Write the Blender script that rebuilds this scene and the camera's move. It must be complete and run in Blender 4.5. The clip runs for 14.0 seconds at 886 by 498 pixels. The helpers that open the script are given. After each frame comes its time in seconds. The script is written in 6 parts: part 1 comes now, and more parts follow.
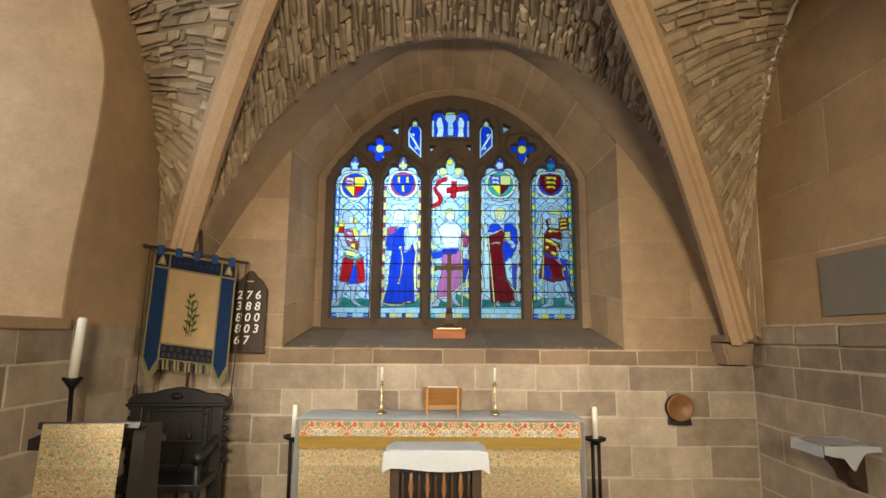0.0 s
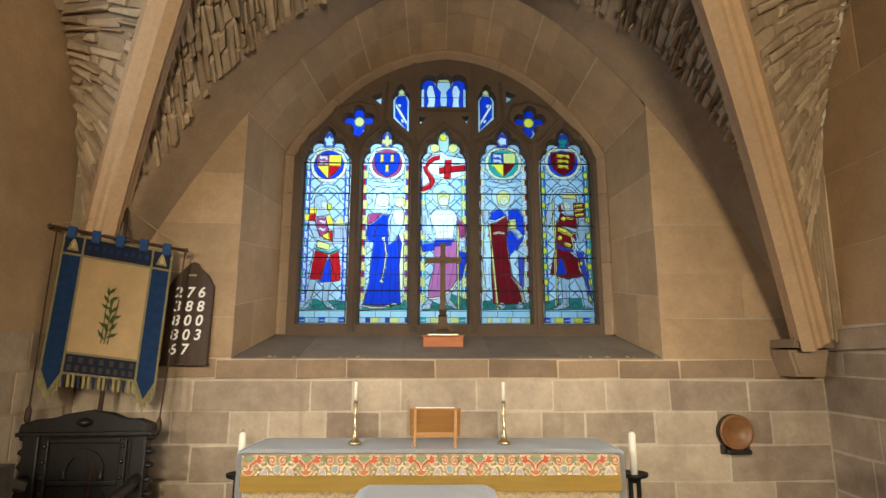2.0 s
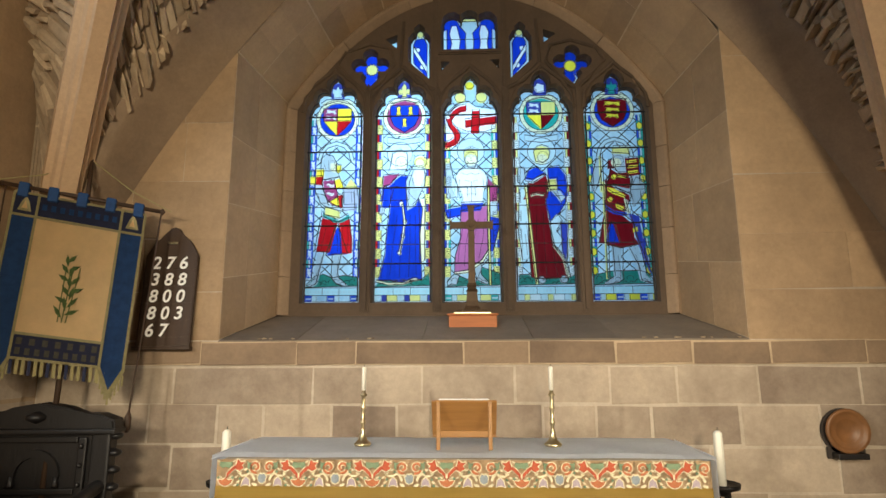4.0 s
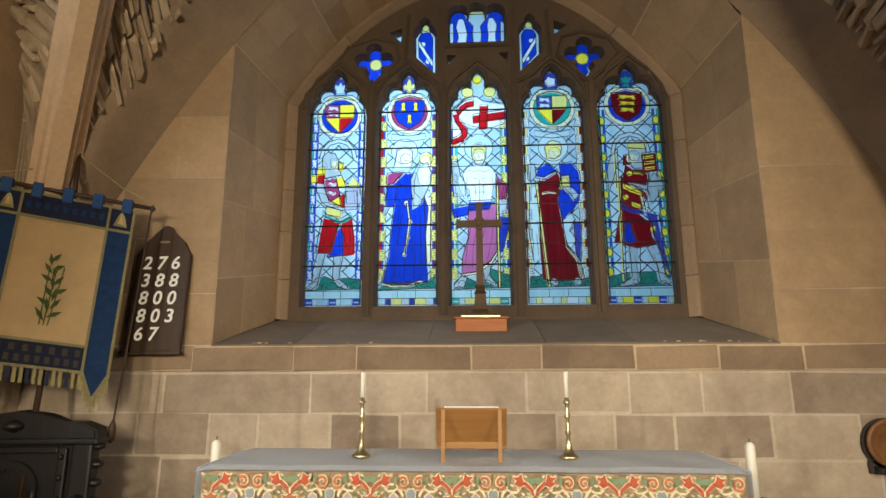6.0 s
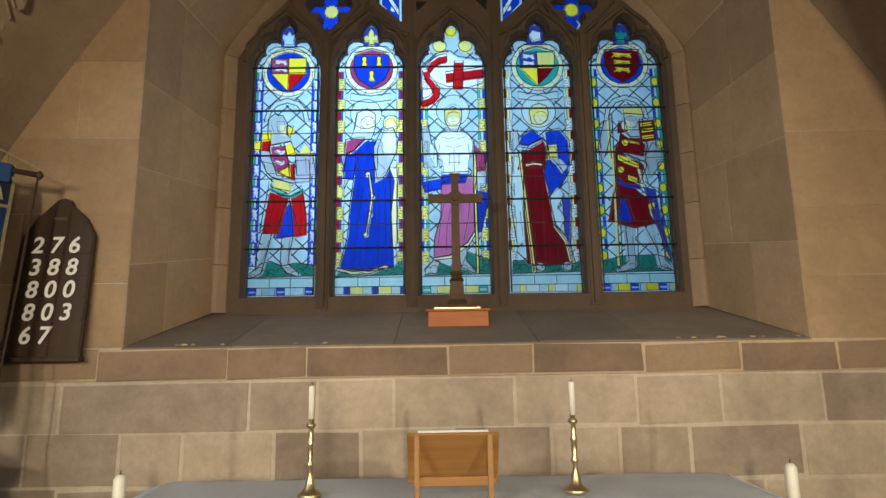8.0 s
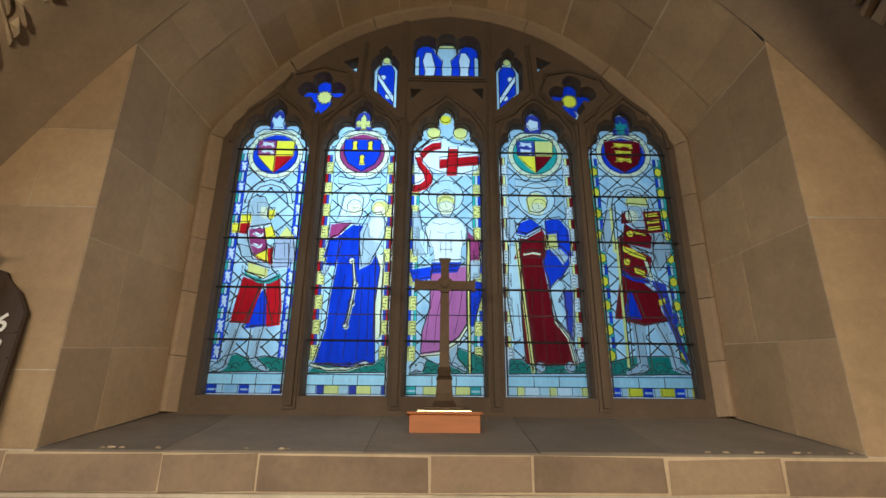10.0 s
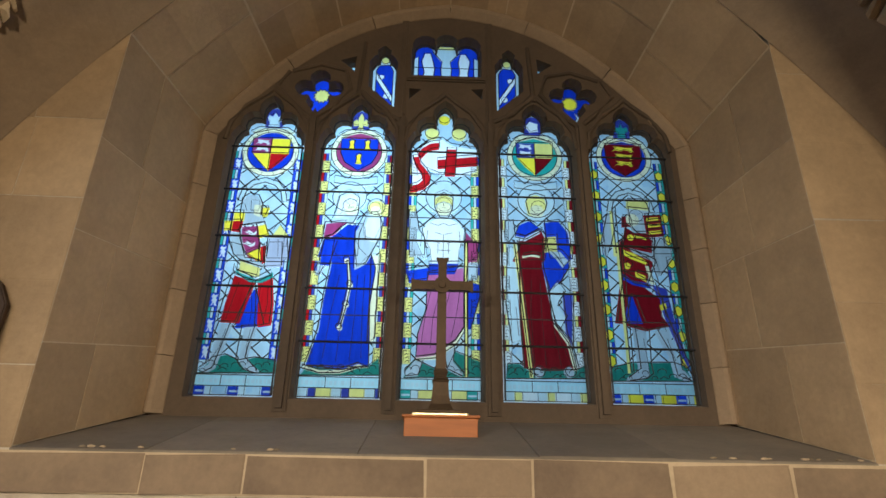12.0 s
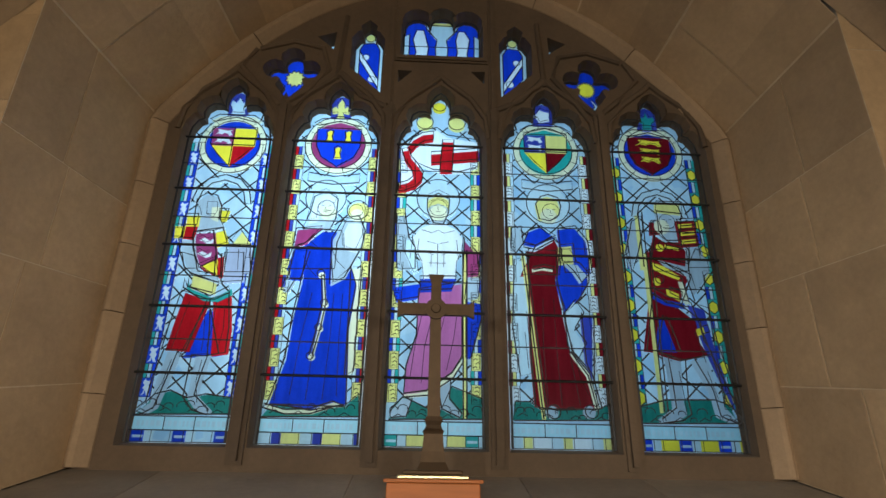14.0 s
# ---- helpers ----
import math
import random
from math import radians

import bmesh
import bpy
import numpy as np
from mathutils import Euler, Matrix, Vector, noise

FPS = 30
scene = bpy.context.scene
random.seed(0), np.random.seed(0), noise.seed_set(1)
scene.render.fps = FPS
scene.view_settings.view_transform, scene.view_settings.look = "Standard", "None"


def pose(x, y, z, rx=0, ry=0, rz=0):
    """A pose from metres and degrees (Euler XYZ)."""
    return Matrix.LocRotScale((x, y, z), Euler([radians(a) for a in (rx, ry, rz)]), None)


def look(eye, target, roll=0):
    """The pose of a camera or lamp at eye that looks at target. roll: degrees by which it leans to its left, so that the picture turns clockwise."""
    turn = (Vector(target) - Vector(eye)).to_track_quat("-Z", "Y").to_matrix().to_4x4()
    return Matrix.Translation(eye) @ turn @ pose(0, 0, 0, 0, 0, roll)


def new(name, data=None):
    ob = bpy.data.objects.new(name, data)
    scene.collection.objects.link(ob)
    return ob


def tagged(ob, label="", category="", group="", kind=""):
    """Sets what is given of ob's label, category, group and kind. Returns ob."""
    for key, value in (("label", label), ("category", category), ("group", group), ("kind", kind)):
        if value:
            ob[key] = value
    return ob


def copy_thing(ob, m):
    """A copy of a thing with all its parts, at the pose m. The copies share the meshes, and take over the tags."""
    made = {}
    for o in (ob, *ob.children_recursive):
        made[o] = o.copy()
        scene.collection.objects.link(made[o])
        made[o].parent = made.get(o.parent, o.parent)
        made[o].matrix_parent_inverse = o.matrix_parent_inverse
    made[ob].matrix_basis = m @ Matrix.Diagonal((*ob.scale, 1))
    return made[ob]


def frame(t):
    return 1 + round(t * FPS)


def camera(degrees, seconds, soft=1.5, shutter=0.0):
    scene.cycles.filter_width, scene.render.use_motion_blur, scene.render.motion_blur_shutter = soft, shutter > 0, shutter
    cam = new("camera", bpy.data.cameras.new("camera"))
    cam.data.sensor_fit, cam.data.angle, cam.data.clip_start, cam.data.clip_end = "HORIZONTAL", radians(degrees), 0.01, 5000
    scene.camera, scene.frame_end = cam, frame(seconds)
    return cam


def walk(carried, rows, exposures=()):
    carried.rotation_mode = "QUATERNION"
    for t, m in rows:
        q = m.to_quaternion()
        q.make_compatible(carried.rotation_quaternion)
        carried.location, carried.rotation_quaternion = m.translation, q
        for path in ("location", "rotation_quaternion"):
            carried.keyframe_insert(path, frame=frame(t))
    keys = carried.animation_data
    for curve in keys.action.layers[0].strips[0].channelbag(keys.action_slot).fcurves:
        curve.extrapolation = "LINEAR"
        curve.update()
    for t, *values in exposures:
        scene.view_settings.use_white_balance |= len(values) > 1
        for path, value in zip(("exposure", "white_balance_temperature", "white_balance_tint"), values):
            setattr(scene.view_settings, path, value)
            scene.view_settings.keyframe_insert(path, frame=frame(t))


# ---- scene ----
cam = camera(76.3, 14.0)
METRES, EYE, TILT, LEAN, TURN = 3.8, 1.6, 8.7, -0.4, 0.0
ROWS = [
    (0.0, 0.0, 0.0, 0.0, -0.0, 0.0, -0.0),
    (0.5, -0.0066, 0.074, -0.0207, -0.6, -0.13, 0.15),
    (1.0, -0.0104, 0.1538, -0.0408, -0.71, 0.13, 0.91),
    (1.5, -0.0026, 0.2189, -0.0528, 0.39, 0.92, 0.52),
    (2.0, -0.0008, 0.2798, -0.0694, -0.83, 2.02, 0.2),
    (2.5, -0.0063, 0.3509, -0.0835, -2.11, 2.87, 1.12),
    (3.0, -0.0029, 0.4076, -0.1037, 1.96, 0.56, 1.02),
    (5.5, 0.0029, 0.5316, -0.1359, 2.1, 3.47, 0.72),
    (6.0, 0.0045, 0.538, -0.1412, 3.05, 2.74, 1.03),
    (6.5, 0.0048, 0.5389, -0.1405, 3.48, 1.8, 1.07),
    (7.0, -0.0015, 0.5625, -0.1511, 3.49, 0.92, 1.0),
    (7.5, -0.0151, 0.6285, -0.1634, 2.17, 1.52, 1.23),
    (8.0, -0.0125, 0.6925, -0.1387, -0.68, 0.93, 1.16),
    (8.5, 0.0033, 0.7165, -0.1339, -0.17, 4.72, 0.35),
    (11.0, 0.0001, 0.8042, -0.1757, -1.52, 12.9, -0.59),
    (11.5, -0.0019, 0.8036, -0.176, -1.61, 13.28, -0.73),
    (12.0, -0.0024, 0.804, -0.1762, -1.76, 13.57, -0.81),
    (12.5, -0.0005, 0.8953, -0.1429, -1.92, 13.03, -0.88),
    (13.0, 0.0005, 0.936, -0.1269, -2.09, 12.87, -0.92),
    (13.5, 0.0013, 0.9361, -0.1249, -2.14, 13.11, -0.92),
    (14.0, 0.0022, 0.9362, -0.1241, -2.27, 13.24, -0.87),
]
walk(cam, [(t, pose(0, 0, EYE, TILT, LEAN, TURN) @ pose(METRES * x, METRES * y, METRES * z, 90 + pitch, roll, yaw)) for t, x, y, z, yaw, pitch, roll in ROWS],
     exposures=[(0.0, 0.28), (3.2, 0.25), (6.0, 0.05), (8.0, -0.15), (11.0, -0.09), (12.5, -0.14), (14.0, -0.27)])

import itertools
import mathutils.geometry

# ---------- world and lamps ----------
world = bpy.data.worlds.new("world")
scene.world = world
world.use_nodes = True
wn = world.node_tree.nodes
sky = wn.new("ShaderNodeTexSky")
sky.sky_type, sky.sun_disc = "NISHITA", False
sky.sun_elevation, sky.sun_rotation = radians(40), radians(-20)
wn["Background"].inputs["Strength"].default_value = 0.10
world.node_tree.links.new(sky.outputs[0], wn["Background"].inputs[0])


def spot(name, eye, target, watts, colour, size, angle, blend=0.6):
    data = bpy.data.lights.new(name, "SPOT")
    data.energy, data.color, data.shadow_soft_size = watts, colour, size
    data.spot_size, data.spot_blend = radians(angle), blend
    ob = new(name, data)
    ob.matrix_world = look(eye, target)
    return ob


SKY_GLOW = 1.13
SIDE_DAY = 25.0
WARM = (1.0, 0.90, 0.73)
spot("chancel_spot", (-2.1, 1.8, 2.15), (0.0, 5.3, 0.95), 225, WARM, 0.03, 74, 0.9)
spot("chancel_spot", (1.95, 1.8, 2.15), (0.1, 5.3, 0.95), 225, WARM, 0.03, 80, 0.9)
spot("nave_spot", (0.15, -2.8, 2.4), (0.1, 5.0, 3.9), 1090, (1.0, 0.855, 0.615), 0.4, 105, 0.8)

# ---------- shared numbers ----------
CX = 0.13                      # axis of the chancel
WALL_Y, RIM_Y, GLASS_Y = 5.33, 6.05, 6.15
NORTH_X, SOUTH_X = -2.61, 2.87
YC, CROWN = 2.40, 4.42         # middle of the vault bay
SILL = 1.49
WX = 0.09                      # axis of the window


# ---------- materials ----------
def material(name):
    m = bpy.data.materials.new(name)
    m.use_nodes = True
    nt = m.node_tree
    return m, nt, nt.nodes["Principled BSDF"]


def mixed(nt, fac, a, b, blend="MIX"):
    n = nt.nodes.new("ShaderNodeMix")
    n.data_type, n.blend_type = "RGBA", blend
    for socket, v in ((n.inputs[0], fac), (n.inputs[6], a), (n.inputs[7], b)):
        if isinstance(v, bpy.types.NodeSocket):
            nt.links.new(v, socket)
        elif isinstance(v, tuple):
            socket.default_value = (*v, 1)
        else:
            socket.default_value = v
    return n.outputs[2]


def noise_tex(nt, scale, detail=5, rough=0.6, coords=None, stretch=None):
    n = nt.nodes.new("ShaderNodeTexNoise")
    n.inputs["Scale"].default_value, n.inputs["Detail"].default_value, n.inputs["Roughness"].default_value = scale, detail, rough
    if coords is None:
        coords = nt.nodes.new("ShaderNodeNewGeometry").outputs["Position"]
    if stretch:
        mp = nt.nodes.new("ShaderNodeMapping")
        mp.inputs["Scale"].default_value = stretch
        nt.links.new(coords, mp.inputs[0])
        coords = mp.outputs[0]
    nt.links.new(coords, n.inputs["Vector"])
    return n.outputs["Fac"]


def ramp(nt, value, stops):
    n = nt.nodes.new("ShaderNodeValToRGB")
    e = n.color_ramp.elements
    while len(e) < len(stops):
        e.new(0.5)
    for el, (p, c) in zip(e, stops):
        el.position, el.color = p, (*c, 1) if isinstance(c, tuple) else (c, c, c, 1)
    nt.links.new(value, n.inputs[0])
    return n.outputs[0]


def bump(nt, bsdf, height, strength, distance):
    n = nt.nodes.new("ShaderNodeBump")
    n.inputs["Strength"].default_value, n.inputs["Distance"].default_value = strength, distance
    nt.links.new(height, n.inputs["Height"])
    nt.links.new(n.outputs[0], bsdf.inputs["Normal"])


def stone(name, light, dark, spread=0.5, rough=0.9, relief=0.006, island=False):
    """Sandstone: broad stains, grain, and a tint of its own for each block."""
    m, nt, b = material(name)
    big = ramp(nt, noise_tex(nt, 1.3, 4), ((0.32, 0.0), (0.68, 1.0)))
    fine = noise_tex(nt, 38, 6, 0.7)
    mid = ramp(nt, noise_tex(nt, 6.0, 6, 0.65), ((0.3, 0.0), (0.75, 1.0)))
    if island:
        tint = nt.nodes.new("ShaderNodeNewGeometry").outputs["Random Per Island"]
    else:
        tint = nt.nodes.new("ShaderNodeObjectInfo").outputs["Random"]
    tone = mixed(nt, 0.6, big, tint)
    tone = mixed(nt, 0.3, tone, mid)
    tone = ramp(nt, tone, ((0.5 - 0.26 / spread, 0.0), (0.5 + 0.26 / spread, 1.0)))
    col = mixed(nt, tone, dark, light)
    col = mixed(nt, 0.25, col, ramp(nt, fine, ((0.3, 0.35), (0.7, 1.0))), "MULTIPLY")
    nt.links.new(col, b.inputs["Base Color"])
    b.inputs["Roughness"].default_value = rough
    bump(nt, b, mixed(nt, 0.5, fine, noise_tex(nt, 11, 6)), 0.7, relief)
    return m


ASHLAR = stone("ashlar", (0.56, 0.455, 0.34), (0.25, 0.185, 0.135), 0.8)
STRING = stone("brown_string_stone", (0.34, 0.235, 0.147), (0.18, 0.122, 0.08), 0.9)
PLAIN = stone("smooth_ashlar", (0.52, 0.355, 0.205), (0.34, 0.23, 0.135), 0.9)
RUBBLE = stone("vault_rubble", (0.63, 0.48, 0.315), (0.31, 0.225, 0.145), 0.95, relief=0.014, island=True)
RIB = stone("rib_stone", (0.70, 0.47, 0.275), (0.50, 0.33, 0.19), 0.7)
# the unlit tracery's shade is put into this dark stone colour
TRACERY = stone("shaded_tracery_stone", (0.12, 0.08, 0.051), (0.062, 0.042, 0.028), 0.85)
RIMSTONE = stone("rim_stone", (0.34, 0.235, 0.148), (0.22, 0.152, 0.098), 0.9)
# brown stone with the arch soffit's shade in its colour; corbels share it
SHADED_STONE = stone("brown_shaded_stone", (0.37, 0.26, 0.165), (0.21, 0.147, 0.097), 0.9)
SILLSTONE = stone("sill_stone", (0.25, 0.20, 0.15), (0.15, 0.118, 0.09), 0.9)
LIME = stone("lime_plaster", (0.85, 0.80, 0.70), (0.70, 0.63, 0.52), 0.8)
MORTAR = stone("mortar", (0.76, 0.66, 0.52), (0.44, 0.36, 0.27), 0.95)
JOINT = stone("brown_mortar", (0.62, 0.47, 0.31), (0.40, 0.29, 0.18), 0.9)
WEBBED = stone("vault_mortar", (0.40, 0.295, 0.19), (0.22, 0.16, 0.105), 0.9)
DARK_MORTAR = stone("vault_bed", (0.27, 0.20, 0.135), (0.15, 0.11, 0.075), 0.8)
FLOOR = stone("floor_slab", (0.36, 0.30, 0.24), (0.22, 0.18, 0.14), 0.9)


def plain(name, colour, rough=0.6, metal=0.0, vary=0.25, scale=9.0, relief=0.0, stretch=None):
    m, nt, b = material(name)
    g = nt.nodes.new("ShaderNodeTexCoord").outputs["Object"]
    v = ramp(nt, noise_tex(nt, scale, 6, 0.65, g, stretch), ((0.25, 1 - vary), (0.75, 1.0)))
    nt.links.new(mixed(nt, 1.0, colour, v, "MULTIPLY"), b.inputs["Base Color"])
    b.inputs["Roughness"].default_value, b.inputs["Metallic"].default_value = rough, metal
    if relief:
        bump(nt, b, noise_tex(nt, scale * 3, 6, 0.6, g, stretch), 0.6, relief)
    return m


# ---------- mesh helpers ----------
def mesh_object(name, verts, faces, mat, parent=None, smooth=False):
    me = bpy.data.meshes.new(name)
    me.from_pydata([tuple(v) for v in verts], [], faces)
    me.materials.append(mat)
    if smooth:
        for p in me.polygons:
            p.use_smooth = True
    ob = new(name, me)
    ob.parent = parent
    return ob


def part(name, bm, mat, parent=None, label="", smooth=False):
    me = bpy.data.meshes.new(name)
    bmesh.ops.recalc_face_normals(bm, faces=bm.faces)
    bm.to_mesh(me)
    bm.free()
    me.materials.append(mat)
    if smooth:
        for p in me.polygons:
            p.use_smooth = True
    ob = new(name, me)
    ob.parent = parent
    if label:
        tagged(ob, label)
    return ob


def box(bm, x0, y0, z0, x1, y1, z1, bevel=0.0):
    r = bmesh.ops.create_cube(bm, size=1.0)
    vs = r["verts"]
    for v in vs:
        v.co = Vector(((x0 + x1) / 2 + v.co.x * (x1 - x0), (y0 + y1) / 2 + v.co.y * (y1 - y0), (z0 + z1) / 2 + v.co.z * (z1 - z0)))
    if bevel:
        es = list({e for v in vs for e in v.link_edges})
        bmesh.ops.bevel(bm, geom=es, offset=bevel, segments=2, affect="EDGES", profile=0.5)
    return bm


def boxed(*a, bevel=0.0):
    return box(bmesh.new(), *a, bevel=bevel)


def lathe(profile, n=20, bm=None, at=(0, 0, 0)):
    """A turned solid from (radius, height) pairs."""
    bm = bm or bmesh.new()
    rings = []
    for r, z in profile:
        rings.append([bm.verts.new((at[0] + r * math.cos(2 * math.pi * i / n), at[1] + r * math.sin(2 * math.pi * i / n), at[2] + z)) for i in range(n)])
    for a, b in zip(rings, rings[1:]):
        for i in range(n):
            bm.faces.new((a[i], a[(i + 1) % n], b[(i + 1) % n], b[i]))
    bm.faces.new(rings[0][::-1])
    bm.faces.new(rings[-1])
    return bm


def prism(outline, y0, y1, bm=None, bevel=0.0):
    """A plate with an outline in x, z, from y0 (front) to y1."""
    bm = bm or bmesh.new()
    a = [bm.verts.new((x, y0, z)) for x, z in outline]
    b = [bm.verts.new((x, y1, z)) for x, z in outline]
    n = len(outline)
    fa = bm.faces.new(a)
    bm.faces.new(b[::-1])
    for i in range(n):
        bm.faces.new((a[i], b[i], b[(i + 1) % n], a[(i + 1) % n]))
    if bevel:
        bmesh.ops.bevel(bm, geom=list(fa.edges), offset=bevel, segments=2, affect="EDGES")
    return bm


def tube(points, radius, n=8, bm=None):
    """A round bar along points; radius may be a list."""
    bm = bm or bmesh.new()
    pts = [Vector(p) for p in points]
    rs = radius if isinstance(radius, (list, tuple)) else [radius] * len(pts)
    rings = []
    for i, p in enumerate(pts):
        d = (pts[min(i + 1, len(pts) - 1)] - pts[max(i - 1, 0)]).normalized()
        u = d.cross(Vector((0.3, 0.2, 1.0)) if abs(d.z) < 0.9 else Vector((1, 0.1, 0))).normalized()
        w = d.cross(u)
        rings.append([bm.verts.new(p + (u * math.cos(2 * math.pi * k / n) + w * math.sin(2 * math.pi * k / n)) * rs[i]) for k in range(n)])
    for a, b in zip(rings, rings[1:]):
        for i in range(n):
            bm.faces.new((a[i], a[(i + 1) % n], b[(i + 1) % n], b[i]))
    bm.faces.new(rings[0][::-1])
    bm.faces.new(rings[-1])
    return bm


def block_mesh(corners, out, depth, gap, rng, worn=0.006):
    """Verts and faces of one dressed block on four corners (counted round), proud along out."""
    c = [Vector(p) for p in corners]
    mid = sum(c, Vector()) / 4
    out = Vector(out).normalized()
    base, front, crest = [], [], []
    for i, p in enumerate(c):
        e0, e1 = (c[i - 1] - p), (c[(i + 1) % 4] - p)
        l0, l1 = max(e0.length, 1e-4), max(e1.length, 1e-4)
        g = gap / 2 + rng.uniform(0, worn)
        q = p + e0 * min(g / l0, 0.4) + e1 * min(g / l1, 0.4)
        base.append(q - out * 0.03)
        front.append(q + out * depth * 0.35)
        s = 0.006 + rng.uniform(0, worn)
        crest.append(q + e0 * min(s / l0, 0.2) + e1 * min(s / l1, 0.2) + out * depth)
    verts = base + front + crest
    faces = [(8, 9, 10, 11)]
    for i in range(4):
        j = (i + 1) % 4
        faces += [(i, j, 4 + j, 4 + i), (4 + i, 4 + j, 8 + j, 8 + i)]
    n = (crest[1] - crest[0]).cross(crest[2] - crest[1])
    if n.dot(out) < 0:
        faces = [f[::-1] for f in faces]
    return verts, faces


def block(name, corners, out, depth, gap, mat, parent, rng):
    v, f = block_mesh(corners, out, depth, gap, rng, 0.006 if gap > 0.005 else 0.0012)
    return mesh_object(name, v, f, mat, parent)


# ---------- curves of the vault ----------
def wall_arch(x):
    """Height of the east arch on the wall, x from the axis."""
    return 4.58 - 0.479 * abs(x) ** 1.84


def front_arch(x):
    u = min(abs(x) / 2.5, 1.0)
    return 1.6 + 2.82 * max(0.0, 1 - u ** 2.2) ** 0.6


def side_arch(d):
    u = min(abs(d) / 2.85, 1.0)
    return 1.6 + 2.95 * max(0.0, 1 - u ** 4) ** 0.556


def rib_height(sx, s):
    """The ribs are not alike: the north one rises more steeply."""
    return 1.75 + 7.4 * s - 4.45 * s * s if sx < 0 else 1.6 + 5.4 * s - 2.3 * s * s


def rib_point(sx, sy, s):
    """A point on the diagonal rib: sx, sy name its corner, s runs from the corner to the crown."""
    w, d = (2.70, 2.85) if sx < 0 else (2.50, 2.66)
    return Vector((CX + sx * w * (1 - s), YC + sy * d * (1 - s), rib_height(sx, s)))


def rim_arch(x):
    u = min(abs(x - WX) / 1.42, 1.0)
    return 3.335 + 0.99 * (1 - (0.15 * u + 0.85 * u ** 2.4))


# ---------- the setting ----------
rng = random.Random(4)


def structure(ob, label, category):
    return tagged(ob, label, category, kind="structure")


floor = structure(part("floor", boxed(-4.2, -5.2, -0.2, 4.4, 7.0, -0.004), FLOOR), "worn stone slab floor of the chancel", "floor")

# east wall: solid below the sill and beside the recess, an arch of the vault above
BACK = WALL_Y + 0.001
wall_east = new("wall_east")
structure(wall_east, "sandstone block wall below and round the window", "wall")
HALF = 1.595
part("core", boxed(NORTH_X - 0.6, BACK, 0.0, SOUTH_X + 0.6, 6.6, 1.334), MORTAR, wall_east)
part("core", boxed(NORTH_X - 0.6, BACK, 1.335, CX - 0.035 - HALF, 6.6, 4.9), MORTAR, wall_east)
part("core", boxed(CX - 0.035 + HALF, BACK, 1.335, SOUTH_X + 0.6, 6.6, 4.9), MORTAR, wall_east)
OX = CX - 0.035
# wall over the window behind the recess
n = 40
vs, fs = [], []
for i in range(n + 1):
    x = WX - 1.44 + 2.88 * i / n
    vs += [(x, RIM_Y + 0.03, rim_arch(x)), (x, RIM_Y + 0.03, 5.2), (x, RIM_Y + 0.4, rim_arch(x)), (x, RIM_Y + 0.4, 5.2)]
for i in range(n):
    a, b = 4 * i, 4 * i + 4
    fs += [(a, b, b + 1, a + 1), (a + 2, a + 3, b + 3, b + 2), (a, a + 2, b + 2, b)]
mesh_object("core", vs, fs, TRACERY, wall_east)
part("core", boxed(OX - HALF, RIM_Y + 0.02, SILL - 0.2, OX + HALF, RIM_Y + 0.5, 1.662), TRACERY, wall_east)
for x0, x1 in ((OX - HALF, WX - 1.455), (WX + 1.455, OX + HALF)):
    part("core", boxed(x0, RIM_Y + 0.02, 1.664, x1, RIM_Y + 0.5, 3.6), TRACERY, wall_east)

# vaulted ceiling over the bay
vault = new("ceiling")
structure(vault, "rough rubble stone vault between smooth ribs", "vault")


def east_edge(t):
    """t from -1 (north spring) to 1 (south spring) along the front of the east arch."""
    x = 2.5 * math.copysign(1 - (1 - abs(t)) ** 1.35, t)
    return Vector((CX + x, 5.02 + 0.16 * abs(t) ** 4, front_arch(x)))


def side_edge(sx, t):
    d = 2.66 * math.copysign(1 - (1 - abs(t)) ** 1.6, t)
    x = SOUTH_X if sx > 0 else NORTH_X
    return Vector((x, YC + d, side_arch(d) if abs(t) < 0.999 else 1.6))


def on_web(kind, t, v):
    """A point on a web: v from the wall arch (0) to the rib (1)."""
    s = 1 - abs(t)
    sg = 1 if t >= 0 else -1
    if kind == "east":
        a, b = east_edge(t), rib_point(sg, 1, s)
    elif kind == "west":
        a, b = Vector((east_edge(t).x, 2 * YC - 5.02, east_edge(t).z)), rib_point(sg, -1, s)
    else:
        sx = 1 if kind == "south" else -1
        a, b = side_edge(sx, t), rib_point(sx, sg, s)
    p = a.lerp(b, v)
    p.z += 0.10 * math.sin(math.pi * v) * (s ** 0.5)
    return p


for kind in ("east", "north", "south", "west"):
    vs, fs = [], []
    N, M = 48, 10
    for i in range(N + 1):
        for j in range(M + 1):
            p = on_web(kind, -1 + 2 * i / N, j / M)
            vs.append(p + Vector((0, 0, 0.035)))
    for i in range(N):
        for j in range(M):
            a = i * (M + 1) + j
            fs.append((a, a + 1, a + M + 2, a + M + 1))
    mesh_object("web", vs, fs, DARK_MORTAR if kind in ("east", "west") else WEBBED, vault)

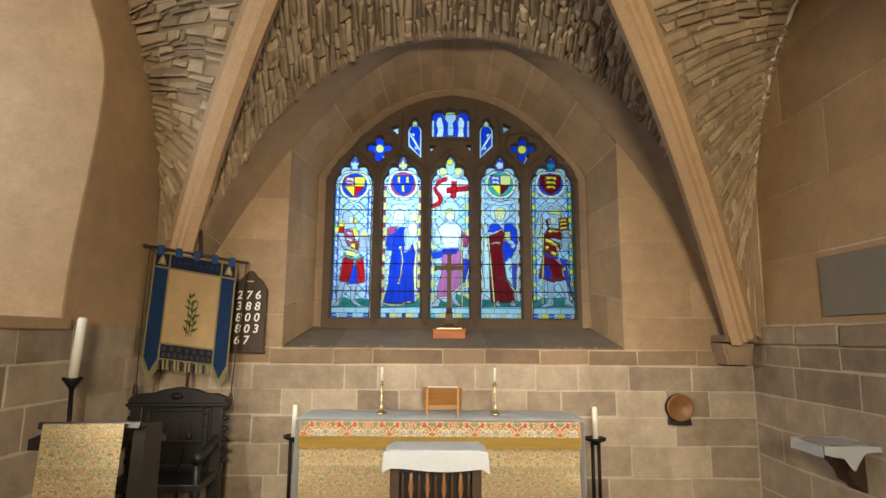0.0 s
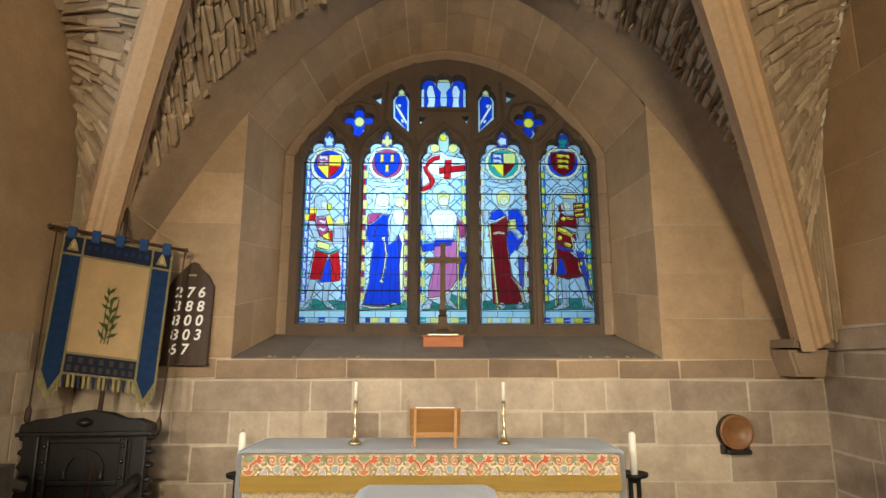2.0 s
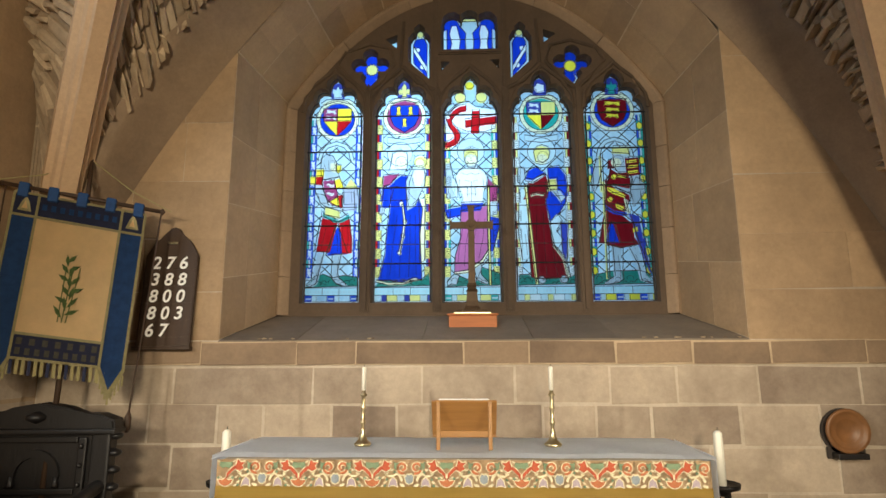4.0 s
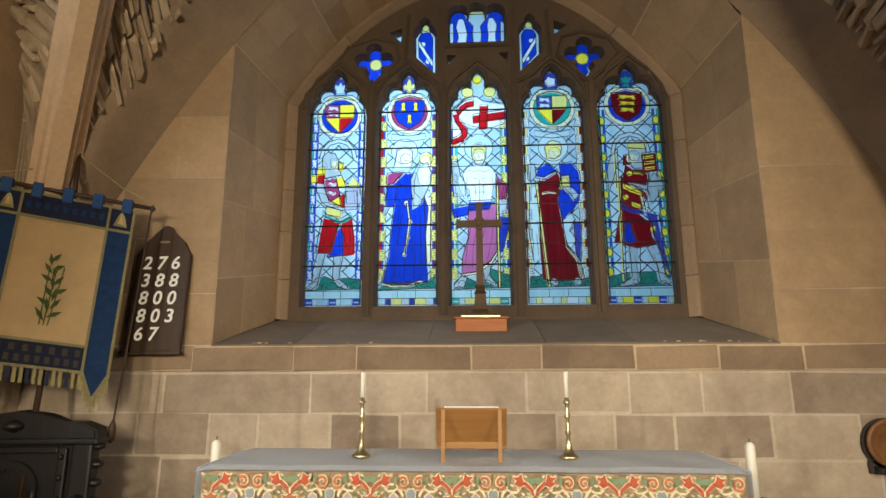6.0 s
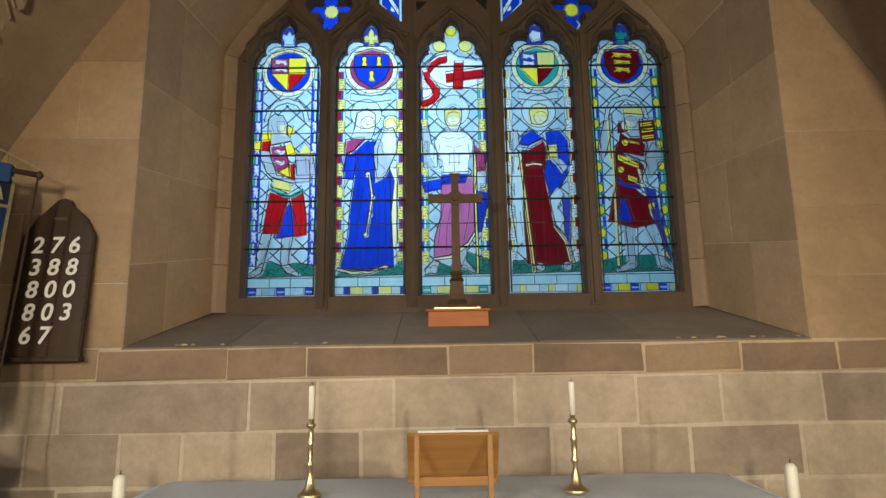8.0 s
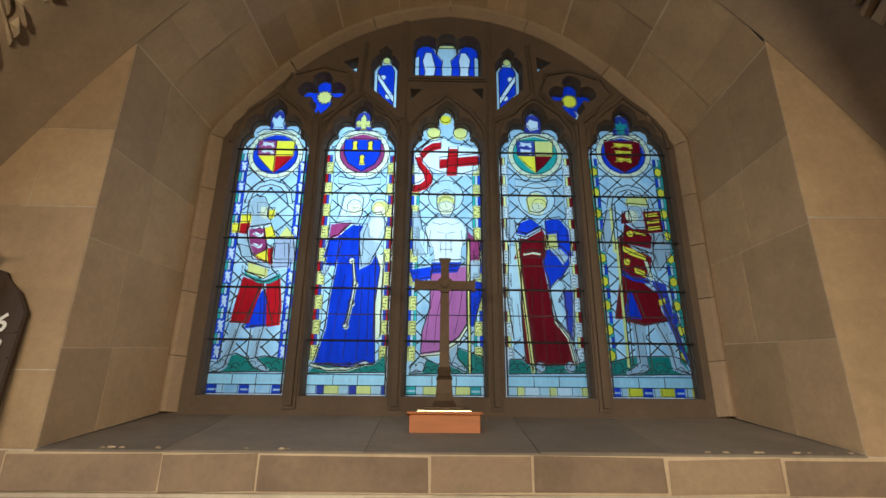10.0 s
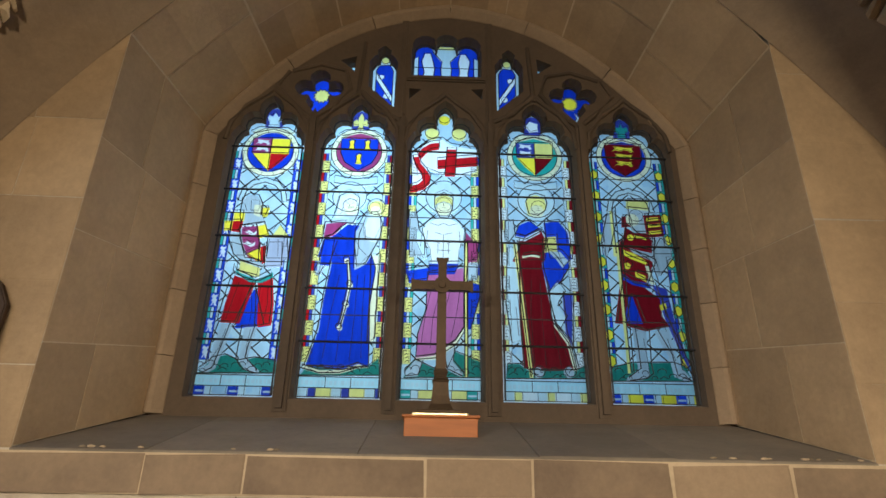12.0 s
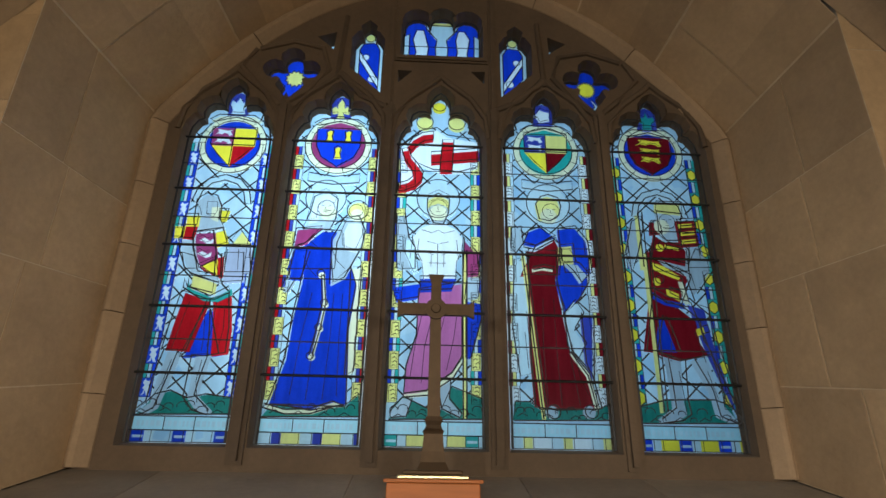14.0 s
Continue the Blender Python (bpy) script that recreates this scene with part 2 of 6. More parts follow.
# rubble stones of the webs
for kind in ("east", "north", "south"):
    vs, fs = [], []
    rough, proud, wide = {"east": (0.016, 0.055, 0.016), "north": (0.022, 0.046, 0.010), "south": (0.014, 0.022, 0.005)}[kind]
    rows, t = [], -1.0
    while t < 1.0:
        p0, p1 = on_web(kind, t, 0.2), on_web(kind, min(1, t + 0.01), 0.2)
        rate = (p1 - p0).length / 0.01
        w = rng.uniform(0.035, 0.085) if kind == "east" else rng.uniform(0.035, 0.10)
        rows.append((t, min(1.0, t + w / max(rate, 0.5))))
        t = rows[-1][1]
    for t0, t1 in rows:
        tm = (t0 + t1) / 2
        length = (on_web(kind, tm, 1) - on_web(kind, tm, 0)).length
        if length < 0.05:
            continue
        v = -rng.uniform(0, 0.06)
        while v < 1:
            step = rng.uniform(0.08, 0.36) / length
            v1 = min(1.02, v + step)
            c = [on_web(kind, t0, max(v, 0)), on_web(kind, t0, v1), on_web(kind, t1, v1), on_web(kind, t1, max(v, 0))]
            nrm = (c[1] - c[0]).cross(c[3] - c[0])
            if nrm.length < 1e-6:
                v = v1
                continue
            if nrm.z > 0:
                nrm = -nrm
            for k in range(4):
                c[k] = c[k] + Vector((rng.uniform(-1, 1), rng.uniform(-1, 1), rng.uniform(-1, 1))) * rough
            bv, bf = block_mesh(c, nrm, rng.uniform(0.0, proud), rng.uniform(0.002, wide), rng, rough)
            o = len(vs)
            vs += bv
            fs += [tuple(o + k for k in f) for f in bf]
            v = v1
    mesh_object("rubble", vs, fs, RUBBLE, vault)

# moulded diagonal ribs
RIB_SECTION = ((-0.115, 0.10), (-0.115, -0.01), (-0.085, -0.035), (-0.07, -0.075), (-0.05, -0.085), (-0.04, -0.12), (0.04, -0.12), (0.05, -0.085), (0.07, -0.075), (0.085, -0.035), (0.115, -0.01), (0.115, 0.10))
for sx, sy in ((-1, 1), (1, 1), (-1, -1), (1, -1)):
    vs, fs = [], []
    N = 40
    for i in range(N + 1):
        s = i / N
        p, q = rib_point(sx, sy, max(0, s - 0.01)), rib_point(sx, sy, min(1, s + 0.01))
        d = (q - p).normalized()
        side = d.cross(Vector((0, 0, 1))).normalized()
        up = side.cross(d)
        if up.z < 0:
            up = -up
        vs += [rib_point(sx, sy, s) + side * a + up * b for a, b in RIB_SECTION]
    K = len(RIB_SECTION)
    for i in range(N):
        for k in range(K):
            fs.append((i * K + k, i * K + (k + 1) % K, (i + 1) * K + (k + 1) % K, (i + 1) * K + k))
    structure(mesh_object("vault_rib", vs, fs, RIB, None), "smooth moulded sandstone rib of the vault", "rib")

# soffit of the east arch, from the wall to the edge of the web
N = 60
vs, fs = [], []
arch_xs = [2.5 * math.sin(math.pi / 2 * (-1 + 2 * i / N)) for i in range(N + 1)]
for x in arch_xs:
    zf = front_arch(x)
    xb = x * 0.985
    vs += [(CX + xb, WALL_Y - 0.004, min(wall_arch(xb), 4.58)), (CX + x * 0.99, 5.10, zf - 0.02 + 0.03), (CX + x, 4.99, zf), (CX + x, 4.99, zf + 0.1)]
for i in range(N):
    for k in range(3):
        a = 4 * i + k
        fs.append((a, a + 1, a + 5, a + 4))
# the darker stone colour paints the soffit's shade
arch_east = structure(mesh_object("arch_east", vs, fs, SHADED_STONE, None, True), "plain sandstone soffit of the wall arch, shade in its colour", "arch")

# north and south walls with the plain masonry behind the camera
wall_north = structure(new("wall_north"), "sandstone wall with the splayed recess of a side window", "wall")
RX = NORTH_X - 0.80
part("core", boxed(RX, 4.12, 0, NORTH_X - 0.003, WALL_Y + 0.1, 5.0), JOINT, wall_north)
part("core", boxed(RX, 3.94, 0, NORTH_X - 0.003, 4.118, 1.63), MORTAR, wall_north)
part("core", boxed(RX, -5.0, 0, NORTH_X - 0.003, 3.940, 1.63), MORTAR, wall_north)
part("core", boxed(RX, -5.0, 1.632, NORTH_X, 1.40, 5.0), PLAIN, wall_north)
part("core", boxed(RX, 1.402, 4.5, NORTH_X, 3.94, 5.0), PLAIN, wall_north)
wall_south = structure(part("wall_south", boxed(SOUTH_X + 0.052, -5.0, 0, SOUTH_X + 0.4, WALL_Y + 0.2, 5.0), PLAIN), "smooth sandstone wall with blocks below a string course", "wall")
wall_west = structure(part("wall_west", boxed(RX, -5.3, 0, SOUTH_X + 0.4, -5.0, 5.0), PLAIN), "plain stone wall at the back", "wall")
roof = structure(part("ceiling", boxed(RX, -5.3, 5.0, SOUTH_X + 0.4, 7.0, 5.2), PLAIN), "plain stone ceiling over the nave end", "ceiling")

# daylight of the side window in the recess
data = bpy.data.lights.new("side_window_daylight", "AREA")
data.shape, data.size, data.size_y, data.energy, data.color = "RECTANGLE", 1.5, 2.2, SIDE_DAY, (0.62, 0.80, 1.0)
ob = new("side_window_daylight", data)
ob.matrix_world = look((RX + 0.02, 2.5, 2.9), (0.0, 4.4, 0.9))


# ---------- the east window ----------
window = new("window_1")
structure(window, "five-light traceried stained glass window in shade-darkened stone", "window")


def glass_material(name, colour, deep=0.35, scale=14.0, gloss=0.001):
    """Pot-metal glass lit from behind: it scatters the daylight, streaky and seeded."""
    colour, deep = tuple(c ** 0.5 for c in colour), 1 - (1 - deep) ** 0.5      # shared by the two faces
    m = bpy.data.materials.new(name)
    m.use_nodes = True
    nt = m.node_tree
    nt.nodes.remove(nt.nodes["Principled BSDF"])
    g = nt.nodes.new("ShaderNodeNewGeometry").outputs["Position"]
    streak = noise_tex(nt, scale, 5, 0.6, g, (2.2, 1.0, 0.28))
    seed = noise_tex(nt, scale * 6, 4, 0.7, g)
    v = mixed(nt, 0.35, ramp(nt, streak, ((0.3, 1 - deep), (0.7, 1.0))), ramp(nt, seed, ((0.3, 1 - deep), (0.75, 1.0))))
    if name == "clear_glass":
        cell = nt.nodes.new("ShaderNodeTexVoronoi")
        cell.inputs["Scale"].default_value = 11
        nt.links.new(g, cell.inputs["Vector"])
        v = mixed(nt, 0.75, v, ramp(nt, cell.outputs["Color"], ((0.15, (0.74, 0.85, 0.94)), (0.8, (1.0, 1.0, 1.0)))), "MULTIPLY")
    tint = ramp(nt, nt.nodes.new("ShaderNodeObjectInfo").outputs["Random"], ((0.0, 1 - deep * 0.5), (1.0, 1.0)))
    col = mixed(nt, 1.0, mixed(nt, 1.0, colour, v, "MULTIPLY"), tint, "MULTIPLY")
    t = nt.nodes.new("ShaderNodeBsdfTranslucent")
    nt.links.new(col, t.inputs["Color"])
    s = nt.nodes.new("ShaderNodeBsdfGlossy")
    s.inputs["Roughness"].default_value = 0.25
    mix = nt.nodes.new("ShaderNodeMixShader")
    mix.inputs[0].default_value = gloss
    nt.links.new(t.outputs[0], mix.inputs[1])
    nt.links.new(s.outputs[0], mix.inputs[2])
    nt.links.new(mix.outputs[0], nt.nodes["Material Output"].inputs[0])
    return m


GLASS = {
    "clear": glass_material("clear_glass", (0.50, 0.81, 1.0), 0.4, 5.0),
    "white": glass_material("white_glass", (0.68, 0.87, 0.96), 0.3),
    "halo": glass_material("pale_glass", (0.5, 0.78, 0.92), 0.35),
    "steel": glass_material("grey_glass", (0.4, 0.6, 0.74), 0.42),
    "stone": glass_material("slate_glass", (0.38, 0.5, 0.7), 0.4),
    "cream": glass_material("cream_glass", (0.74, 0.86, 0.62), 0.32),
    "yellow": glass_material("yellow_glass", (0.84, 0.8, 0.05), 0.3),
    "pale_yellow": glass_material("silver_stain_glass", (0.78, 0.84, 0.26), 0.35),
    "blue": glass_material("blue_glass", (0.006, 0.055, 0.85), 0.58),
    "darkblue": glass_material("dark_blue_glass", (0.03, 0.055, 0.45), 0.45),
    "red": glass_material("red_glass", (0.62, 0.008, 0.016), 0.58),
    "darkred": glass_material("dark_red_glass", (0.24, 0.005, 0.012), 0.6),
    "rose": glass_material("rose_glass", (0.52, 0.16, 0.44), 0.5),
    "plum": glass_material("plum_glass", (0.36, 0.05, 0.2), 0.5),
    "teal": glass_material("teal_glass", (0.015, 0.4, 0.38), 0.4),
    "green": glass_material("green_glass", (0.012, 0.26, 0.22), 0.6, 26.0),
    "cyan": glass_material("cyan_glass", (0.42, 0.84, 1.0), 0.3),
}
LEAD = plain("lead", (0.035, 0.037, 0.045), 0.6, 0.5, 0.4)
IRON = plain("iron", (0.018, 0.017, 0.017), 0.55, 0.6, 0.4)

LIGHT_X = (-1.005, -0.4625, 0.07, 0.625, 1.1975)
LIGHT_HALF = (0.207, 0.214, 0.212, 0.220, 0.227)
FOOT, SPRING = 1.785, 3.26


def light_outline(h):
    """The cusped head and straight sides of one light, from its foot, in metres."""
    k = h / 0.215
    right = [(0.215, 0.0), (0.215, 1.47), (0.205, 1.53), (0.178, 1.575), (0.150, 1.588), (0.158, 1.62), (0.148, 1.655), (0.118, 1.678), (0.078, 1.678), (0.048, 1.664), (0.054, 1.70), (0.048, 1.745), (0.026, 1.780)]
    return [(x * k, z) for x, z in right] + [(0.0, 1.80)] + [(-x * k, z) for x, z in right[::-1]]


class Light:
    """One glazed opening: where it stands and how many layers of glass it has."""

    def __init__(self, name, x, z, half):
        self.x, self.z, self.half, self.layer = x, z, half, 0
        self.ob = new(name)
        self.ob.parent = window
        self.ob.location = (x, GLASS_Y, z)


GLAZING = {}        # pieces of glass cut for each light, the later over the earlier


def sheet(owner, colour, outline, y, name="pane"):
    """Orders one piece of glass, its outline in metres within its light."""
    ob = mesh_object(name, [], [], GLASS[colour], owner)
    ob.visible_shadow = False
    GLAZING.setdefault(owner, []).append((ob, outline))
    return ob


def uppermost(pieces, at):
    """The number of the last piece that covers each place, -1 for none."""
    top = np.full(len(at), -1)
    for k, (ob, outline) in enumerate(pieces):
        inside = np.zeros(len(at), bool)
        for (x0, z0), (x1, z1) in zip(outline, outline[1:] + outline[:1]):
            if z0 != z1:
                inside ^= ((z0 > at[:, 1]) != (z1 > at[:, 1])) & (at[:, 0] < x0 + (x1 - x0) * (at[:, 1] - z0) / (z1 - z0))
        top[inside] = k
    return top


def glaze():
    """Cuts all pieces of each light so that they butt, none behind another."""
    # diagonal leads run over the clear glass alone
    for light, back, line in QUARRY:
        a, b = np.array(line[0]), np.array(line[-1])
        n = 40
        run, ends = [], a + (b - a) * np.linspace(0, 1, n + 1)[:, None]
        bare = list(uppermost(GLAZING[light.ob], (ends[1:] + ends[:-1]) / 2) == 0)
        for k, ok in enumerate(bare + [False]):
            if ok:
                run.append(k)
            elif run:
                came(back, [tuple(ends[run[0]]), tuple(ends[run[-1] + 1])], -0.0012, 0.0075, False)
                run = []
    for pieces in GLAZING.values():
        verts, faces = [], []
        for ob, outline in pieces:
            faces.append(list(range(len(verts), len(verts) + len(outline))))
            verts += [Vector(p) for p in outline]
        pts, _, tris, _, _, _ = mathutils.geometry.delaunay_2d_cdt(verts, [], faces, 0, 1e-6)
        mid = np.array([[(pts[a].x + pts[b].x + pts[c].x) / 3, (pts[a].y + pts[b].y + pts[c].y) / 3] for a, b, c in tris])
        top = uppermost(pieces, mid)
        share = [[t for t, owner in zip(tris, top) if owner == k] for k in range(len(pieces))]
        for k0, ((ob, _), mine) in enumerate(zip(pieces, share)):
            fore = -0.0035 if k0 else 0.0
            used = sorted({k for t in mine for k in t})
            if not used:
                for lead in [o for o in bpy.data.objects if o.parent == ob]:
                    bpy.data.objects.remove(lead)
                bpy.data.objects.remove(ob)
                continue
            at = {k: i for i, k in enumerate(used)}
            n = len(used)
            vs = [(pts[k].x, fore - 0.001, pts[k].y) for k in used] + [(pts[k].x, fore + 0.001, pts[k].y) for k in used]
            fs = [tuple(at[k] for k in t) for t in mine] + [tuple(n + at[k] for k in t[::-1]) for t in mine]
            ob.data.from_pydata(vs, [], fs)


def came(owner, points, y, width=0.005, closed=True, mat=None, name="lead"):
    """A flat lead strip along points in x, z."""
    n = len(points)
    verts, faces = [], []
    for i, (x, z) in enumerate(points):
        a = Vector(points[i - 1] if closed or i else points[i])
        b = Vector(points[(i + 1) % n] if closed or i < n - 1 else points[i])
        d = b - a
        d = d.normalized() if d.length > 1e-6 else Vector((1, 0))
        nx, nz = -d.y * width / 2, d.x * width / 2
        verts += [(x + nx, y, z + nz), (x - nx, y, z - nz), (x + nx * 0.5, y - 0.0005, z + nz * 0.5), (x - nx * 0.5, y - 0.0005, z - nz * 0.5)]
    m = n if closed else n - 1
    for i in range(m):
        a, b = 4 * i, 4 * ((i + 1) % n)
        faces += [(a, b, b + 2, a + 2), (a + 2, b + 2, b + 3, a + 3), (a + 3, b + 3, b + 1, a + 1)]
    ob = mesh_object(name, verts, faces, mat or LEAD, owner)
    return ob


def pane(light, colour, *corners, lead=0.0065, cm=True):
    k = 0.01 if cm else 1.0
    pts = [(max(-light.half, min(light.half, x * k)), z * k) for x, z in corners]
    light.layer += 1
    y = -0.004 - 0.001 * light.layer
    ob = sheet(light.ob, colour, pts, y)
    if lead:
        came(ob, pts, y - 0.0001, lead)
    return ob


def disc(light, colour, x, z, r, lead=0.005, n=22):
    return pane(light, colour, *((x + r * math.cos(2 * math.pi * i / n), z + r * math.sin(2 * math.pi * i / n)) for i in range(n)), lead=lead)


def strip(light, colour, x0, z0, x1, z1, lead=0.0):
    return pane(light, colour, (x0, z0), (x1, z0), (x1, z1), (x0, z1), lead=lead)


def strokes(light, *lines, width=0.003):
    """Dark painted fold lines on the glass, each from point to point in centimetres."""
    light.layer += 1
    for pts in lines:
        came(light.ob, [(x / 100, z / 100) for x, z in pts], -0.004 - 0.001 * light.layer, width, False, PAINT, "painted_line")


PAINT = plain("glass_paint", (0.02, 0.02, 0.03), 0.8)
lights, QUARRY = [], []
BORDERS = (("clear", "teal", "blue", "halo"), ("pale_yellow", "red", "halo", "darkblue"), ("pale_yellow", "blue", "teal", "halo"), ("white", "darkred", "halo", "pale_yellow"), ("yellow", "teal", "blue", "halo"))
grng = random.Random(11)
for i, x in enumerate(LIGHT_X):
    light = Light("light", x, FOOT, LIGHT_HALF[i])
    lights.append(light)
    H = light.half * 100
    outline = light_outline(light.half)
    back = sheet(light.ob, "clear", outline, 0.0, "quarry_sheet")
    # diagonal leads of the clear quarries
    for k in range(-3, 26):
        z0 = k * 0.115
        for sg in (1, -1):
            pts = []
            for j in range(7):
                xx = -light.half + 2 * light.half * j / 6
                zz = z0 + (xx * sg + light.half) * 0.95
                if 0.12 < zz < 1.66 - 0.5 * max(0, abs(xx) - 0.08):
                    pts.append((xx, zz))
            if len(pts) > 1:
                QUARRY.append((light, back, pts))
    # borders: heraldic squares and striped blocks in turn
    sq, st, st2, st3 = BORDERS[i]
    for side in (-1, 1):
        a, b = (-H, -H + 5.0) if side < 0 else (H - 5.0, H)
        z, k = 18.5, 0
        while z < 146:
            tall = 8.2 if k % 2 == 0 else 6.2
            z1 = min(z + tall, 147)
            if k % 2 == 0:
                p = strip(light, sq, a + 0.3, z, b - 0.3, z1, 0.004)
                for q in range(4):
                    cx, cz = (a + b) / 2 + grng.uniform(-1.0, 1.0), z + 1.4 + q * 1.8
                    came(p, [(cx / 100 - 0.009, cz / 100), (cx / 100 + grng.uniform(-0.004, 0.004), cz / 100 + 0.007), (cx / 100 + 0.010, cz / 100)], -0.0042 - 0.001 * light.layer, 0.0042, False)
                if i == 0:
                    pane(light, "blue", (a, z), (b, z), (b, z1), (a, z1), lead=0.004)
                    pane(light, "white", *((a + u * (b - a), z + v * (z1 - z)) for u, v in ((0.14, 0.06), (0.40, 0.16), (0.44, 0.34), (0.60, 0.10), (0.88, 0.08), (0.72, 0.30), (0.84, 0.52), (0.66, 0.62), (0.90, 0.90), (0.52, 0.82), (0.30, 0.94), (0.12, 0.74), (0.34, 0.62), (0.16, 0.46), (0.36, 0.38))), lead=0.0)
                if i == 4:
                    mx, mz = (a + b) / 2, (z + z1) / 2
                    pane(light, "teal", (a, z), (b, z), (b, z1), (a, z1), lead=0.004)
                    pane(light, "yellow", *((mx + 2.4 * math.cos(1.047 * h + 0.52), mz + 3.2 * math.sin(1.047 * h + 0.52)) for h in range(6)), lead=0.005)
                elif i in (1, 2, 3):
                    came(p, [((a + 1.0) / 100, (z + 0.8) / 100), ((b - 1.0) / 100, (z + 0.8) / 100), ((b - 1.0) / 100, (z1 - 0.8) / 100), ((a + 1.0) / 100, (z1 - 0.8) / 100)], -0.0042 - 0.001 * light.layer, 0.0026)
            else:
                w = (b - a) / 3
                for q, c in enumerate((st, st3, st2) if side < 0 else (st2, st3, st)):
                    strip(light, c, a + q * w, z, a + (q + 1) * w, z1, 0.003)
            z, k = z1, k + 1
            light.layer = max(0, light.layer - 4)
    light.layer = 8
    # roundel with its shield
    rx, rz = ((0.4, 146.8), (0.4, 148.5), (0, 0), (0.6, 149.3), (-0.5, 150.5))[i]
    if i != 2:
        disc(light, "cream", rx, rz, 17.2, n=30)
        for k in range(14):
            an = 2 * math.pi * k / 14
            came(light.ob, [((rx + 14 * math.cos(an)) / 100, (rz + 14 * math.sin(an)) / 100), ((rx + 17 * math.cos(an)) / 100, (rz + 17 * math.sin(an)) / 100)], -0.0042 - 0.001 * light.layer, 0.003, False)
        disc(light, ("blue", "plum", "", "teal", "blue")[i], rx, rz, 14.0, n=30)
        L, R, T, M, B_ = rx - 11.6, rx + 11.6, rz + 9.8, rz - 1.0, rz - 13.2
        low = rz - 7.6
        if i in (0, 3):
            pane(light, "plum" if i == 0 else "darkblue", (L, T), (rx, T), (rx, M), (L + 0.4, M))
            for q in range(2):
                pane(light, "white", *((L + 1.2 + 9.2 * u, M + 1.0 + 4.9 * q + 4.2 * v) for u, v in ((0.0, 0.1), (0.2, 0.35), (0.42, 0.2), (0.5, 0.45), (0.72, 0.35), (0.82, 0.0), (1.0, 0.2), (0.86, 0.7), (0.98, 0.95), (0.7, 0.8), (0.4, 0.9), (0.12, 1.0), (0.2, 0.6))), lead=0.0)
            pane(light, "yellow" if i == 0 else "pale_yellow", (rx, T), (R, T), (R - 0.4, M), (rx, M))
            pane(light, "yellow", (L + 0.4, M), (rx, M), (rx, B_), (rx - 6, low))
            pane(light, "red" if i == 0 else "darkred", (rx, M), (R - 0.4, M), (rx + 6, low), (rx, B_))
        else:
            c = "blue" if i == 1 else "darkred"
            pane(light, c, (L, T), (R, T), (R - 0.3, M), (R - 3.2, low), (rx, B_), (L + 3.2, low), (L + 0.3, M))
            if i == 1:
                for px, pz in ((-4.8, 1.8), (4.8, 1.8), (0, -8.2)):
                    pane(light, "yellow", (rx + px - 1.9, rz + pz), (rx + px + 1.9, rz + pz), (rx + px + 1.2, rz + pz + 3), (rx + px + 1.8, rz + pz + 6), (rx + px, rz + pz + 7.2), (rx + px - 1.8, rz + pz + 6), (rx + px - 1.2, rz + pz + 3))
            else:
                for q in range(3):
                    pane(light, "yellow", *((rx - 7.2 + q * 0.6 + (14.4 - 1.4 * q) * u, rz + 4.1 - 5.2 * q + 4.2 * v) for u, v in ((0.0, 0.1), (0.18, 0.35), (0.4, 0.15), (0.55, 0.4), (0.75, 0.3), (0.85, 0.0), (1.0, 0.15), (0.9, 0.65), (1.0, 0.9), (0.7, 0.8), (0.4, 0.95), (0.1, 1.0), (0.2, 0.65))), lead=0.003)
        # crest over the roundel
        pane(light, "cream", (rx - 13.5, 161), (rx - 9, 164), (rx + 9, 164), (rx + 13.5, 161), (rx + 11, 159.5), (rx, 162.5), (rx - 11, 159.5))
        c = ("halo", "pale_yellow", "", "white", "teal")[i]
        crest = {0: ((-3.6, 165.5), (3.6, 165.5), (3.0, 168.4), (4.8, 170.6), (4.0, 174.4), (1.8, 172.6), (0, 176.2), (-1.8, 172.6), (-4.0, 174.4), (-4.8, 170.6), (-3.0, 168.4)),
                 1: ((-2.2, 165.4), (2.2, 165.4), (1.2, 168.2), (4.4, 167.6), (4.9, 171.2), (3.0, 173.0), (1.8, 171.2), (1.9, 174.0), (0, 177.6), (-1.9, 174.0), (-1.8, 171.2), (-3.0, 173.0), (-4.9, 171.2), (-4.4, 167.6), (-1.2, 168.2)),
                 3: [((4.8 if k % 2 else 3.5) * math.cos(math.pi * k / 5), 171.0 + (4.8 if k % 2 else 3.5) * math.sin(math.pi * k / 5)) for k in range(10)],
                 4: ((-2.6, 165.2), (2.6, 165.2), (2.2, 168.6), (4.8, 170.4), (3.8, 173.6), (1.2, 172.6), (0, 176.8), (-1.2, 172.6), (-3.8, 173.6), (-4.8, 170.4), (-2.2, 168.6))}[i]
        pane(light, "darkblue", (-5.4, 164.6), (5.4, 164.6), (5.4, 177), (0, 179), (-5.4, 177), lead=0.0)
        pane(light, c, *crest, lead=0.004)
    # scroll above the head, inscription and foot border
    if i in (1, 3):
        pane(light, "halo", (-13, 126), (0, 124.5), (13, 126), (13, 131), (0, 129), (-13, 131))
    elif i in (0, 4):
        arc = [(rx + 14.5 * math.cos(a), 112 + 16 * math.sin(a)) for a in (0.0, 0.5, 1.0, 1.57, 2.14, 2.64, 3.14)]
        pane(light, "halo", *arc, *((rx + (x_ - rx) * 0.8, 112 + (z_ - 112) * 0.8) for x_, z_ in arc[::-1]))
    strip(light, "cyan", -H, 4.9, H, 10.6, 0.005)
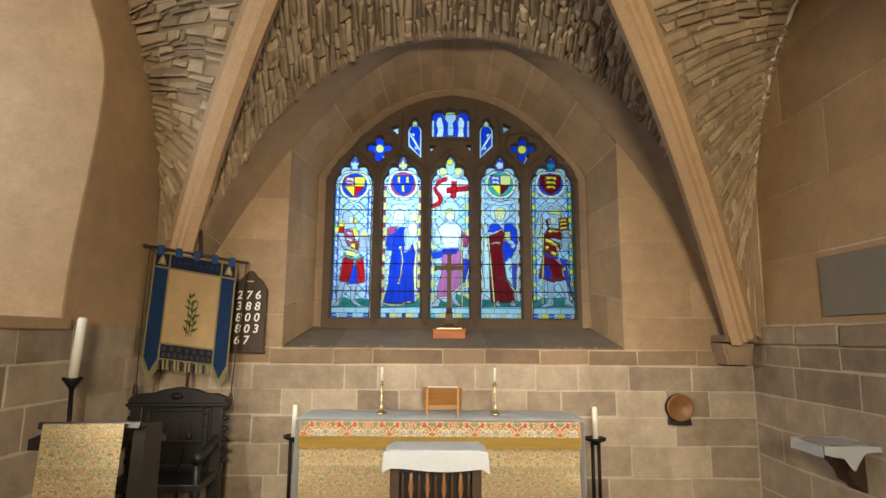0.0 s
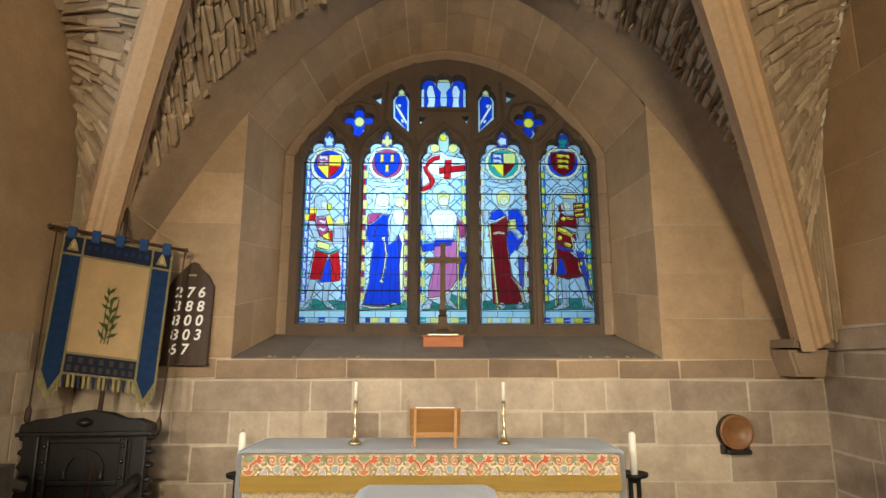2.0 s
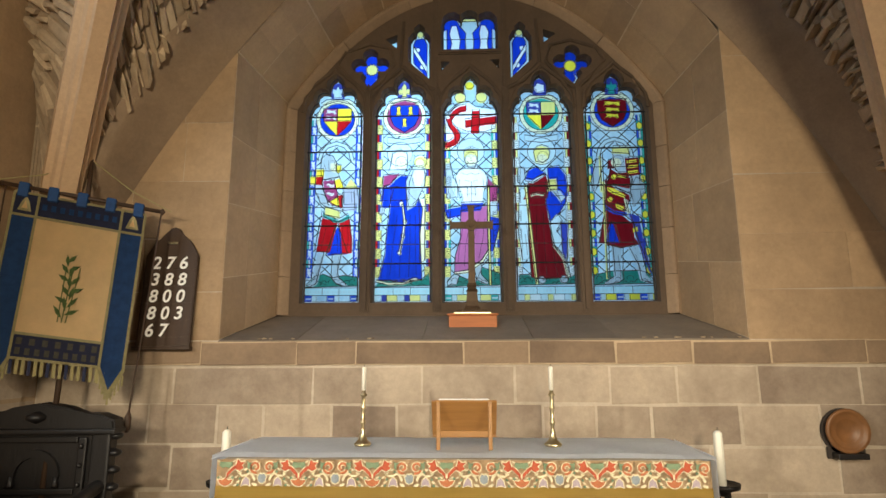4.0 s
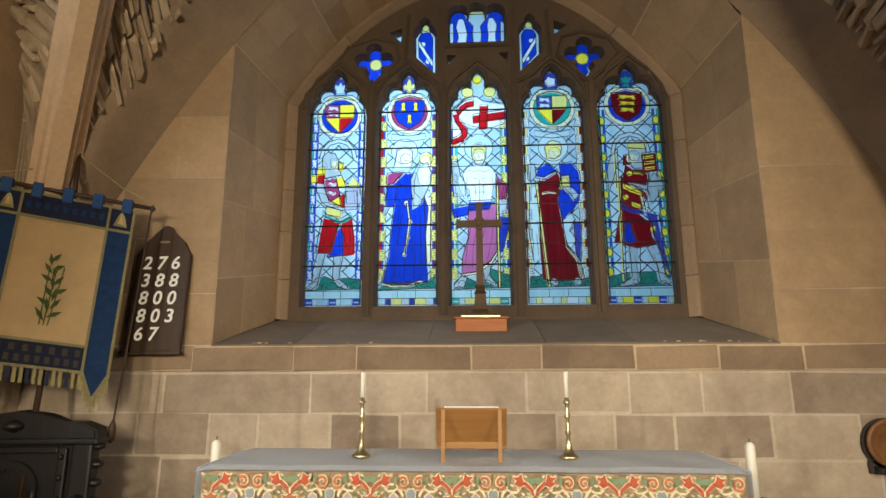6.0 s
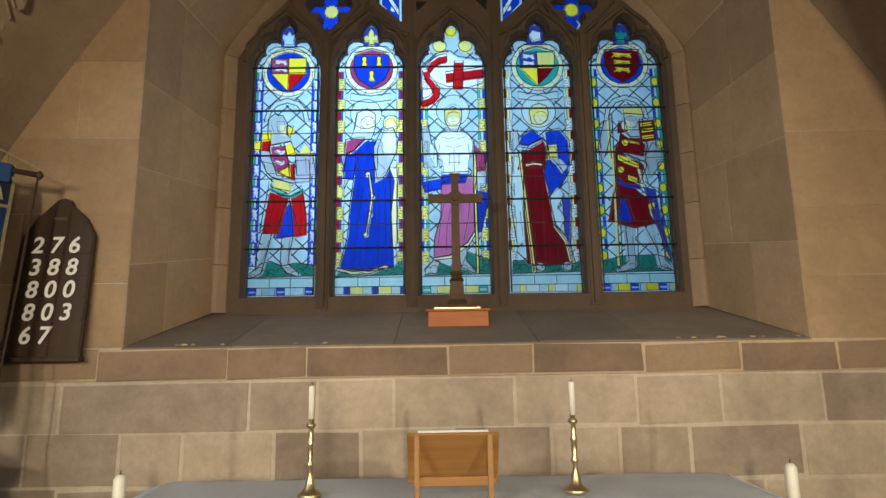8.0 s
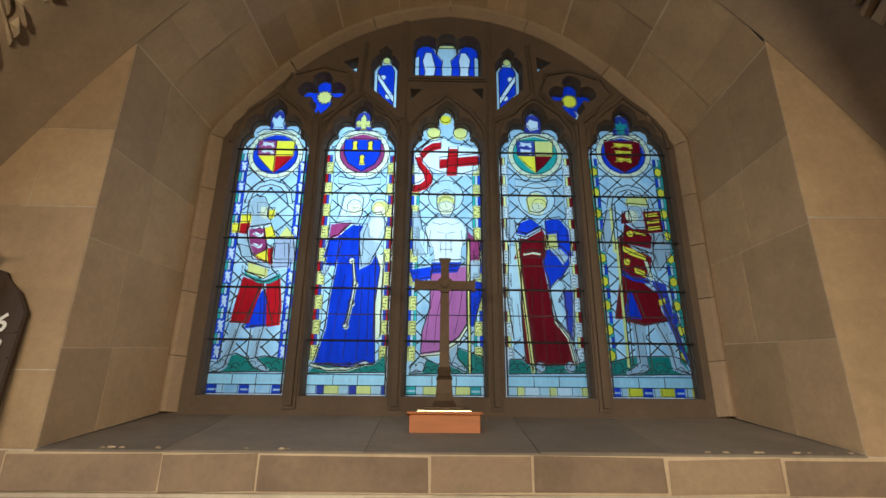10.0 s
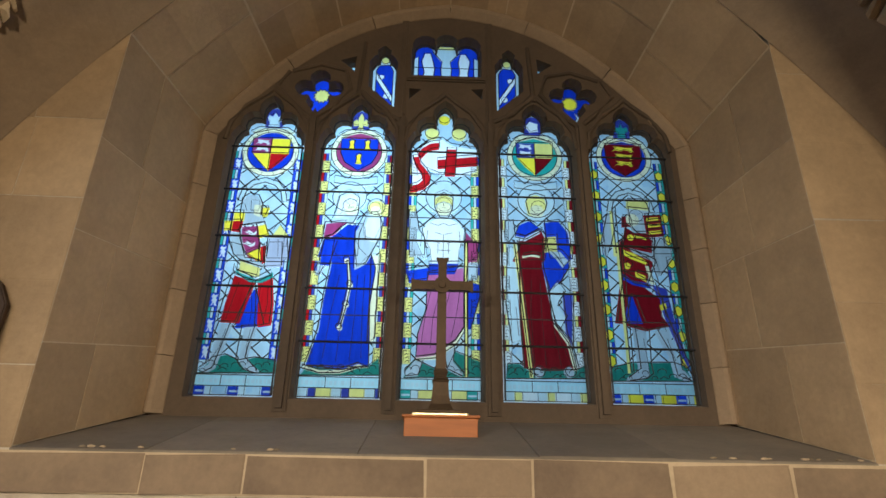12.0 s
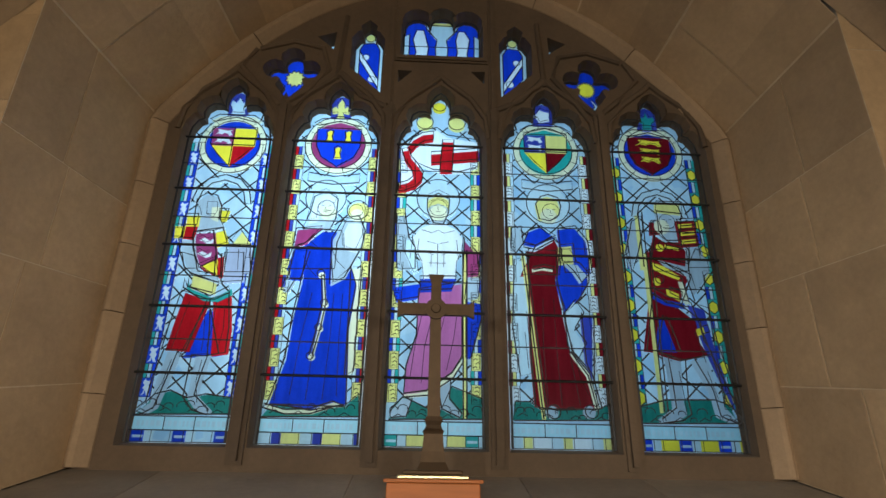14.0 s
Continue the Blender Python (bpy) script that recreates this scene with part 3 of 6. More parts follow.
    for q in range(2):
        came(light.ob, [((-0.33 + 0.62 * q) * H / 100, 0.05), ((-0.33 + 0.62 * q) * H / 100, 0.105)], -0.0042 - 0.001 * light.layer, 0.004, False)
    z = 7.2
    x0 = -H + 1.5
    while x0 < H - 2.5:
        w = grng.uniform(0.8, 1.9)
        strip(light, "halo", x0, 6.6, min(x0 + w, H - 1.5), 8.9)
        light.layer -= 1
        x0 += w + 0.75
    x0, q = -H, 0
    while x0 < H - 0.5:
        w = (5.5, 4.0, 8.0)[q % 3]
        x1 = min(x0 + w, H)
        strip(light, (st2, st3, sq)[q % 3], x0, 0.2, x1, 4.9, 0.004)
        if q % 3 == 0:
            strip(light, "halo", x0 + 0.8, 1.9, x1 - 0.3, 3.0)
        x0, q = x1, q + 1
    light.layer = 22
    came(light.ob, outline, -0.056, 0.010)


# coloured glass of the five figures, in centimetres from the middle of each light's foot

light = lights[0]
pane(light, "green", (-20.4, 11.1), (-13.1, 19.6), (-6.5, 21.4), (0.6, 18.3), (8.9, 20.1), (20, 18.7), (20.5, 11.9))
pane(light, "steel", (-11.3, 113.5), (-7.4, 117.1), (-1.8, 115.9), (1.2, 109.9), (1.4, 103.3), (3.9, 98.8), (-9.7, 96.2), (-11.1, 102.9))
pane(light, "yellow", (-15.5, 105.4), (-9.2, 105.6), (-9.1, 99.7), (-15.2, 99.5))
pane(light, "yellow", (-20.3, 99.5), (-15.2, 99.7), (-15, 93.4), (-19.9, 93.2))
pane(light, "red", (-15.2, 99.5), (-9.4, 99.7), (-10.2, 92.5), (-15.4, 93))
pane(light, "yellow", (0.6, 108.6), (5, 108.7), (3.9, 102.7), (1, 102.6))
pane(light, "plum", (-9.6, 95.8), (-0.4, 96.7), (3.4, 82.0), (-4.1, 77.7), (-8.7, 87.5))
pane(light, "red", (3.0, 82.6), (5.7, 73.1), (-4.1, 77.7))
for dz in (0.0, 7.0):
    pane(light, "white", (-7.6, 92.6 - dz), (-5.2, 94.0 - dz), (-2.6, 92.6 - dz), (-0.6, 93.6 - dz), (-0.8, 91.4 - dz), (-3.0, 90.4 - dz), (-5.4, 91.8 - dz), lead=0.003)
pane(light, "yellow", (-0.4, 96.7), (4, 98.2), (7, 90.6), (1.4, 88.9))
pane(light, "steel", (-16, 92.3), (-9.6, 92.6), (-6.7, 82.6), (-4.6, 77.1), (-10.3, 76.9), (-14, 84.8))
pane(light, "stone", (6.8, 85.4), (15.7, 85.6), (17.1, 71.7), (7.3, 70.8))
pane(light, "stone", (7.1, 89.5), (18.1, 89.9), (20.1, 76), (8.2, 75.6))
pane(light, "pale_yellow", (7.7, 89.6), (12.3, 97.8), (18.6, 89.9))
pane(light, "yellow", (-4.4, 79.2), (3, 83), (3.9, 73.8))
pane(light, "red", (2.9, 83.6), (5.7, 84.7), (6.8, 73.9), (4, 73.4))
pane(light, "steel", (-12.7, 84.7), (-6.5, 83), (-4, 75.5), (4.4, 74.5), (6.8, 70.2), (-6, 73.5), (-10.8, 77.8))
pane(light, "pale_yellow", (-7.4, 74.7), (4.4, 70.7), (4.5, 65.2), (-7.1, 67.9))
pane(light, "blue", (2.5, 57.9), (5.1, 57.3), (12.1, 37.2), (7.3, 36.3), (-4.8, 35.7), (-1.9, 44.3))
pane(light, "red", (-9.3, 66), (3, 62.1), (1, 53.7), (-2.5, 38.5), (-13.1, 38.8), (-11.9, 49.8))
pane(light, "red", (4.1, 62.1), (12.2, 65.4), (14.7, 49.3), (14.8, 37.8), (7.2, 36.5), (5.9, 51.4))
pane(light, "teal", (-8.9, 71.6), (-7.1, 67.9), (3.9, 63.6), (11.8, 68.5), (12.6, 65.4), (6.4, 61.9), (-0.5, 62.2), (-8.9, 67.2))
pane(light, "steel", (-11.9, 38.3), (-5.8, 37.9), (-7.8, 28.4), (-10.2, 18.6), (-11.4, 13.8), (-15.7, 11.2), (-19.2, 12.6), (-15.1, 16.4), (-14.4, 26.1))
pane(light, "steel", (0.6, 36.4), (7.7, 37.1), (5.6, 26.5), (4.7, 19.5), (11.7, 13.3), (11.5, 11.2), (4.7, 13.1), (0.1, 18.3), (0.4, 28.6))

light = lights[1]
pane(light, "green", (-21.4, 11.1), (-17.6, 16.4), (14, 16), (20, 21.5), (20.8, 11.9))
disc(light, "halo", -2.8, 116.5, 10.0)
disc(light, "pale_yellow", 13.4, 110.3, 5.2)
pane(light, "steel", (-8.4, 117), (-2.5, 120), (3.3, 116.1), (3, 105.3), (0.6, 99.3), (-12.5, 99.5), (-9.9, 107.5))
pane(light, "plum", (-15.5, 99.4), (-3.2, 101.1), (-10.5, 91.8), (-16.2, 90.3))
pane(light, "blue", (-16.2, 89), (-10.5, 91.8), (-3, 99.1), (6.6, 98.8), (4.7, 92.3), (4.7, 79), (-18.4, 78.3))
pane(light, "blue", (-16.8, 73.6), (-14.9, 88.4), (-7.6, 87.3), (-10.8, 73.1))
pane(light, "cream", (12.4, 80.2), (17.8, 80.3), (17.2, 62.8), (17.2, 31.3), (13.4, 29), (13, 56.6))
pane(light, "blue", (-9.1, 89.9), (2, 88.9), (4.7, 72.3), (12.4, 80.2), (15.4, 71.4), (13.4, 50.7), (15, 17.1), (-0.1, 14.1), (-9, 15.5), (-18.8, 16.4), (-13.5, 36.2), (-12.4, 56), (-10.2, 73.1))
pane(light, "steel", (7.2, 105.4), (14.3, 107), (17.9, 99.2), (16.7, 90.1), (9.7, 74.9), (3.1, 71), (2.2, 94.8))
pane(light, "steel", (-17.8, 72.9), (-13.1, 73.1), (-15.9, 66.8), (-19, 67.9))
pane(light, "cream", (-1, 75.9), (0.2, 76), (2.3, 62), (0.9, 50.4), (-1.5, 37.4), (-2.9, 37.6), (-0.7, 50.3), (0.7, 62))
disc(light, "cream", -1.4, 76.4, 1.7)
disc(light, "cream", 1.5, 62.0, 1.6)
disc(light, "cream", 0.1, 50.4, 1.6)
disc(light, "cream", -2.4, 37.4, 1.6)
pane(light, "cream", (-19.8, 16.6), (-10.9, 14.2), (-0.2, 14.7), (9.4, 18), (15.1, 16), (9.6, 15.7), (0.1, 12.6), (-10.6, 12.3), (-20.2, 14.8))

light = lights[2]
pane(light, "green", (-19.6, 11.1), (-18.2, 16.4), (-13.5, 20.8), (2.2, 13.7), (7.6, 25.7), (21.6, 20.5), (21.5, 11.9))
disc(light, "pale_yellow", -8.1, 163.6, 4.4)
disc(light, "pale_yellow", 8.9, 163.6, 4.5)
disc(light, "yellow", -0.5, 174.1, 3.6)
pane(light, "white", (-20.5, 147.1), (-9.3, 158.2), (-1.5, 160), (3.8, 155.7), (20, 153.3), (19.9, 137.1), (10.4, 133.8), (-3.5, 134.7), (-12.5, 138.7), (-12, 125.8), (-19.4, 122.7))
pane(light, "red", (1.5, 152.6), (7.4, 152.8), (6.6, 133.6), (0.3, 133.4))
pane(light, "red", (-4.4, 144.9), (20.6, 148.1), (20.6, 141.5), (-4.2, 138.3))
pane(light, "red", (-17, 148), (-14, 153), (-9, 156.5), (-3.4, 157.5), (-3.3, 152.4), (-8, 151.5), (-12, 148.5), (-14.5, 145))
pane(light, "red", (-19.6, 146), (-16, 147), (-14.6, 142), (-11, 137.5), (-8.2, 133), (-8.6, 128), (-12, 124.2), (-17, 122), (-20.5, 121.5), (-20.3, 126), (-16, 127.5), (-13, 130.3), (-14.2, 134.5), (-17.6, 139.5))
disc(light, "halo", -0.1, 117.9, 10.7)
pane(light, "steel", (-5.6, 117.7), (-0.1, 120.7), (5.5, 117.4), (5, 109.9), (2.6, 103.8), (-2.2, 104.3), (-5.4, 110.9))
pane(light, "steel", (-20.6, 109), (-16.3, 109.1), (-14, 96), (-10.8, 90.9), (-10.5, 80.2), (-19.2, 79.9))
pane(light, "white", (-12.5, 97), (-9, 102), (-2.9, 105.4), (3.4, 105.2), (9.5, 102), (12.6, 97), (11.6, 90), (9.2, 84), (8.6, 74.1), (-6.1, 73.6), (-7.4, 84), (-10.6, 90), lead=0.003)
pane(light, "halo", (-10.8, 91), (-12.6, 96), (-15.5, 96), (-15.6, 88), (-11, 78), (-9, 79.5), lead=0.003)
pane(light, "plum", (13, 96.9), (19, 89.3), (20.1, 79.3), (12.4, 79.1))
pane(light, "plum", (13.7, 89.7), (20.5, 89.9), (19.8, 78.2), (14.3, 77.4))
pane(light, "steel", (14.3, 77.4), (20.4, 77.6), (19.7, 66.8), (13.1, 65.4))
pane(light, "blue", (13.7, 65.4), (20.9, 64.4), (20.8, 55.9), (16, 38.2), (13.8, 38.1))
pane(light, "blue", (-21, 71.3), (-7.3, 73.6), (-8.3, 66), (-18.8, 63.9))
pane(light, "rose", (-8.4, 69.8), (11.9, 74.1), (11.9, 64.2), (12, 38.1), (7.5, 31.2), (-3.6, 23.2), (-13.5, 21.9), (-12.9, 34.1), (-8.8, 48))
pane(light, "blue", (-8, 76.1), (9.5, 76.6), (7.1, 70.2), (-7.8, 69.2))
pane(light, "steel", (-14, 20.3), (-9.6, 19.8), (-12, 12.3), (-18.6, 11.7), (-19.2, 14.3))
pane(light, "steel", (1.4, 24.4), (7, 27.9), (6.5, 20.2), (12.1, 13.9), (11, 12.2), (3.3, 15.8))
pane(light, "cream", (-13.5, 21.9), (-3.6, 23.4), (7.5, 31.4), (12, 38.7), (12.3, 35.8), (8.1, 29), (-2.9, 21.3), (-13.5, 20.3))
pane(light, "pale_yellow", (12.1, 89.6), (14.1, 89.7), (14.1, 11.8), (12.6, 11.8))

light = lights[3]
pane(light, "green", (-20.7, 11.7), (-19.9, 19.7), (-13.2, 19.8), (-8.8, 16.7), (17, 17.2), (22.3, 19.5), (21.7, 12.5))
disc(light, "halo", -0.2, 117.2, 11.0)
pane(light, "pale_yellow", (-6.5, 116.9), (-3.8, 121.2), (0, 122.5), (5, 120.8), (6.2, 116), (5, 111.2), (0.5, 107.7), (-5, 108.8))
pane(light, "steel", (-19.4, 103), (-14.4, 104.5), (-13.5, 95.3), (-17.3, 90), (-19.7, 92.5))
pane(light, "blue", (4, 103.8), (12.7, 105.4), (18.3, 97.6), (19.3, 81), (6.2, 80.6), (4.5, 92))
pane(light, "blue", (-10.8, 101.9), (-4.6, 104.8), (2.5, 99.7), (-7.5, 94.2), (-13.6, 94.6))
pane(light, "halo", (-18.4, 86.5), (-11.6, 88), (-12.1, 32), (-17.3, 30.8), (-20.1, 52.7))
pane(light, "darkblue", (12.4, 60.8), (18.3, 59.7), (15.9, 30.4), (13, 37.1))
pane(light, "blue", (2.3, 92.4), (18.6, 93), (17.2, 75.9), (11.7, 67), (5.2, 60.6), (1.8, 74.2))
pane(light, "halo", (9.9, 66.9), (13.6, 60.8), (8.9, 53.4), (13.7, 46.4), (9.6, 39.4), (4.8, 45), (4.6, 60.6))
pane(light, "darkred", (-7.5, 94.2), (2.4, 98.4), (5.1, 92), (3.1, 79.2), (-15.3, 78.7))
pane(light, "darkred", (-11.4, 92), (3.7, 91.2), (1.6, 76.8), (3.4, 65.5), (5, 53.3), (6.9, 41.6), (13.8, 32.6), (17, 17.2), (-2.1, 16.3), (-11, 17.7), (-12.3, 41.1), (-12.2, 58.9))
pane(light, "cream", (5.8, 42.2), (8, 41.1), (14.9, 32.6), (18.2, 17.2), (16.1, 16.7), (13.1, 31.5))
pane(light, "pale_yellow", (4, 94.5), (10.8, 95.4), (11.3, 85.8), (3.4, 84.9))
pane(light, "halo", (-13.5, 95.3), (-7.5, 93.9), (0.6, 98.9), (1.7, 97.1), (-7.6, 91.6), (-13.6, 92.7))
pane(light, "steel", (5.6, 85.9), (13, 85.5), (17.5, 79.8), (13.5, 75.6), (10.2, 80.9))
pane(light, "cream", (-9.4, 82.6), (-4.4, 83.8), (0.7, 82.9), (0.7, 81.4), (-4.5, 82.2), (-9.4, 81))
pane(light, "pale_yellow", (-14.6, 90.6), (-12.7, 90.6), (-6, 12.5), (-7.9, 12.4))
disc(light, "steel", -3.3, 15.5, 2.9)
disc(light, "steel", 13.3, 15.9, 2.9)

light = lights[4]
pane(light, "green", (-22.4, 11.5), (-21.2, 18.8), (-9.7, 21.8), (12.7, 22.3), (20, 19.6), (24, 12.4))
pane(light, "steel", (-15.7, 108.9), (-10.3, 112.3), (-10.3, 104.9), (-14.1, 92.3), (-18.1, 82.2), (-20.4, 92.1))
pane(light, "pale_yellow", (-1.8, 120.8), (11.5, 120.7), (10.7, 114.1), (-2.6, 115.3))
pane(light, "steel", (-2.2, 115), (10.3, 113.9), (7.5, 99.2), (0.8, 99), (-2.4, 104.1))
pane(light, "darkred", (-5.8, 109.8), (-1.8, 109.4), (-0.8, 103.1), (-6.6, 102.4))
pane(light, "darkred", (-4.6, 103), (0.8, 99), (8, 99.2), (11.5, 93.2), (9.1, 83), (-9.5, 82.5))
pane(light, "darkred", (7.3, 110.8), (17.8, 111.7), (18.4, 97.5), (8, 96.1))
pane(light, "yellow", (8.5, 109.2), (16.2, 110), (16.3, 107.9), (8.7, 106.9))
pane(light, "yellow", (8.9, 105), (16.9, 105.8), (17, 103.7), (9.1, 102.7))
pane(light, "yellow", (9.1, 100.5), (16.9, 101.4), (17.1, 99.3), (9.3, 98.2))
disc(light, "yellow", -2.0, 96.0, 2.0)
pane(light, "yellow", (0.6, 98), (7.7, 96.3), (7.3, 94.6), (0.4, 96.1))
pane(light, "darkred", (-8.7, 93.7), (9.5, 94.3), (9.3, 78.7), (3.2, 65.7), (-3.8, 66.5), (-10.7, 71.6))
pane(light, "yellow", (-7.3, 88.1), (-1.2, 86.1), (6.4, 80.8), (5.2, 79.1), (-2.8, 82.2), (-7.3, 84.8))
disc(light, "yellow", -5.8, 78.0, 2.0)
pane(light, "yellow", (-1.8, 74.6), (4.2, 72.1), (4.2, 68.3), (-1.6, 71.4))
pane(light, "steel", (11.1, 96.2), (18.8, 97), (20.8, 84.9), (9.3, 84.5))
pane(light, "steel", (-4, 89.4), (9.5, 86.4), (13.9, 94.5), (22.2, 90.2), (21.2, 83.5), (11.3, 71.2), (9.7, 80.9), (-1.2, 86.1))
pane(light, "darkblue", (7.5, 66.8), (15.5, 64.4), (17.1, 48.5), (24.6, 17.9), (20.4, 21.5), (13.1, 43.4))
pane(light, "darkred", (-10.5, 70), (3.2, 64.6), (10.5, 58.5), (10.9, 48.4), (14.1, 42.5), (-1.4, 39.1), (-11.9, 43.3), (-16.3, 43.7))
pane(light, "blue", (-6.8, 60.2), (-4.8, 59.2), (-0.6, 43.6), (-11.3, 43.8))
pane(light, "blue", (-10.1, 73.8), (-3.4, 69.2), (6.6, 67.3), (6.2, 64.5), (-3.8, 66.3), (-11.1, 70.5))
pane(light, "yellow", (9.9, 54.9), (13.7, 56.1), (14.1, 52.7), (10.3, 51.6))
pane(light, "cream", (4.6, 78.6), (7.1, 78.1), (9.3, 67.4), (6.5, 66.8))
pane(light, "steel", (-7.2, 41.5), (0.6, 39.4), (-0.6, 21.1), (0, 15.6), (-4.2, 12.8), (-12.9, 11.7), (-13.3, 13.5), (-6.4, 18.2), (-6.6, 30.3))
pane(light, "steel", (5, 39.8), (13.3, 41.5), (16.5, 21.4), (22.8, 13.3), (20.6, 11.9), (12.9, 14.9), (11.3, 26))
pane(light, "pale_yellow", (-12.9, 113.3), (-10.9, 113.4), (-11.3, 83.9), (-13.1, 83.8))
pane(light, "pale_yellow", (-11.3, 92.5), (-9.1, 92.6), (-10.5, 16.3), (-12.1, 16.2))


# leafy ground under the figures: small lobes of darker and lighter green
for light in lights:
    low = light.half * 100 - 1.5
    for k in range(9):
        cx, cz = -low + 2.0 + (2 * low - 4.0) * k / 8 + grng.uniform(-0.8, 0.8), 13.6 + grng.uniform(-1.0, 2.6)
        r = grng.uniform(1.5, 2.5)
        strokes(light, [(cx + r * math.cos(a), cz + r * 0.75 * math.sin(a)) for a in (-0.3, 0.5, 1.3, 2.1, 2.9, 3.5)], width=0.0042)
    for k in range(4):
        cx, cz = -low * 0.8 + 1.6 * low * k / 3 + grng.uniform(-1.5, 1.5), 13.2 + grng.uniform(-0.6, 1.0)
        strokes(light, ((cx - 2.2, cz - 1.0), (cx, cz + 0.4), (cx + 2.4, cz - 0.8)), width=0.004)

# faces, hair and small heraldry of the figures
pane(lights[0], "cream", (-4.5, 110.5), (0.2, 110.5), (0.9, 106), (-0.5, 102.5), (-4, 104), lead=0.003)
disc(lights[1], "cream", -1.6, 109.5, 4.2, 0.003, 16)
pane(lights[1], "white", (-8.4, 117), (-2.5, 120), (3.3, 116.1), (2.2, 112.5), (-2, 113.8), (-5.4, 111), (-6, 104), (-10.5, 103), lead=0.003)
disc(lights[1], "cream", 13.0, 108.5, 3.4, 0.003, 14)
pane(lights[1], "white", (9, 104), (16, 104), (17, 96), (14, 88), (8, 90), (7, 98), lead=0.003)
disc(lights[2], "cream", 0, 111.2, 4.4, 0.003, 16)
pane(lights[2], "pale_yellow", (-5.6, 113), (-5, 118.5), (0, 121), (5, 118.5), (5.5, 113), (3.6, 115), (0, 116.4), (-3.6, 115), lead=0.003)
disc(lights[3], "cream", 0.3, 111.4, 4.3, 0.003, 16)
disc(lights[4], "cream", 0.5, 107.5, 4.0, 0.003, 16)
for i, (x, z) in enumerate(((-1.6, 109.5), (0, 111.2), (0.3, 111.4), (0.5, 107.5))):
    strokes(lights[i + 1], ((x - 2.4, z + 1.2), (x - 0.8, z + 1.0)), ((x + 0.8, z + 1.0), (x + 2.4, z + 1.2)), ((x - 0.2, z + 0.6), (x - 0.4, z - 1.0), (x + 0.4, z - 1.0)), ((x - 1.0, z - 2.2), (x + 1.0, z - 2.2)), width=0.0022)
strokes(lights[2], ((-8, 99), (-3, 97.5), (0, 99), (3, 97.5), (8, 99)), ((-5, 93), (-1, 92)), ((1, 92), (5, 93)), ((-3, 86), (-3, 80)), ((3, 86), (3, 80)), ((-12, 96), (-13, 84)), ((12, 96), (12, 84)), width=0.0028)
# painted drapery and details on the figures
strokes(lights[0], ((-9, 62), (-11, 50), (-13, 40)), ((-4, 60), (-6, 50), (-8, 39)), ((8, 60), (8, 50), (7, 40)), ((12, 58), (13, 48), (12, 40)), ((4, 52), (5, 44), (5, 38)), ((-7, 34), (-9, 24), (-13, 16)), ((6, 34), (5, 25), (7, 16)), ((-4, 104), (0, 104)), ((-8, 108), (-6, 103)), ((9, 86), (9, 76)), ((14, 86), (15, 76)))
strokes(lights[1], ((-9, 68), (-12, 48), (-15, 22)), ((-4, 66), (-7, 44), (-9, 20)), ((1, 62), (-1, 42), (-2, 18)), ((6, 66), (6, 44), (5, 18)), ((10, 66), (10, 44), (11, 20)), ((-10, 84), (-7, 78), (-3, 74)), ((-8, 92), (-3, 88)), ((3, 88), (6, 82), (10, 78)), ((-3, 108), (1, 108)), ((8, 96), (9, 88)))
strokes(lights[2], ((-6, 60), (-9, 44), (-11, 28)), ((-1, 60), (-5, 42), (-6, 26)), ((5, 62), (1, 44), (-2, 27)), ((10, 62), (8, 46), (5, 32)), ((0, 92), (0, 76)), ((-6, 88), (-2, 86)), ((2, 86), (6, 88)), ((-4, 82), (4, 82)), ((-9, 94), (-10, 84)), ((9, 94), (10, 84)))
strokes(lights[3], ((-6, 66), (-7, 44), (-6, 18)), ((-1, 66), (-1, 44), (0, 18)), ((3, 60), (5, 40), (8, 18)), ((6, 46), (9, 30), (14, 18)), ((10, 84), (13, 74), (12, 66)), ((-9, 88), (-4, 92)), ((8, 92), (12, 84)), ((-14, 60), (-13, 44)), ((-15, 50), (-14, 34)))
strokes(lights[4], ((-4, 54), (-6, 44), (-7, 38)), ((6, 52), (8, 44), (9, 38)), ((10, 50), (12, 42)), ((-4, 34), (-3, 22), (-3, 14)), ((9, 34), (12, 22)), ((2, 84), (8, 80)), ((-2, 104), (4, 104)), ((-9, 96), (-10, 84)))


# tracery lights in the head
def small_light(x, z, half):
    light = Light("tracery_light", x, z, half)
    return light


def arc_points(x, z, r, a0, a1, n=6):
    return [(x + r * math.cos(radians(a0 + (a1 - a0) * k / n)), z + r * math.sin(radians(a0 + (a1 - a0) * k / n))) for k in range(n + 1)]


HOLES = []          # openings of the stone, in x, z
for light in lights:
    HOLES.append([(light.x + x, light.z + z) for x, z in light_outline(light.half)])

# middle panel with its three cusped heads
mid = small_light(0.07, 3.81, 0.216)
o = [(-0.216, 0.0), (0.216, 0.0), (0.216, 0.20)] + arc_points(0.140, 0.235, 0.072, -20, 190, 7) + arc_points(0.0, 0.255, 0.066, -10, 190, 7) + arc_points(-0.140, 0.235, 0.072, -10, 200, 7) + [(-0.216, 0.20)]
HOLES.append([(mid.x + x, mid.z + z) for x, z in o])
sheet(mid.ob, "blue", o, 0.0, "quarry_sheet")
pane(mid, "halo", (-21.5, 0), (-18.5, 0), (-18.5, 22), (-21.5, 20))
pane(mid, "halo", (18.5, 0), (21.5, 0), (21.5, 20), (18.5, 22))
pane(mid, "teal", (-6, 0), (6, 0), (5, 3.5), (-5, 3.5))
pane(mid, "white", (-17, 0), (-9, 0), (-7.5, 12), (-9, 19), (-10.5, 25), (-14.5, 25), (-16.5, 18), (-14.5, 9))
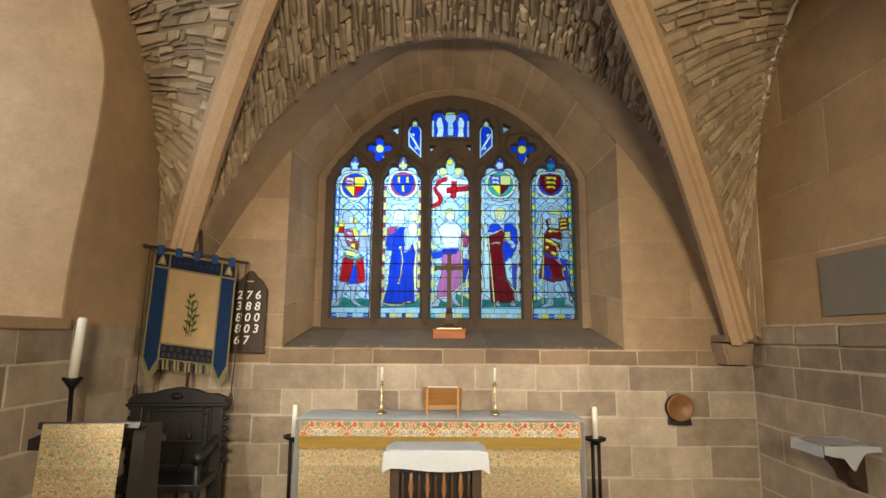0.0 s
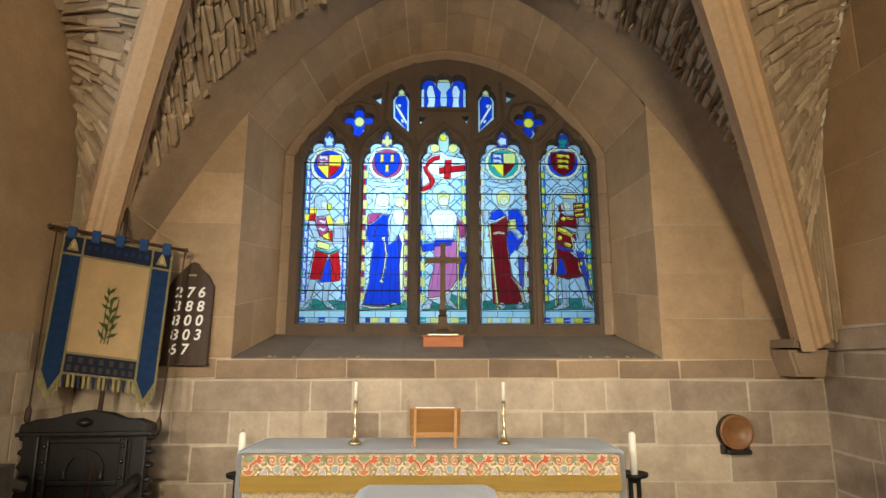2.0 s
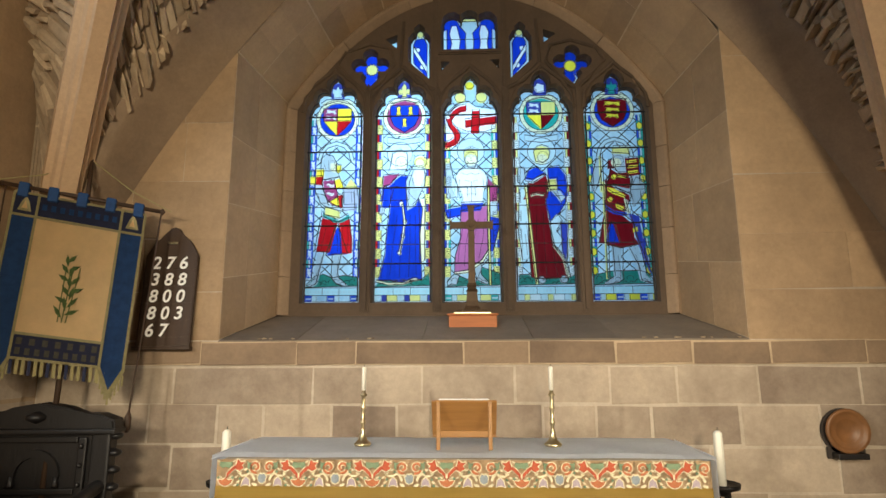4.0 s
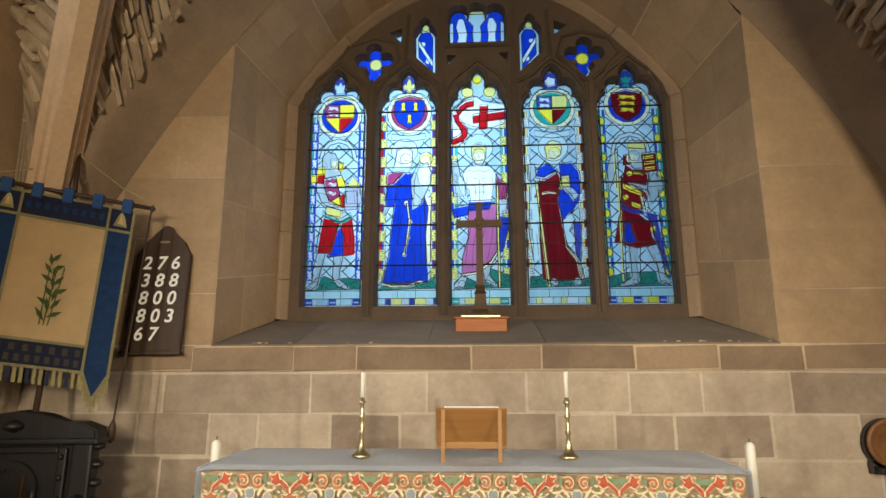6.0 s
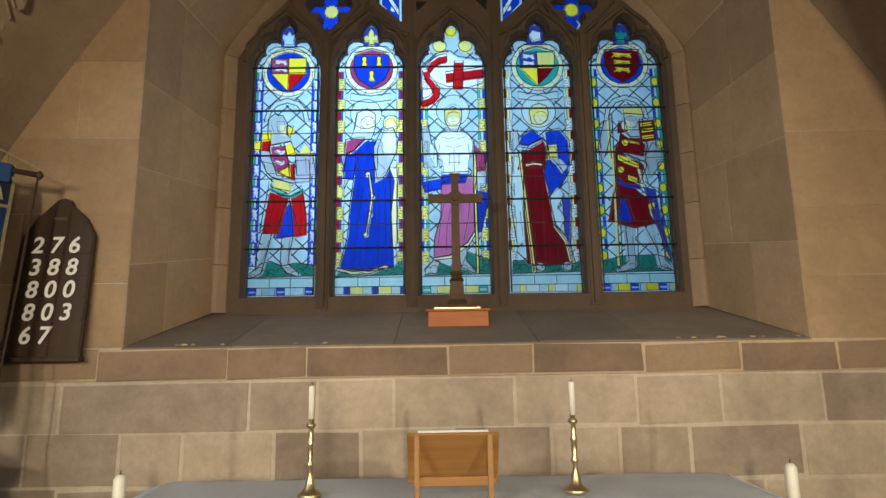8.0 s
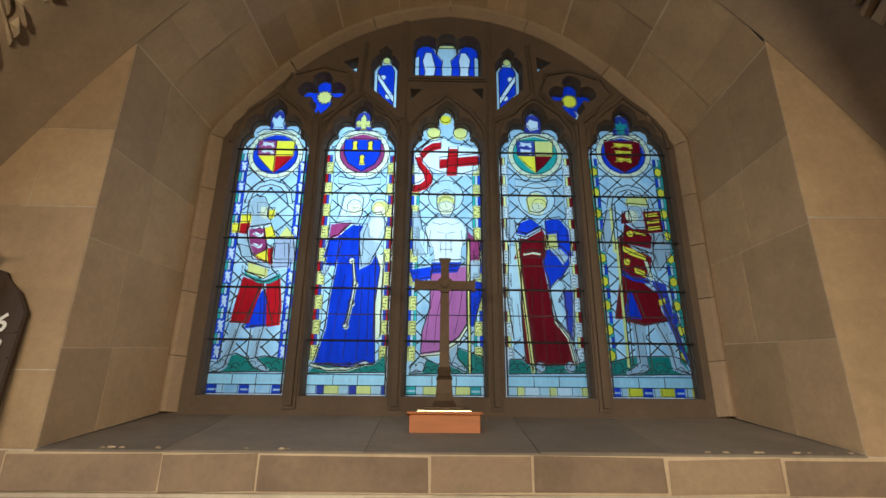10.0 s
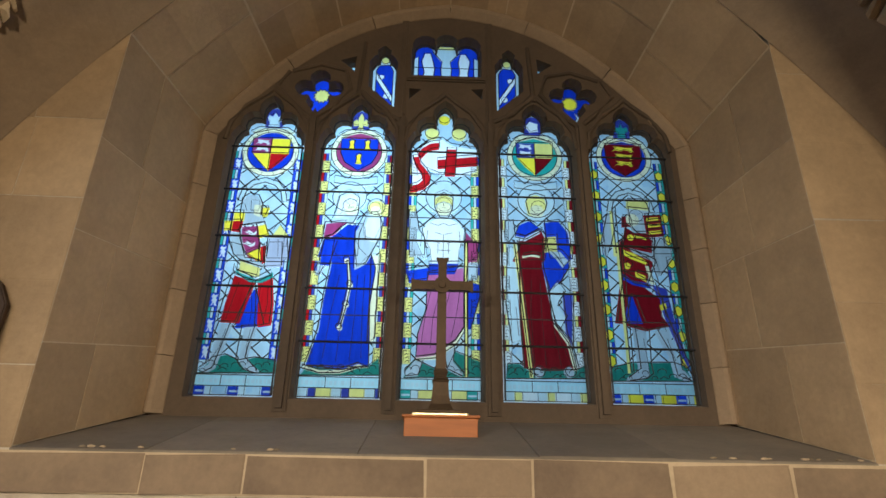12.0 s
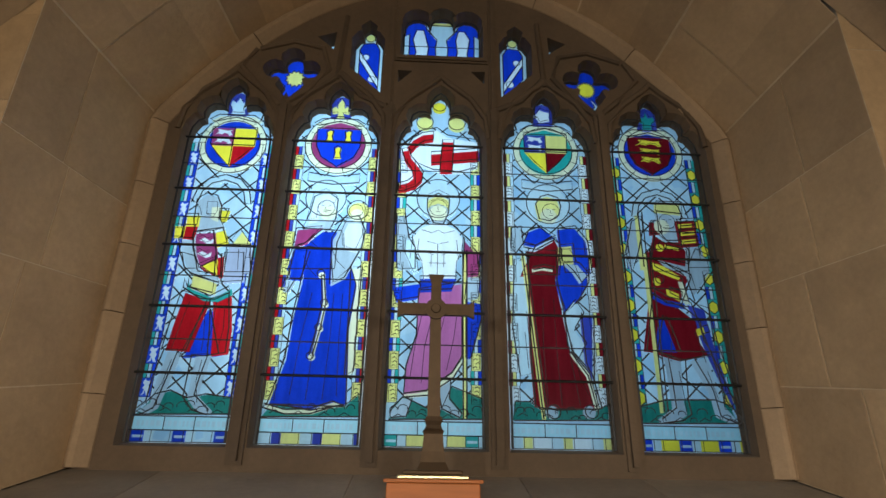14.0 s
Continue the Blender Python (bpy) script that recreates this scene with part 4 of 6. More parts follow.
pane(mid, "white", (7.5, 0), (15.5, 0), (14.5, 9), (16, 19), (13, 25), (9.5, 25), (8, 18), (9, 10))
pane(mid, "halo", (-3, 3), (3, 3), (3.6, 12), (2.6, 18), (9, 26), (9, 28.5), (-9, 28.5), (-9, 26), (-2.8, 18), (-3.6, 12))
pane(mid, "pale_yellow", (-10, 28.5), (10, 28.5), (10, 31), (-10, 31))
came(mid.ob, [(-0.216, 0.12), (0.216, 0.12)], -0.02, 0.006, False)
came(mid.ob, o, -0.024, 0.008)

# narrow slanted lights beside it
for sg in (-1, 1):
    x = 0.07 + sg * 0.405
    lt = small_light(x, 3.56, 0.09)
    o = [(sg * -0.078, 0.0), (sg * 0.075, 0.15), (sg * 0.078, 0.34), (sg * 0.05, 0.385), (sg * 0.028, 0.395), (sg * 0.032, 0.43), (0, 0.462), (sg * -0.032, 0.43), (sg * -0.028, 0.395), (sg * -0.05, 0.385), (sg * -0.078, 0.34)]
    HOLES.append([(lt.x + a, lt.z + b) for a, b in o])
    sheet(lt.ob, "halo", o, 0.0, "quarry_sheet")
    pane(lt, "blue", *((a * 72, 4.5 + b * 88) for a, b in o[:4] + o[8:]))
    pane(lt, "white", *((-sg * a, b) for a, b in ((-5.6, 27.5), (-5.6, 33), (5.6, 14), (5.6, 8.5))))
    disc(lt, "white", sg * -2, 14, 2.2, 0.003, 12)
    disc(lt, "white", sg * 2, 29, 2.0, 0.003, 12)
    disc(lt, "pale_yellow", 0, 42.5, 2.6, 0.004, 14)
    came(lt.ob, o, -0.024, 0.007)

# quatrefoils with a sun in the middle
for sg in (-1, 1):
    x = 0.075 + sg * 0.805
    lt = small_light(x, 3.68, 0.16)
    o = arc_points(0, 0.075, 0.052, -40, 220, 8) + arc_points(-0.095, 0.0, 0.045, 60, 300, 8) + [(-0.045, -0.06), (-0.062, -0.105), (0.01 * sg, -0.185), (0.062, -0.105), (0.045, -0.06)] + arc_points(0.095, 0.0, 0.045, -120, 120, 8)
    HOLES.append([(lt.x + a, lt.z + b) for a, b in o])
    sheet(lt.ob, "blue", o, 0.0, "quarry_sheet")
    rays = 20 if sg > 0 else 12
    pane(lt, "yellow" if sg > 0 else "pale_yellow", *(((5.6 if k % 2 else 4.2) * math.cos(math.pi * k / rays), 0.4 + (5.6 if k % 2 else 4.2) * math.sin(math.pi * k / rays)) for k in range(2 * rays)))
    pane(lt, "halo", (2.5, -6), (6, -10.5), (sg * 1.0, -18), (sg * 1.0, -15.5), (4, -10.5))
    came(lt.ob, o, -0.024, 0.007)

# small corner lights
for tri in (((-0.60, 3.90), (-0.52, 3.93), (-0.525, 3.835)), ((0.745, 3.92), (0.665, 3.955), (0.668, 3.86)), ((-0.155, 3.69), (-0.10, 3.69), (-0.155, 3.63)), ((0.295, 3.70), (0.24, 3.70), (0.295, 3.64))):
    cx_, cz_ = sum(p[0] for p in tri) / 3, sum(p[1] for p in tri) / 3
    lt = small_light(cx_, cz_, 0.1)
    HOLES.append(list(tri))
    sheet(lt.ob, "clear", [(a - cx_, b - cz_) for a, b in tri], 0.0, "quarry_sheet")

glaze()

# saddle bars across the main lights
for light in lights:
    for k, z in enumerate((147, 117.7, 87.9, 58.1, 28.3)):
        bm = tube([(-light.half - 0.01, -0.062, z / 100), (light.half + 0.01, -0.062, z / 100)], 0.0062, 6)
        part("saddle_bar", bm, IRON, light.ob)
    for z in (132, 102.6, 72.9, 43.2):
        came(light.ob, [(-light.half, z / 100), (light.half, z / 100)], -0.0565, 0.006, False, None, "lead")


# ---------- stone tracery: a plate pierced by all the lights, its edges splayed to the glass ----------
def grown(loop, by):
    """The loop moved outwards by a margin."""
    n = len(loop)
    area = sum(loop[i][0] * loop[(i + 1) % n][1] - loop[(i + 1) % n][0] * loop[i][1] for i in range(n))
    s = 1 if area > 0 else -1
    out = []
    for i in range(n):
        a, p, b = Vector(loop[i - 1]), Vector(loop[i]), Vector(loop[(i + 1) % n])
        d = ((p - a).normalized() + (b - p).normalized())
        d = d.normalized() if d.length > 1e-6 else (b - p).normalized()
        out.append((p.x + d.y * s * by, p.y - d.x * s * by))
    return out


FRONT = RIM_Y + 0.005
outer = [(WX - 1.46, 1.66), (WX + 1.46, 1.66), (WX + 1.46, 3.34)]
outer += [(WX + 1.44 - 2.88 * k / 40, rim_arch(WX + 1.44 - 2.88 * k / 40) + 0.03) for k in range(1, 40)] + [(WX - 1.46, 3.34)]
bm = bmesh.new()
edges = []
back_loops = []
for k, loop in enumerate([outer] + HOLES):
    g = loop if k == 0 else grown(loop, 0.026 if k <= 5 else 0.014)
    vs = [bm.verts.new((x, FRONT, z)) for x, z in g]
    edges += [bm.edges.new((vs[j], vs[(j + 1) % len(vs)])) for j in range(len(vs))]
    if k:
        back_loops.append((vs, loop))
bmesh.ops.triangle_fill(bm, use_beauty=True, use_dissolve=False, edges=edges)
for vs, loop in back_loops:
    m = [bm.verts.new((x, FRONT + 0.055, z)) for x, z in grown(loop, 0.010)]
    w = [bm.verts.new((x, GLASS_Y + 0.012, z)) for x, z in loop]
    n = len(vs)
    for j in range(n):
        bm.faces.new((vs[j], vs[(j + 1) % n], m[(j + 1) % n], m[j]))
        bm.faces.new((m[j], m[(j + 1) % n], w[(j + 1) % n], w[j]))
tracery = part("tracery", bm, TRACERY, window, "stone mullions and cusped tracery, their shade in the colour")

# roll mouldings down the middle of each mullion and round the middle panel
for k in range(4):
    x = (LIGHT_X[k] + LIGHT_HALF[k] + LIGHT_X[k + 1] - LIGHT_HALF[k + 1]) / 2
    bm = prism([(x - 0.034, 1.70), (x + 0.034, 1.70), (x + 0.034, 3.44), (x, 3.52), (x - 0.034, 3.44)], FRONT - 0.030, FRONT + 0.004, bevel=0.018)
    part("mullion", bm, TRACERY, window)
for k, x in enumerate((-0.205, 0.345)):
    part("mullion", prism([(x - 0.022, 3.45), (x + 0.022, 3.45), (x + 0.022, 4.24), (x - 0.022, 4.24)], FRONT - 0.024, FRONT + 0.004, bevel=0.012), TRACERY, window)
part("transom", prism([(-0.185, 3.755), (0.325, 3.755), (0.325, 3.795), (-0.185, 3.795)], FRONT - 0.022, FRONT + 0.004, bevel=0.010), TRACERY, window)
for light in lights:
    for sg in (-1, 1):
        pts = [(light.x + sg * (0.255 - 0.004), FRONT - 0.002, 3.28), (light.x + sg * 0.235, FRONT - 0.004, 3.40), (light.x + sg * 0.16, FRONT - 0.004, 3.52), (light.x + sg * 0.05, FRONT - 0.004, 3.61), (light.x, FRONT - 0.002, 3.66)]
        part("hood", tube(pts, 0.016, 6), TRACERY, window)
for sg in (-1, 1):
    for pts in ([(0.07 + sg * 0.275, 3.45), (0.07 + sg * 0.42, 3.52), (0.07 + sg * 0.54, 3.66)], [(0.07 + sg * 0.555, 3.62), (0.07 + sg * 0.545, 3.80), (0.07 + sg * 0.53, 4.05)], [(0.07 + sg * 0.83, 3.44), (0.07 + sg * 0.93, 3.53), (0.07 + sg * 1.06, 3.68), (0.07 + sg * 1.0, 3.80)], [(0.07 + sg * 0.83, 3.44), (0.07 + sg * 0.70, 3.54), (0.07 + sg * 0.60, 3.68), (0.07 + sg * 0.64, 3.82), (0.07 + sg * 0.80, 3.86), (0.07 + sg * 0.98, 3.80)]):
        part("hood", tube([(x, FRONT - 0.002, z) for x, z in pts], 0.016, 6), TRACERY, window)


# moulded rim of the window, in blocks
def rim_path(p):
    """p from 0 (foot, north) over the apex to 1 (foot, south): x, z."""
    q = p * 6.6
    if q < 1.72:
        return WX - 1.43, 1.68 + 0.962 * q
    if q > 4.88:
        return WX + 1.43, 1.68 + 0.962 * (6.6 - q)
    u = (q - 1.72) / 3.16
    x = WX - 1.43 + 2.86 * u
    return x, rim_arch(x)


RIM_SECTION = ((0.055, 0.01), (0.05, -0.03), (0.028, -0.046), (0.008, -0.04), (-0.034, -0.002), (-0.045, 0.03))
cuts = [0, 0.045, 0.1, 0.15, 0.2, 0.256, 0.33, 0.415, 0.5, 0.585, 0.67, 0.744, 0.8, 0.85, 0.9, 0.955, 1.0]
for a, b in zip(cuts, cuts[1:]):
    vs, fs = [], []
    N = 8
    for k in range(N + 1):
        p = a + 0.0003 + (b - a - 0.0006) * k / N
        x, z = rim_path(p)
        x0, z0 = rim_path(max(a, p - 0.004))
        x1, z1 = rim_path(min(b, p + 0.004))
        d = Vector((x1 - x0, z1 - z0)).normalized()
        vs += [(x - d.y * s, RIM_Y + t, z + d.x * s) for s, t in RIM_SECTION]
    K = len(RIM_SECTION)
    for k in range(N):
        for j in range(K):
            fs.append((k * K + j, (k + 1) * K + j, (k + 1) * K + (j + 1) % K, k * K + (j + 1) % K))
    fs += [tuple(range(K)), tuple(range(N * K + K - 1, N * K - 1, -1))]
    mesh_object("rim_stone", vs, fs, RIMSTONE, window)

# daylight outside
m = bpy.data.materials.new("bright_sky")
m.use_nodes = True
nt = m.node_tree
nt.nodes.remove(nt.nodes["Principled BSDF"])
em = nt.nodes.new("ShaderNodeEmission")
cl = noise_tex(nt, 0.55, 3, 0.5)
nt.links.new(mixed(nt, ramp(nt, cl, ((0.35, 0.0), (0.65, 1.0))), (0.48, 0.74, 1.0), (0.86, 0.95, 1.0)), em.inputs[0])
# a bright break in the cloud, high and to the north
dist = nt.nodes.new("ShaderNodeVectorMath")
dist.operation = "DISTANCE"
nt.links.new(nt.nodes.new("ShaderNodeNewGeometry").outputs["Position"], dist.inputs[0])
dist.inputs[1].default_value = (-0.45, 6.6, 3.0)
fall = nt.nodes.new("ShaderNodeMapRange")
fall.interpolation_type = "SMOOTHSTEP"
for k, v in enumerate((0.1, 1.25, SKY_GLOW * 3.1, SKY_GLOW * 0.82)):
    fall.inputs[1 + k].default_value = v
nt.links.new(dist.outputs["Value"], fall.inputs[0])
nt.links.new(fall.outputs[0], em.inputs[1])
nt.links.new(em.outputs[0], nt.nodes["Material Output"].inputs[0])
sky_back = mesh_object("backdrop", [(-2.6, 6.6, 0.6), (2.8, 6.6, 0.6), (2.8, 6.6, 5.4), (-2.6, 6.6, 5.4)], [(0, 1, 2, 3)], m)
tagged(sky_back, "bright overcast sky outside the window", "sky", kind="structure")


# ---------- materials of the furnishings ----------
OAK = plain("dark_oak", (0.012, 0.010, 0.010), 0.45, 0, 0.55, 14, 0.004, (1, 1, 0.2))
PINE = plain("golden_wood", (0.42, 0.20, 0.055), 0.45, 0, 0.4, 10, 0.001, (0.3, 1, 3))
REDWOOD = plain("red_brown_wood", (0.45, 0.13, 0.025), 0.55, 0, 0.35, 10, 0.001, (0.4, 1, 3))
BOARD = plain("board_wood", (0.055, 0.027, 0.012), 0.6, 0, 0.45, 12, 0.002, (2, 1, 0.3))
BRASS = plain("brass", (0.74, 0.61, 0.36), 0.34, 1.0, 0.35, 20)
# brass darkened in colour for the cross's backlit shade before the window
DARK_BRASS = plain("dark_brass", (0.085, 0.052, 0.028), 0.55, 0.6, 0.4, 20)
WAX = plain("candle_wax", (0.86, 0.82, 0.70), 0.5, 0, 0.1, 6)
LINEN = plain("white_linen", (0.90, 0.93, 0.97), 0.85, 0, 0.08, 40, 0.0006)
NUMERAL = plain("white_card", (0.85, 0.84, 0.80), 0.6, 0, 0.05)
IRONWORK = plain("black_iron", (0.02, 0.018, 0.017), 0.5, 0.7, 0.3)
BLUE_CLOTH = plain("blue_velvet", (0.012, 0.055, 0.17), 0.85, 0, 0.4, 22, 0.002)
NAVY_CLOTH = plain("navy_cloth", (0.020, 0.024, 0.060), 0.85, 0, 0.3, 22, 0.002)
GOLD_SILK = plain("gold_silk", (0.72, 0.47, 0.19), 0.5, 0, 0.22, 7, 0.002)
GOLD_BRAID = plain("gold_braid", (0.38, 0.32, 0.14), 0.6, 0.1, 0.4, 60, 0.002)
FADED = plain("faded_gold_thread", (0.085, 0.072, 0.05), 0.7, 0, 0.5, 60)
LEAF = plain("embroidered_green", (0.10, 0.15, 0.03), 0.8, 0, 0.5, 40)
OCHRE = plain("ochre_silk", (0.58, 0.37, 0.07), 0.5, 0, 0.2, 10, 0.001, (0.2, 1, 3))
SLATE = plain("grey_plaque", (0.25, 0.23, 0.19), 0.6, 0, 0.2, 4)
NICHE_SHADE = plain("niche_shadow_stone", (0.05, 0.038, 0.03), 0.9)
TURNED = plain("turned_wood", (0.26, 0.115, 0.04), 0.45, 0, 0.4, 16, 0.001)


def brocade(name, period, scale, ground, warm):
    """Woven cloth with mirrored scrolling leaves and flowers."""
    m, nt, b = material(name)
    co = nt.nodes.new("ShaderNodeTexCoord").outputs["Object"]
    sep = nt.nodes.new("ShaderNodeSeparateXYZ")
    nt.links.new(co, sep.inputs[0])

    def fold(socket, size):
        f = nt.nodes.new("ShaderNodeMath")
        f.operation = "PINGPONG"
        f.inputs[1].default_value = size
        nt.links.new(socket, f.inputs[0])
        return f.outputs[0]
    comb = nt.nodes.new("ShaderNodeCombineXYZ")
    nt.links.new(fold(sep.outputs[0], period / 2), comb.inputs[0])
    wrap = nt.nodes.new("ShaderNodeMath")
    wrap.operation = "WRAP"
    wrap.inputs[1].default_value, wrap.inputs[2].default_value = period * 1.2, 0.0
    nt.links.new(sep.outputs[2], wrap.inputs[0])
    nt.links.new(wrap.outputs[0], comb.inputs[2])
    a = noise_tex(nt, scale, 1.5, 0.5, comb.outputs[0])
    c = noise_tex(nt, scale * 0.55, 1.0, 0.5, comb.outputs[0])
    red, green, rose, gold = (0.66, 0.17, 0.06), (0.32, 0.38, 0.20), (0.52, 0.32, 0.25), (0.74, 0.50, 0.16)
    r1 = nt.nodes.new("ShaderNodeValToRGB")
    r1.color_ramp.interpolation = "CONSTANT"
    e = r1.color_ramp.elements
    stops = [(0.0, gold), (0.36, ground), (0.40, red if warm else rose), (0.445, ground), (0.485, green), (0.515, ground), (0.545, red), (0.585 if warm else 0.56, ground), (0.62, gold), (0.66, rose), (0.70, ground)]
    while len(e) < len(stops):
        e.new(0.5)
    for el, (p, col) in zip(e, stops):
        el.position, el.color = p, (*col, 1)
    nt.links.new(a, r1.inputs[0])
    r2 = ramp(nt, c, ((0.42, ground), (0.46, rose), (0.50, ground), (0.58, ground), (0.62, green)))
    col = mixed(nt, 0.2, r1.outputs[0], r2)
    weave = noise_tex(nt, 160, 3, 0.6, co)
    col = mixed(nt, 0.3, col, ramp(nt, weave, ((0.3, 0.6), (0.7, 1.0))), "MULTIPLY")
    nt.links.new(col, b.inputs["Base Color"])
    b.inputs["Roughness"].default_value = 0.75
    bump(nt, b, weave, 0.4, 0.001)
    return m


TAN_SILK = plain("tan_silk", (0.70, 0.48, 0.27), 0.7, 0, 0.35, 30, 0.001)
CREAM_THREAD = plain("cream_thread", (0.88, 0.78, 0.52), 0.75, 0, 0.2, 60)
RED_THREAD = plain("red_thread", (0.56, 0.11, 0.045), 0.75, 0, 0.3, 60)
RUST_THREAD = plain("rust_thread", (0.60, 0.20, 0.08), 0.75, 0, 0.35, 60)
SAGE_THREAD = plain("sage_thread", (0.24, 0.33, 0.19), 0.75, 0, 0.35, 60)
LILAC_THREAD = plain("lilac_thread", (0.50, 0.40, 0.44), 0.75, 0, 0.3, 60)
SLATE_THREAD = plain("slate_thread", (0.32, 0.36, 0.38), 0.75, 0, 0.3, 60)
BROCADE = brocade("frontal_brocade", 0.30, 20, (0.90, 0.76, 0.46), False)


def thing(name, label, category, at=(0, 0, 0), turn=0.0, group=""):
    ob = new(name)
    ob.location = at
    ob.rotation_euler = (0, 0, radians(turn))
    return tagged(ob, label, category, group)


def cloth(x0, x1, y0, y1, fn, nx, ny, thick=0.004):
    """A draped sheet: fn(u, v) gives the point for u, v from 0 to 1."""
    bm = bmesh.new()
    g = [[bm.verts.new(fn(i / nx, j / ny)) for j in range(ny + 1)] for i in range(nx + 1)]
    for i in range(nx):
        for j in range(ny):
            bm.faces.new((g[i][j], g[i + 1][j], g[i + 1][j + 1], g[i][j + 1]))
    bmesh.ops.solidify(bm, geom=bm.faces[:], thickness=thick)
    return bm


# ---------- altar ----------
altar = thing("altar", "stone altar dressed with flowered gold brocade frontal", "altar", (-0.02, 4.50, 0))
AW = 1.085
part("body", boxed(-AW + 0.02, 0.03, 0, AW - 0.02, 0.50, 0.94), MORTAR, altar)


def hang(z_top, z_low, y, half, wave, folds):
    def fn(u, v):
        x = -half + 2 * half * u
        return (x, y - wave * (0.5 + 0.5 * math.sin(folds * u * 6.28 + 1.3 * math.sin(u * 9))) * v, z_top + (z_low - z_top) * v)
    return fn


part("frontal", cloth(0, 0, 0, 0, hang(0.82, 0.02, 0.012, AW - 0.01, 0.012, 5), 60, 6), BROCADE, altar, "flowered brocade frontal")
superfrontal = part("superfrontal", cloth(0, 0, 0, 0, hang(0.943, 0.82, -0.008, AW, 0.0035, 2.6), 47, 4), TAN_SILK, altar, "red and gold flowered brocade band")
part("gold_band", cloth(0, 0, 0, 0, hang(0.832, 0.744, -0.012, AW, 0.006, 4), 60, 2), OCHRE, altar, "plain ochre silk band")


# woven motifs of the band: pairs of red flowers and pairs of curled leaves in turn
def motif(outline, rise):
    """A thin woven patch, its outline in centimetres."""
    n = len(outline)
    verts = [(x / 100, -rise, z / 100) for x, z in outline] + [(x / 100, 0.0, z / 100) for x, z in outline]
    bm = bmesh.new()
    vs = [bm.verts.new(v) for v in verts]
    bm.faces.new(vs[:n])
    for i in range(n):
        bm.faces.new((vs[i], vs[(i + 1) % n], vs[n + (i + 1) % n], vs[n + i]))
    bmesh.ops.recalc_face_normals(bm, faces=bm.faces)
    me = bpy.data.meshes.new("motif")
    bm.to_mesh(me)
    bm.free()
    return me


def swollen(outline, by):
    cx, cz = sum(p[0] for p in outline) / len(outline), sum(p[1] for p in outline) / len(outline)
    return [(x + (x - cx) / max(0.1, math.hypot(x - cx, z - cz)) * by, z + (z - cz) / max(0.1, math.hypot(x - cx, z - cz)) * by) for x, z in outline]


def curl(cx, cz, r, turns, w, n=14):
    """A leaf that curls in on itself."""
    mid = [(a, r * (1 - 0.62 * k / n)) for k, a in enumerate([-1.9 + turns * 6.28 * k / n for k in range(n + 1)])]
    return [(cx + (q + w) * math.cos(a), cz + (q + w) * math.sin(a)) for a, q in mid] + [(cx + (q - w) * math.cos(a), cz + (q - w) * math.sin(a)) for a, q in mid[::-1]]


STALK = [(0.3, -2.8), (1.5, -0.6), (3.3, 1.0), (4.7, 2.3), (3.9, 3.3), (2.2, 1.9), (0.5, 0.1)]
FLOWER = [(4.0, 2.0), (6.0, 0.9), (8.0, 2.2), (7.0, 3.3), (8.5, 4.6), (6.5, 4.7), (5.2, 5.9), (4.7, 4.0)]
FOOT_LEAF = [(0.0, -5.4), (1.4, -5.0), (2.6, -4.0), (3.3, -2.6), (1.5, -3.0), (0.0, -2.0)]
HEART = [(0.0, 2.6), (1.5, 2.0), (3.0, 3.4), (2.7, 4.8), (0.0, 4.6)]
BELL = [(7.3, -5.4), (7.9, -3.0), (9.2, -1.6), (10.6, -2.8), (11.0, -5.4), (9.8, -4.7), (8.6, -4.7)]
VINE = [(5.0, 0.4), (7.4, -0.6), (9.4, -0.4), (11.4, 0.9), (12.6, -0.6), (13.6, -2.6), (12.8, -3.4), (11.9, -1.4), (10.9, -0.4), (9.2, -1.3), (7.2, -1.4)]
SPRIG = [(9.6, 2.4), (10.8, 1.4), (12.2, 2.0), (11.4, 3.4), (12.0, 4.6), (10.4, 4.4), (9.4, 5.2), (9.6, 3.8)]
PETAL = [(0.0, -4.2), (1.5, -3.4), (1.8, -1.4), (0.9, -0.2), (0.0, -0.6)]
DASH = [(1.8, -5.4), (3.6, -5.3), (4.6, -4.2), (3.4, -4.0), (2.2, -4.5)]
FILL = [[(x - 0.9, z - 0.5), (x - 0.2, z + 0.35), (x + 1.0, z + 0.6), (x + 0.3, z - 0.4)] for x, z in ((2.2, -1.6), (4.6, -1.6), (5.6, -3.6), (4.4, -5.0), (6.4, 0.0), (8.8, 1.6), (3.4, 5.0), (8.0, 5.2))]
FILL_GREEN = [[(x - 0.7, z), (x, z + 0.8), (x + 0.8, z + 0.1), (x, z - 0.6)] for x, z in ((3.2, -2.0), (6.4, -2.4), (9.8, 0.6), (5.6, -5.0))]
CURLS = [curl(3.1, 2.6, 2.5, 1.05, 0.55)]
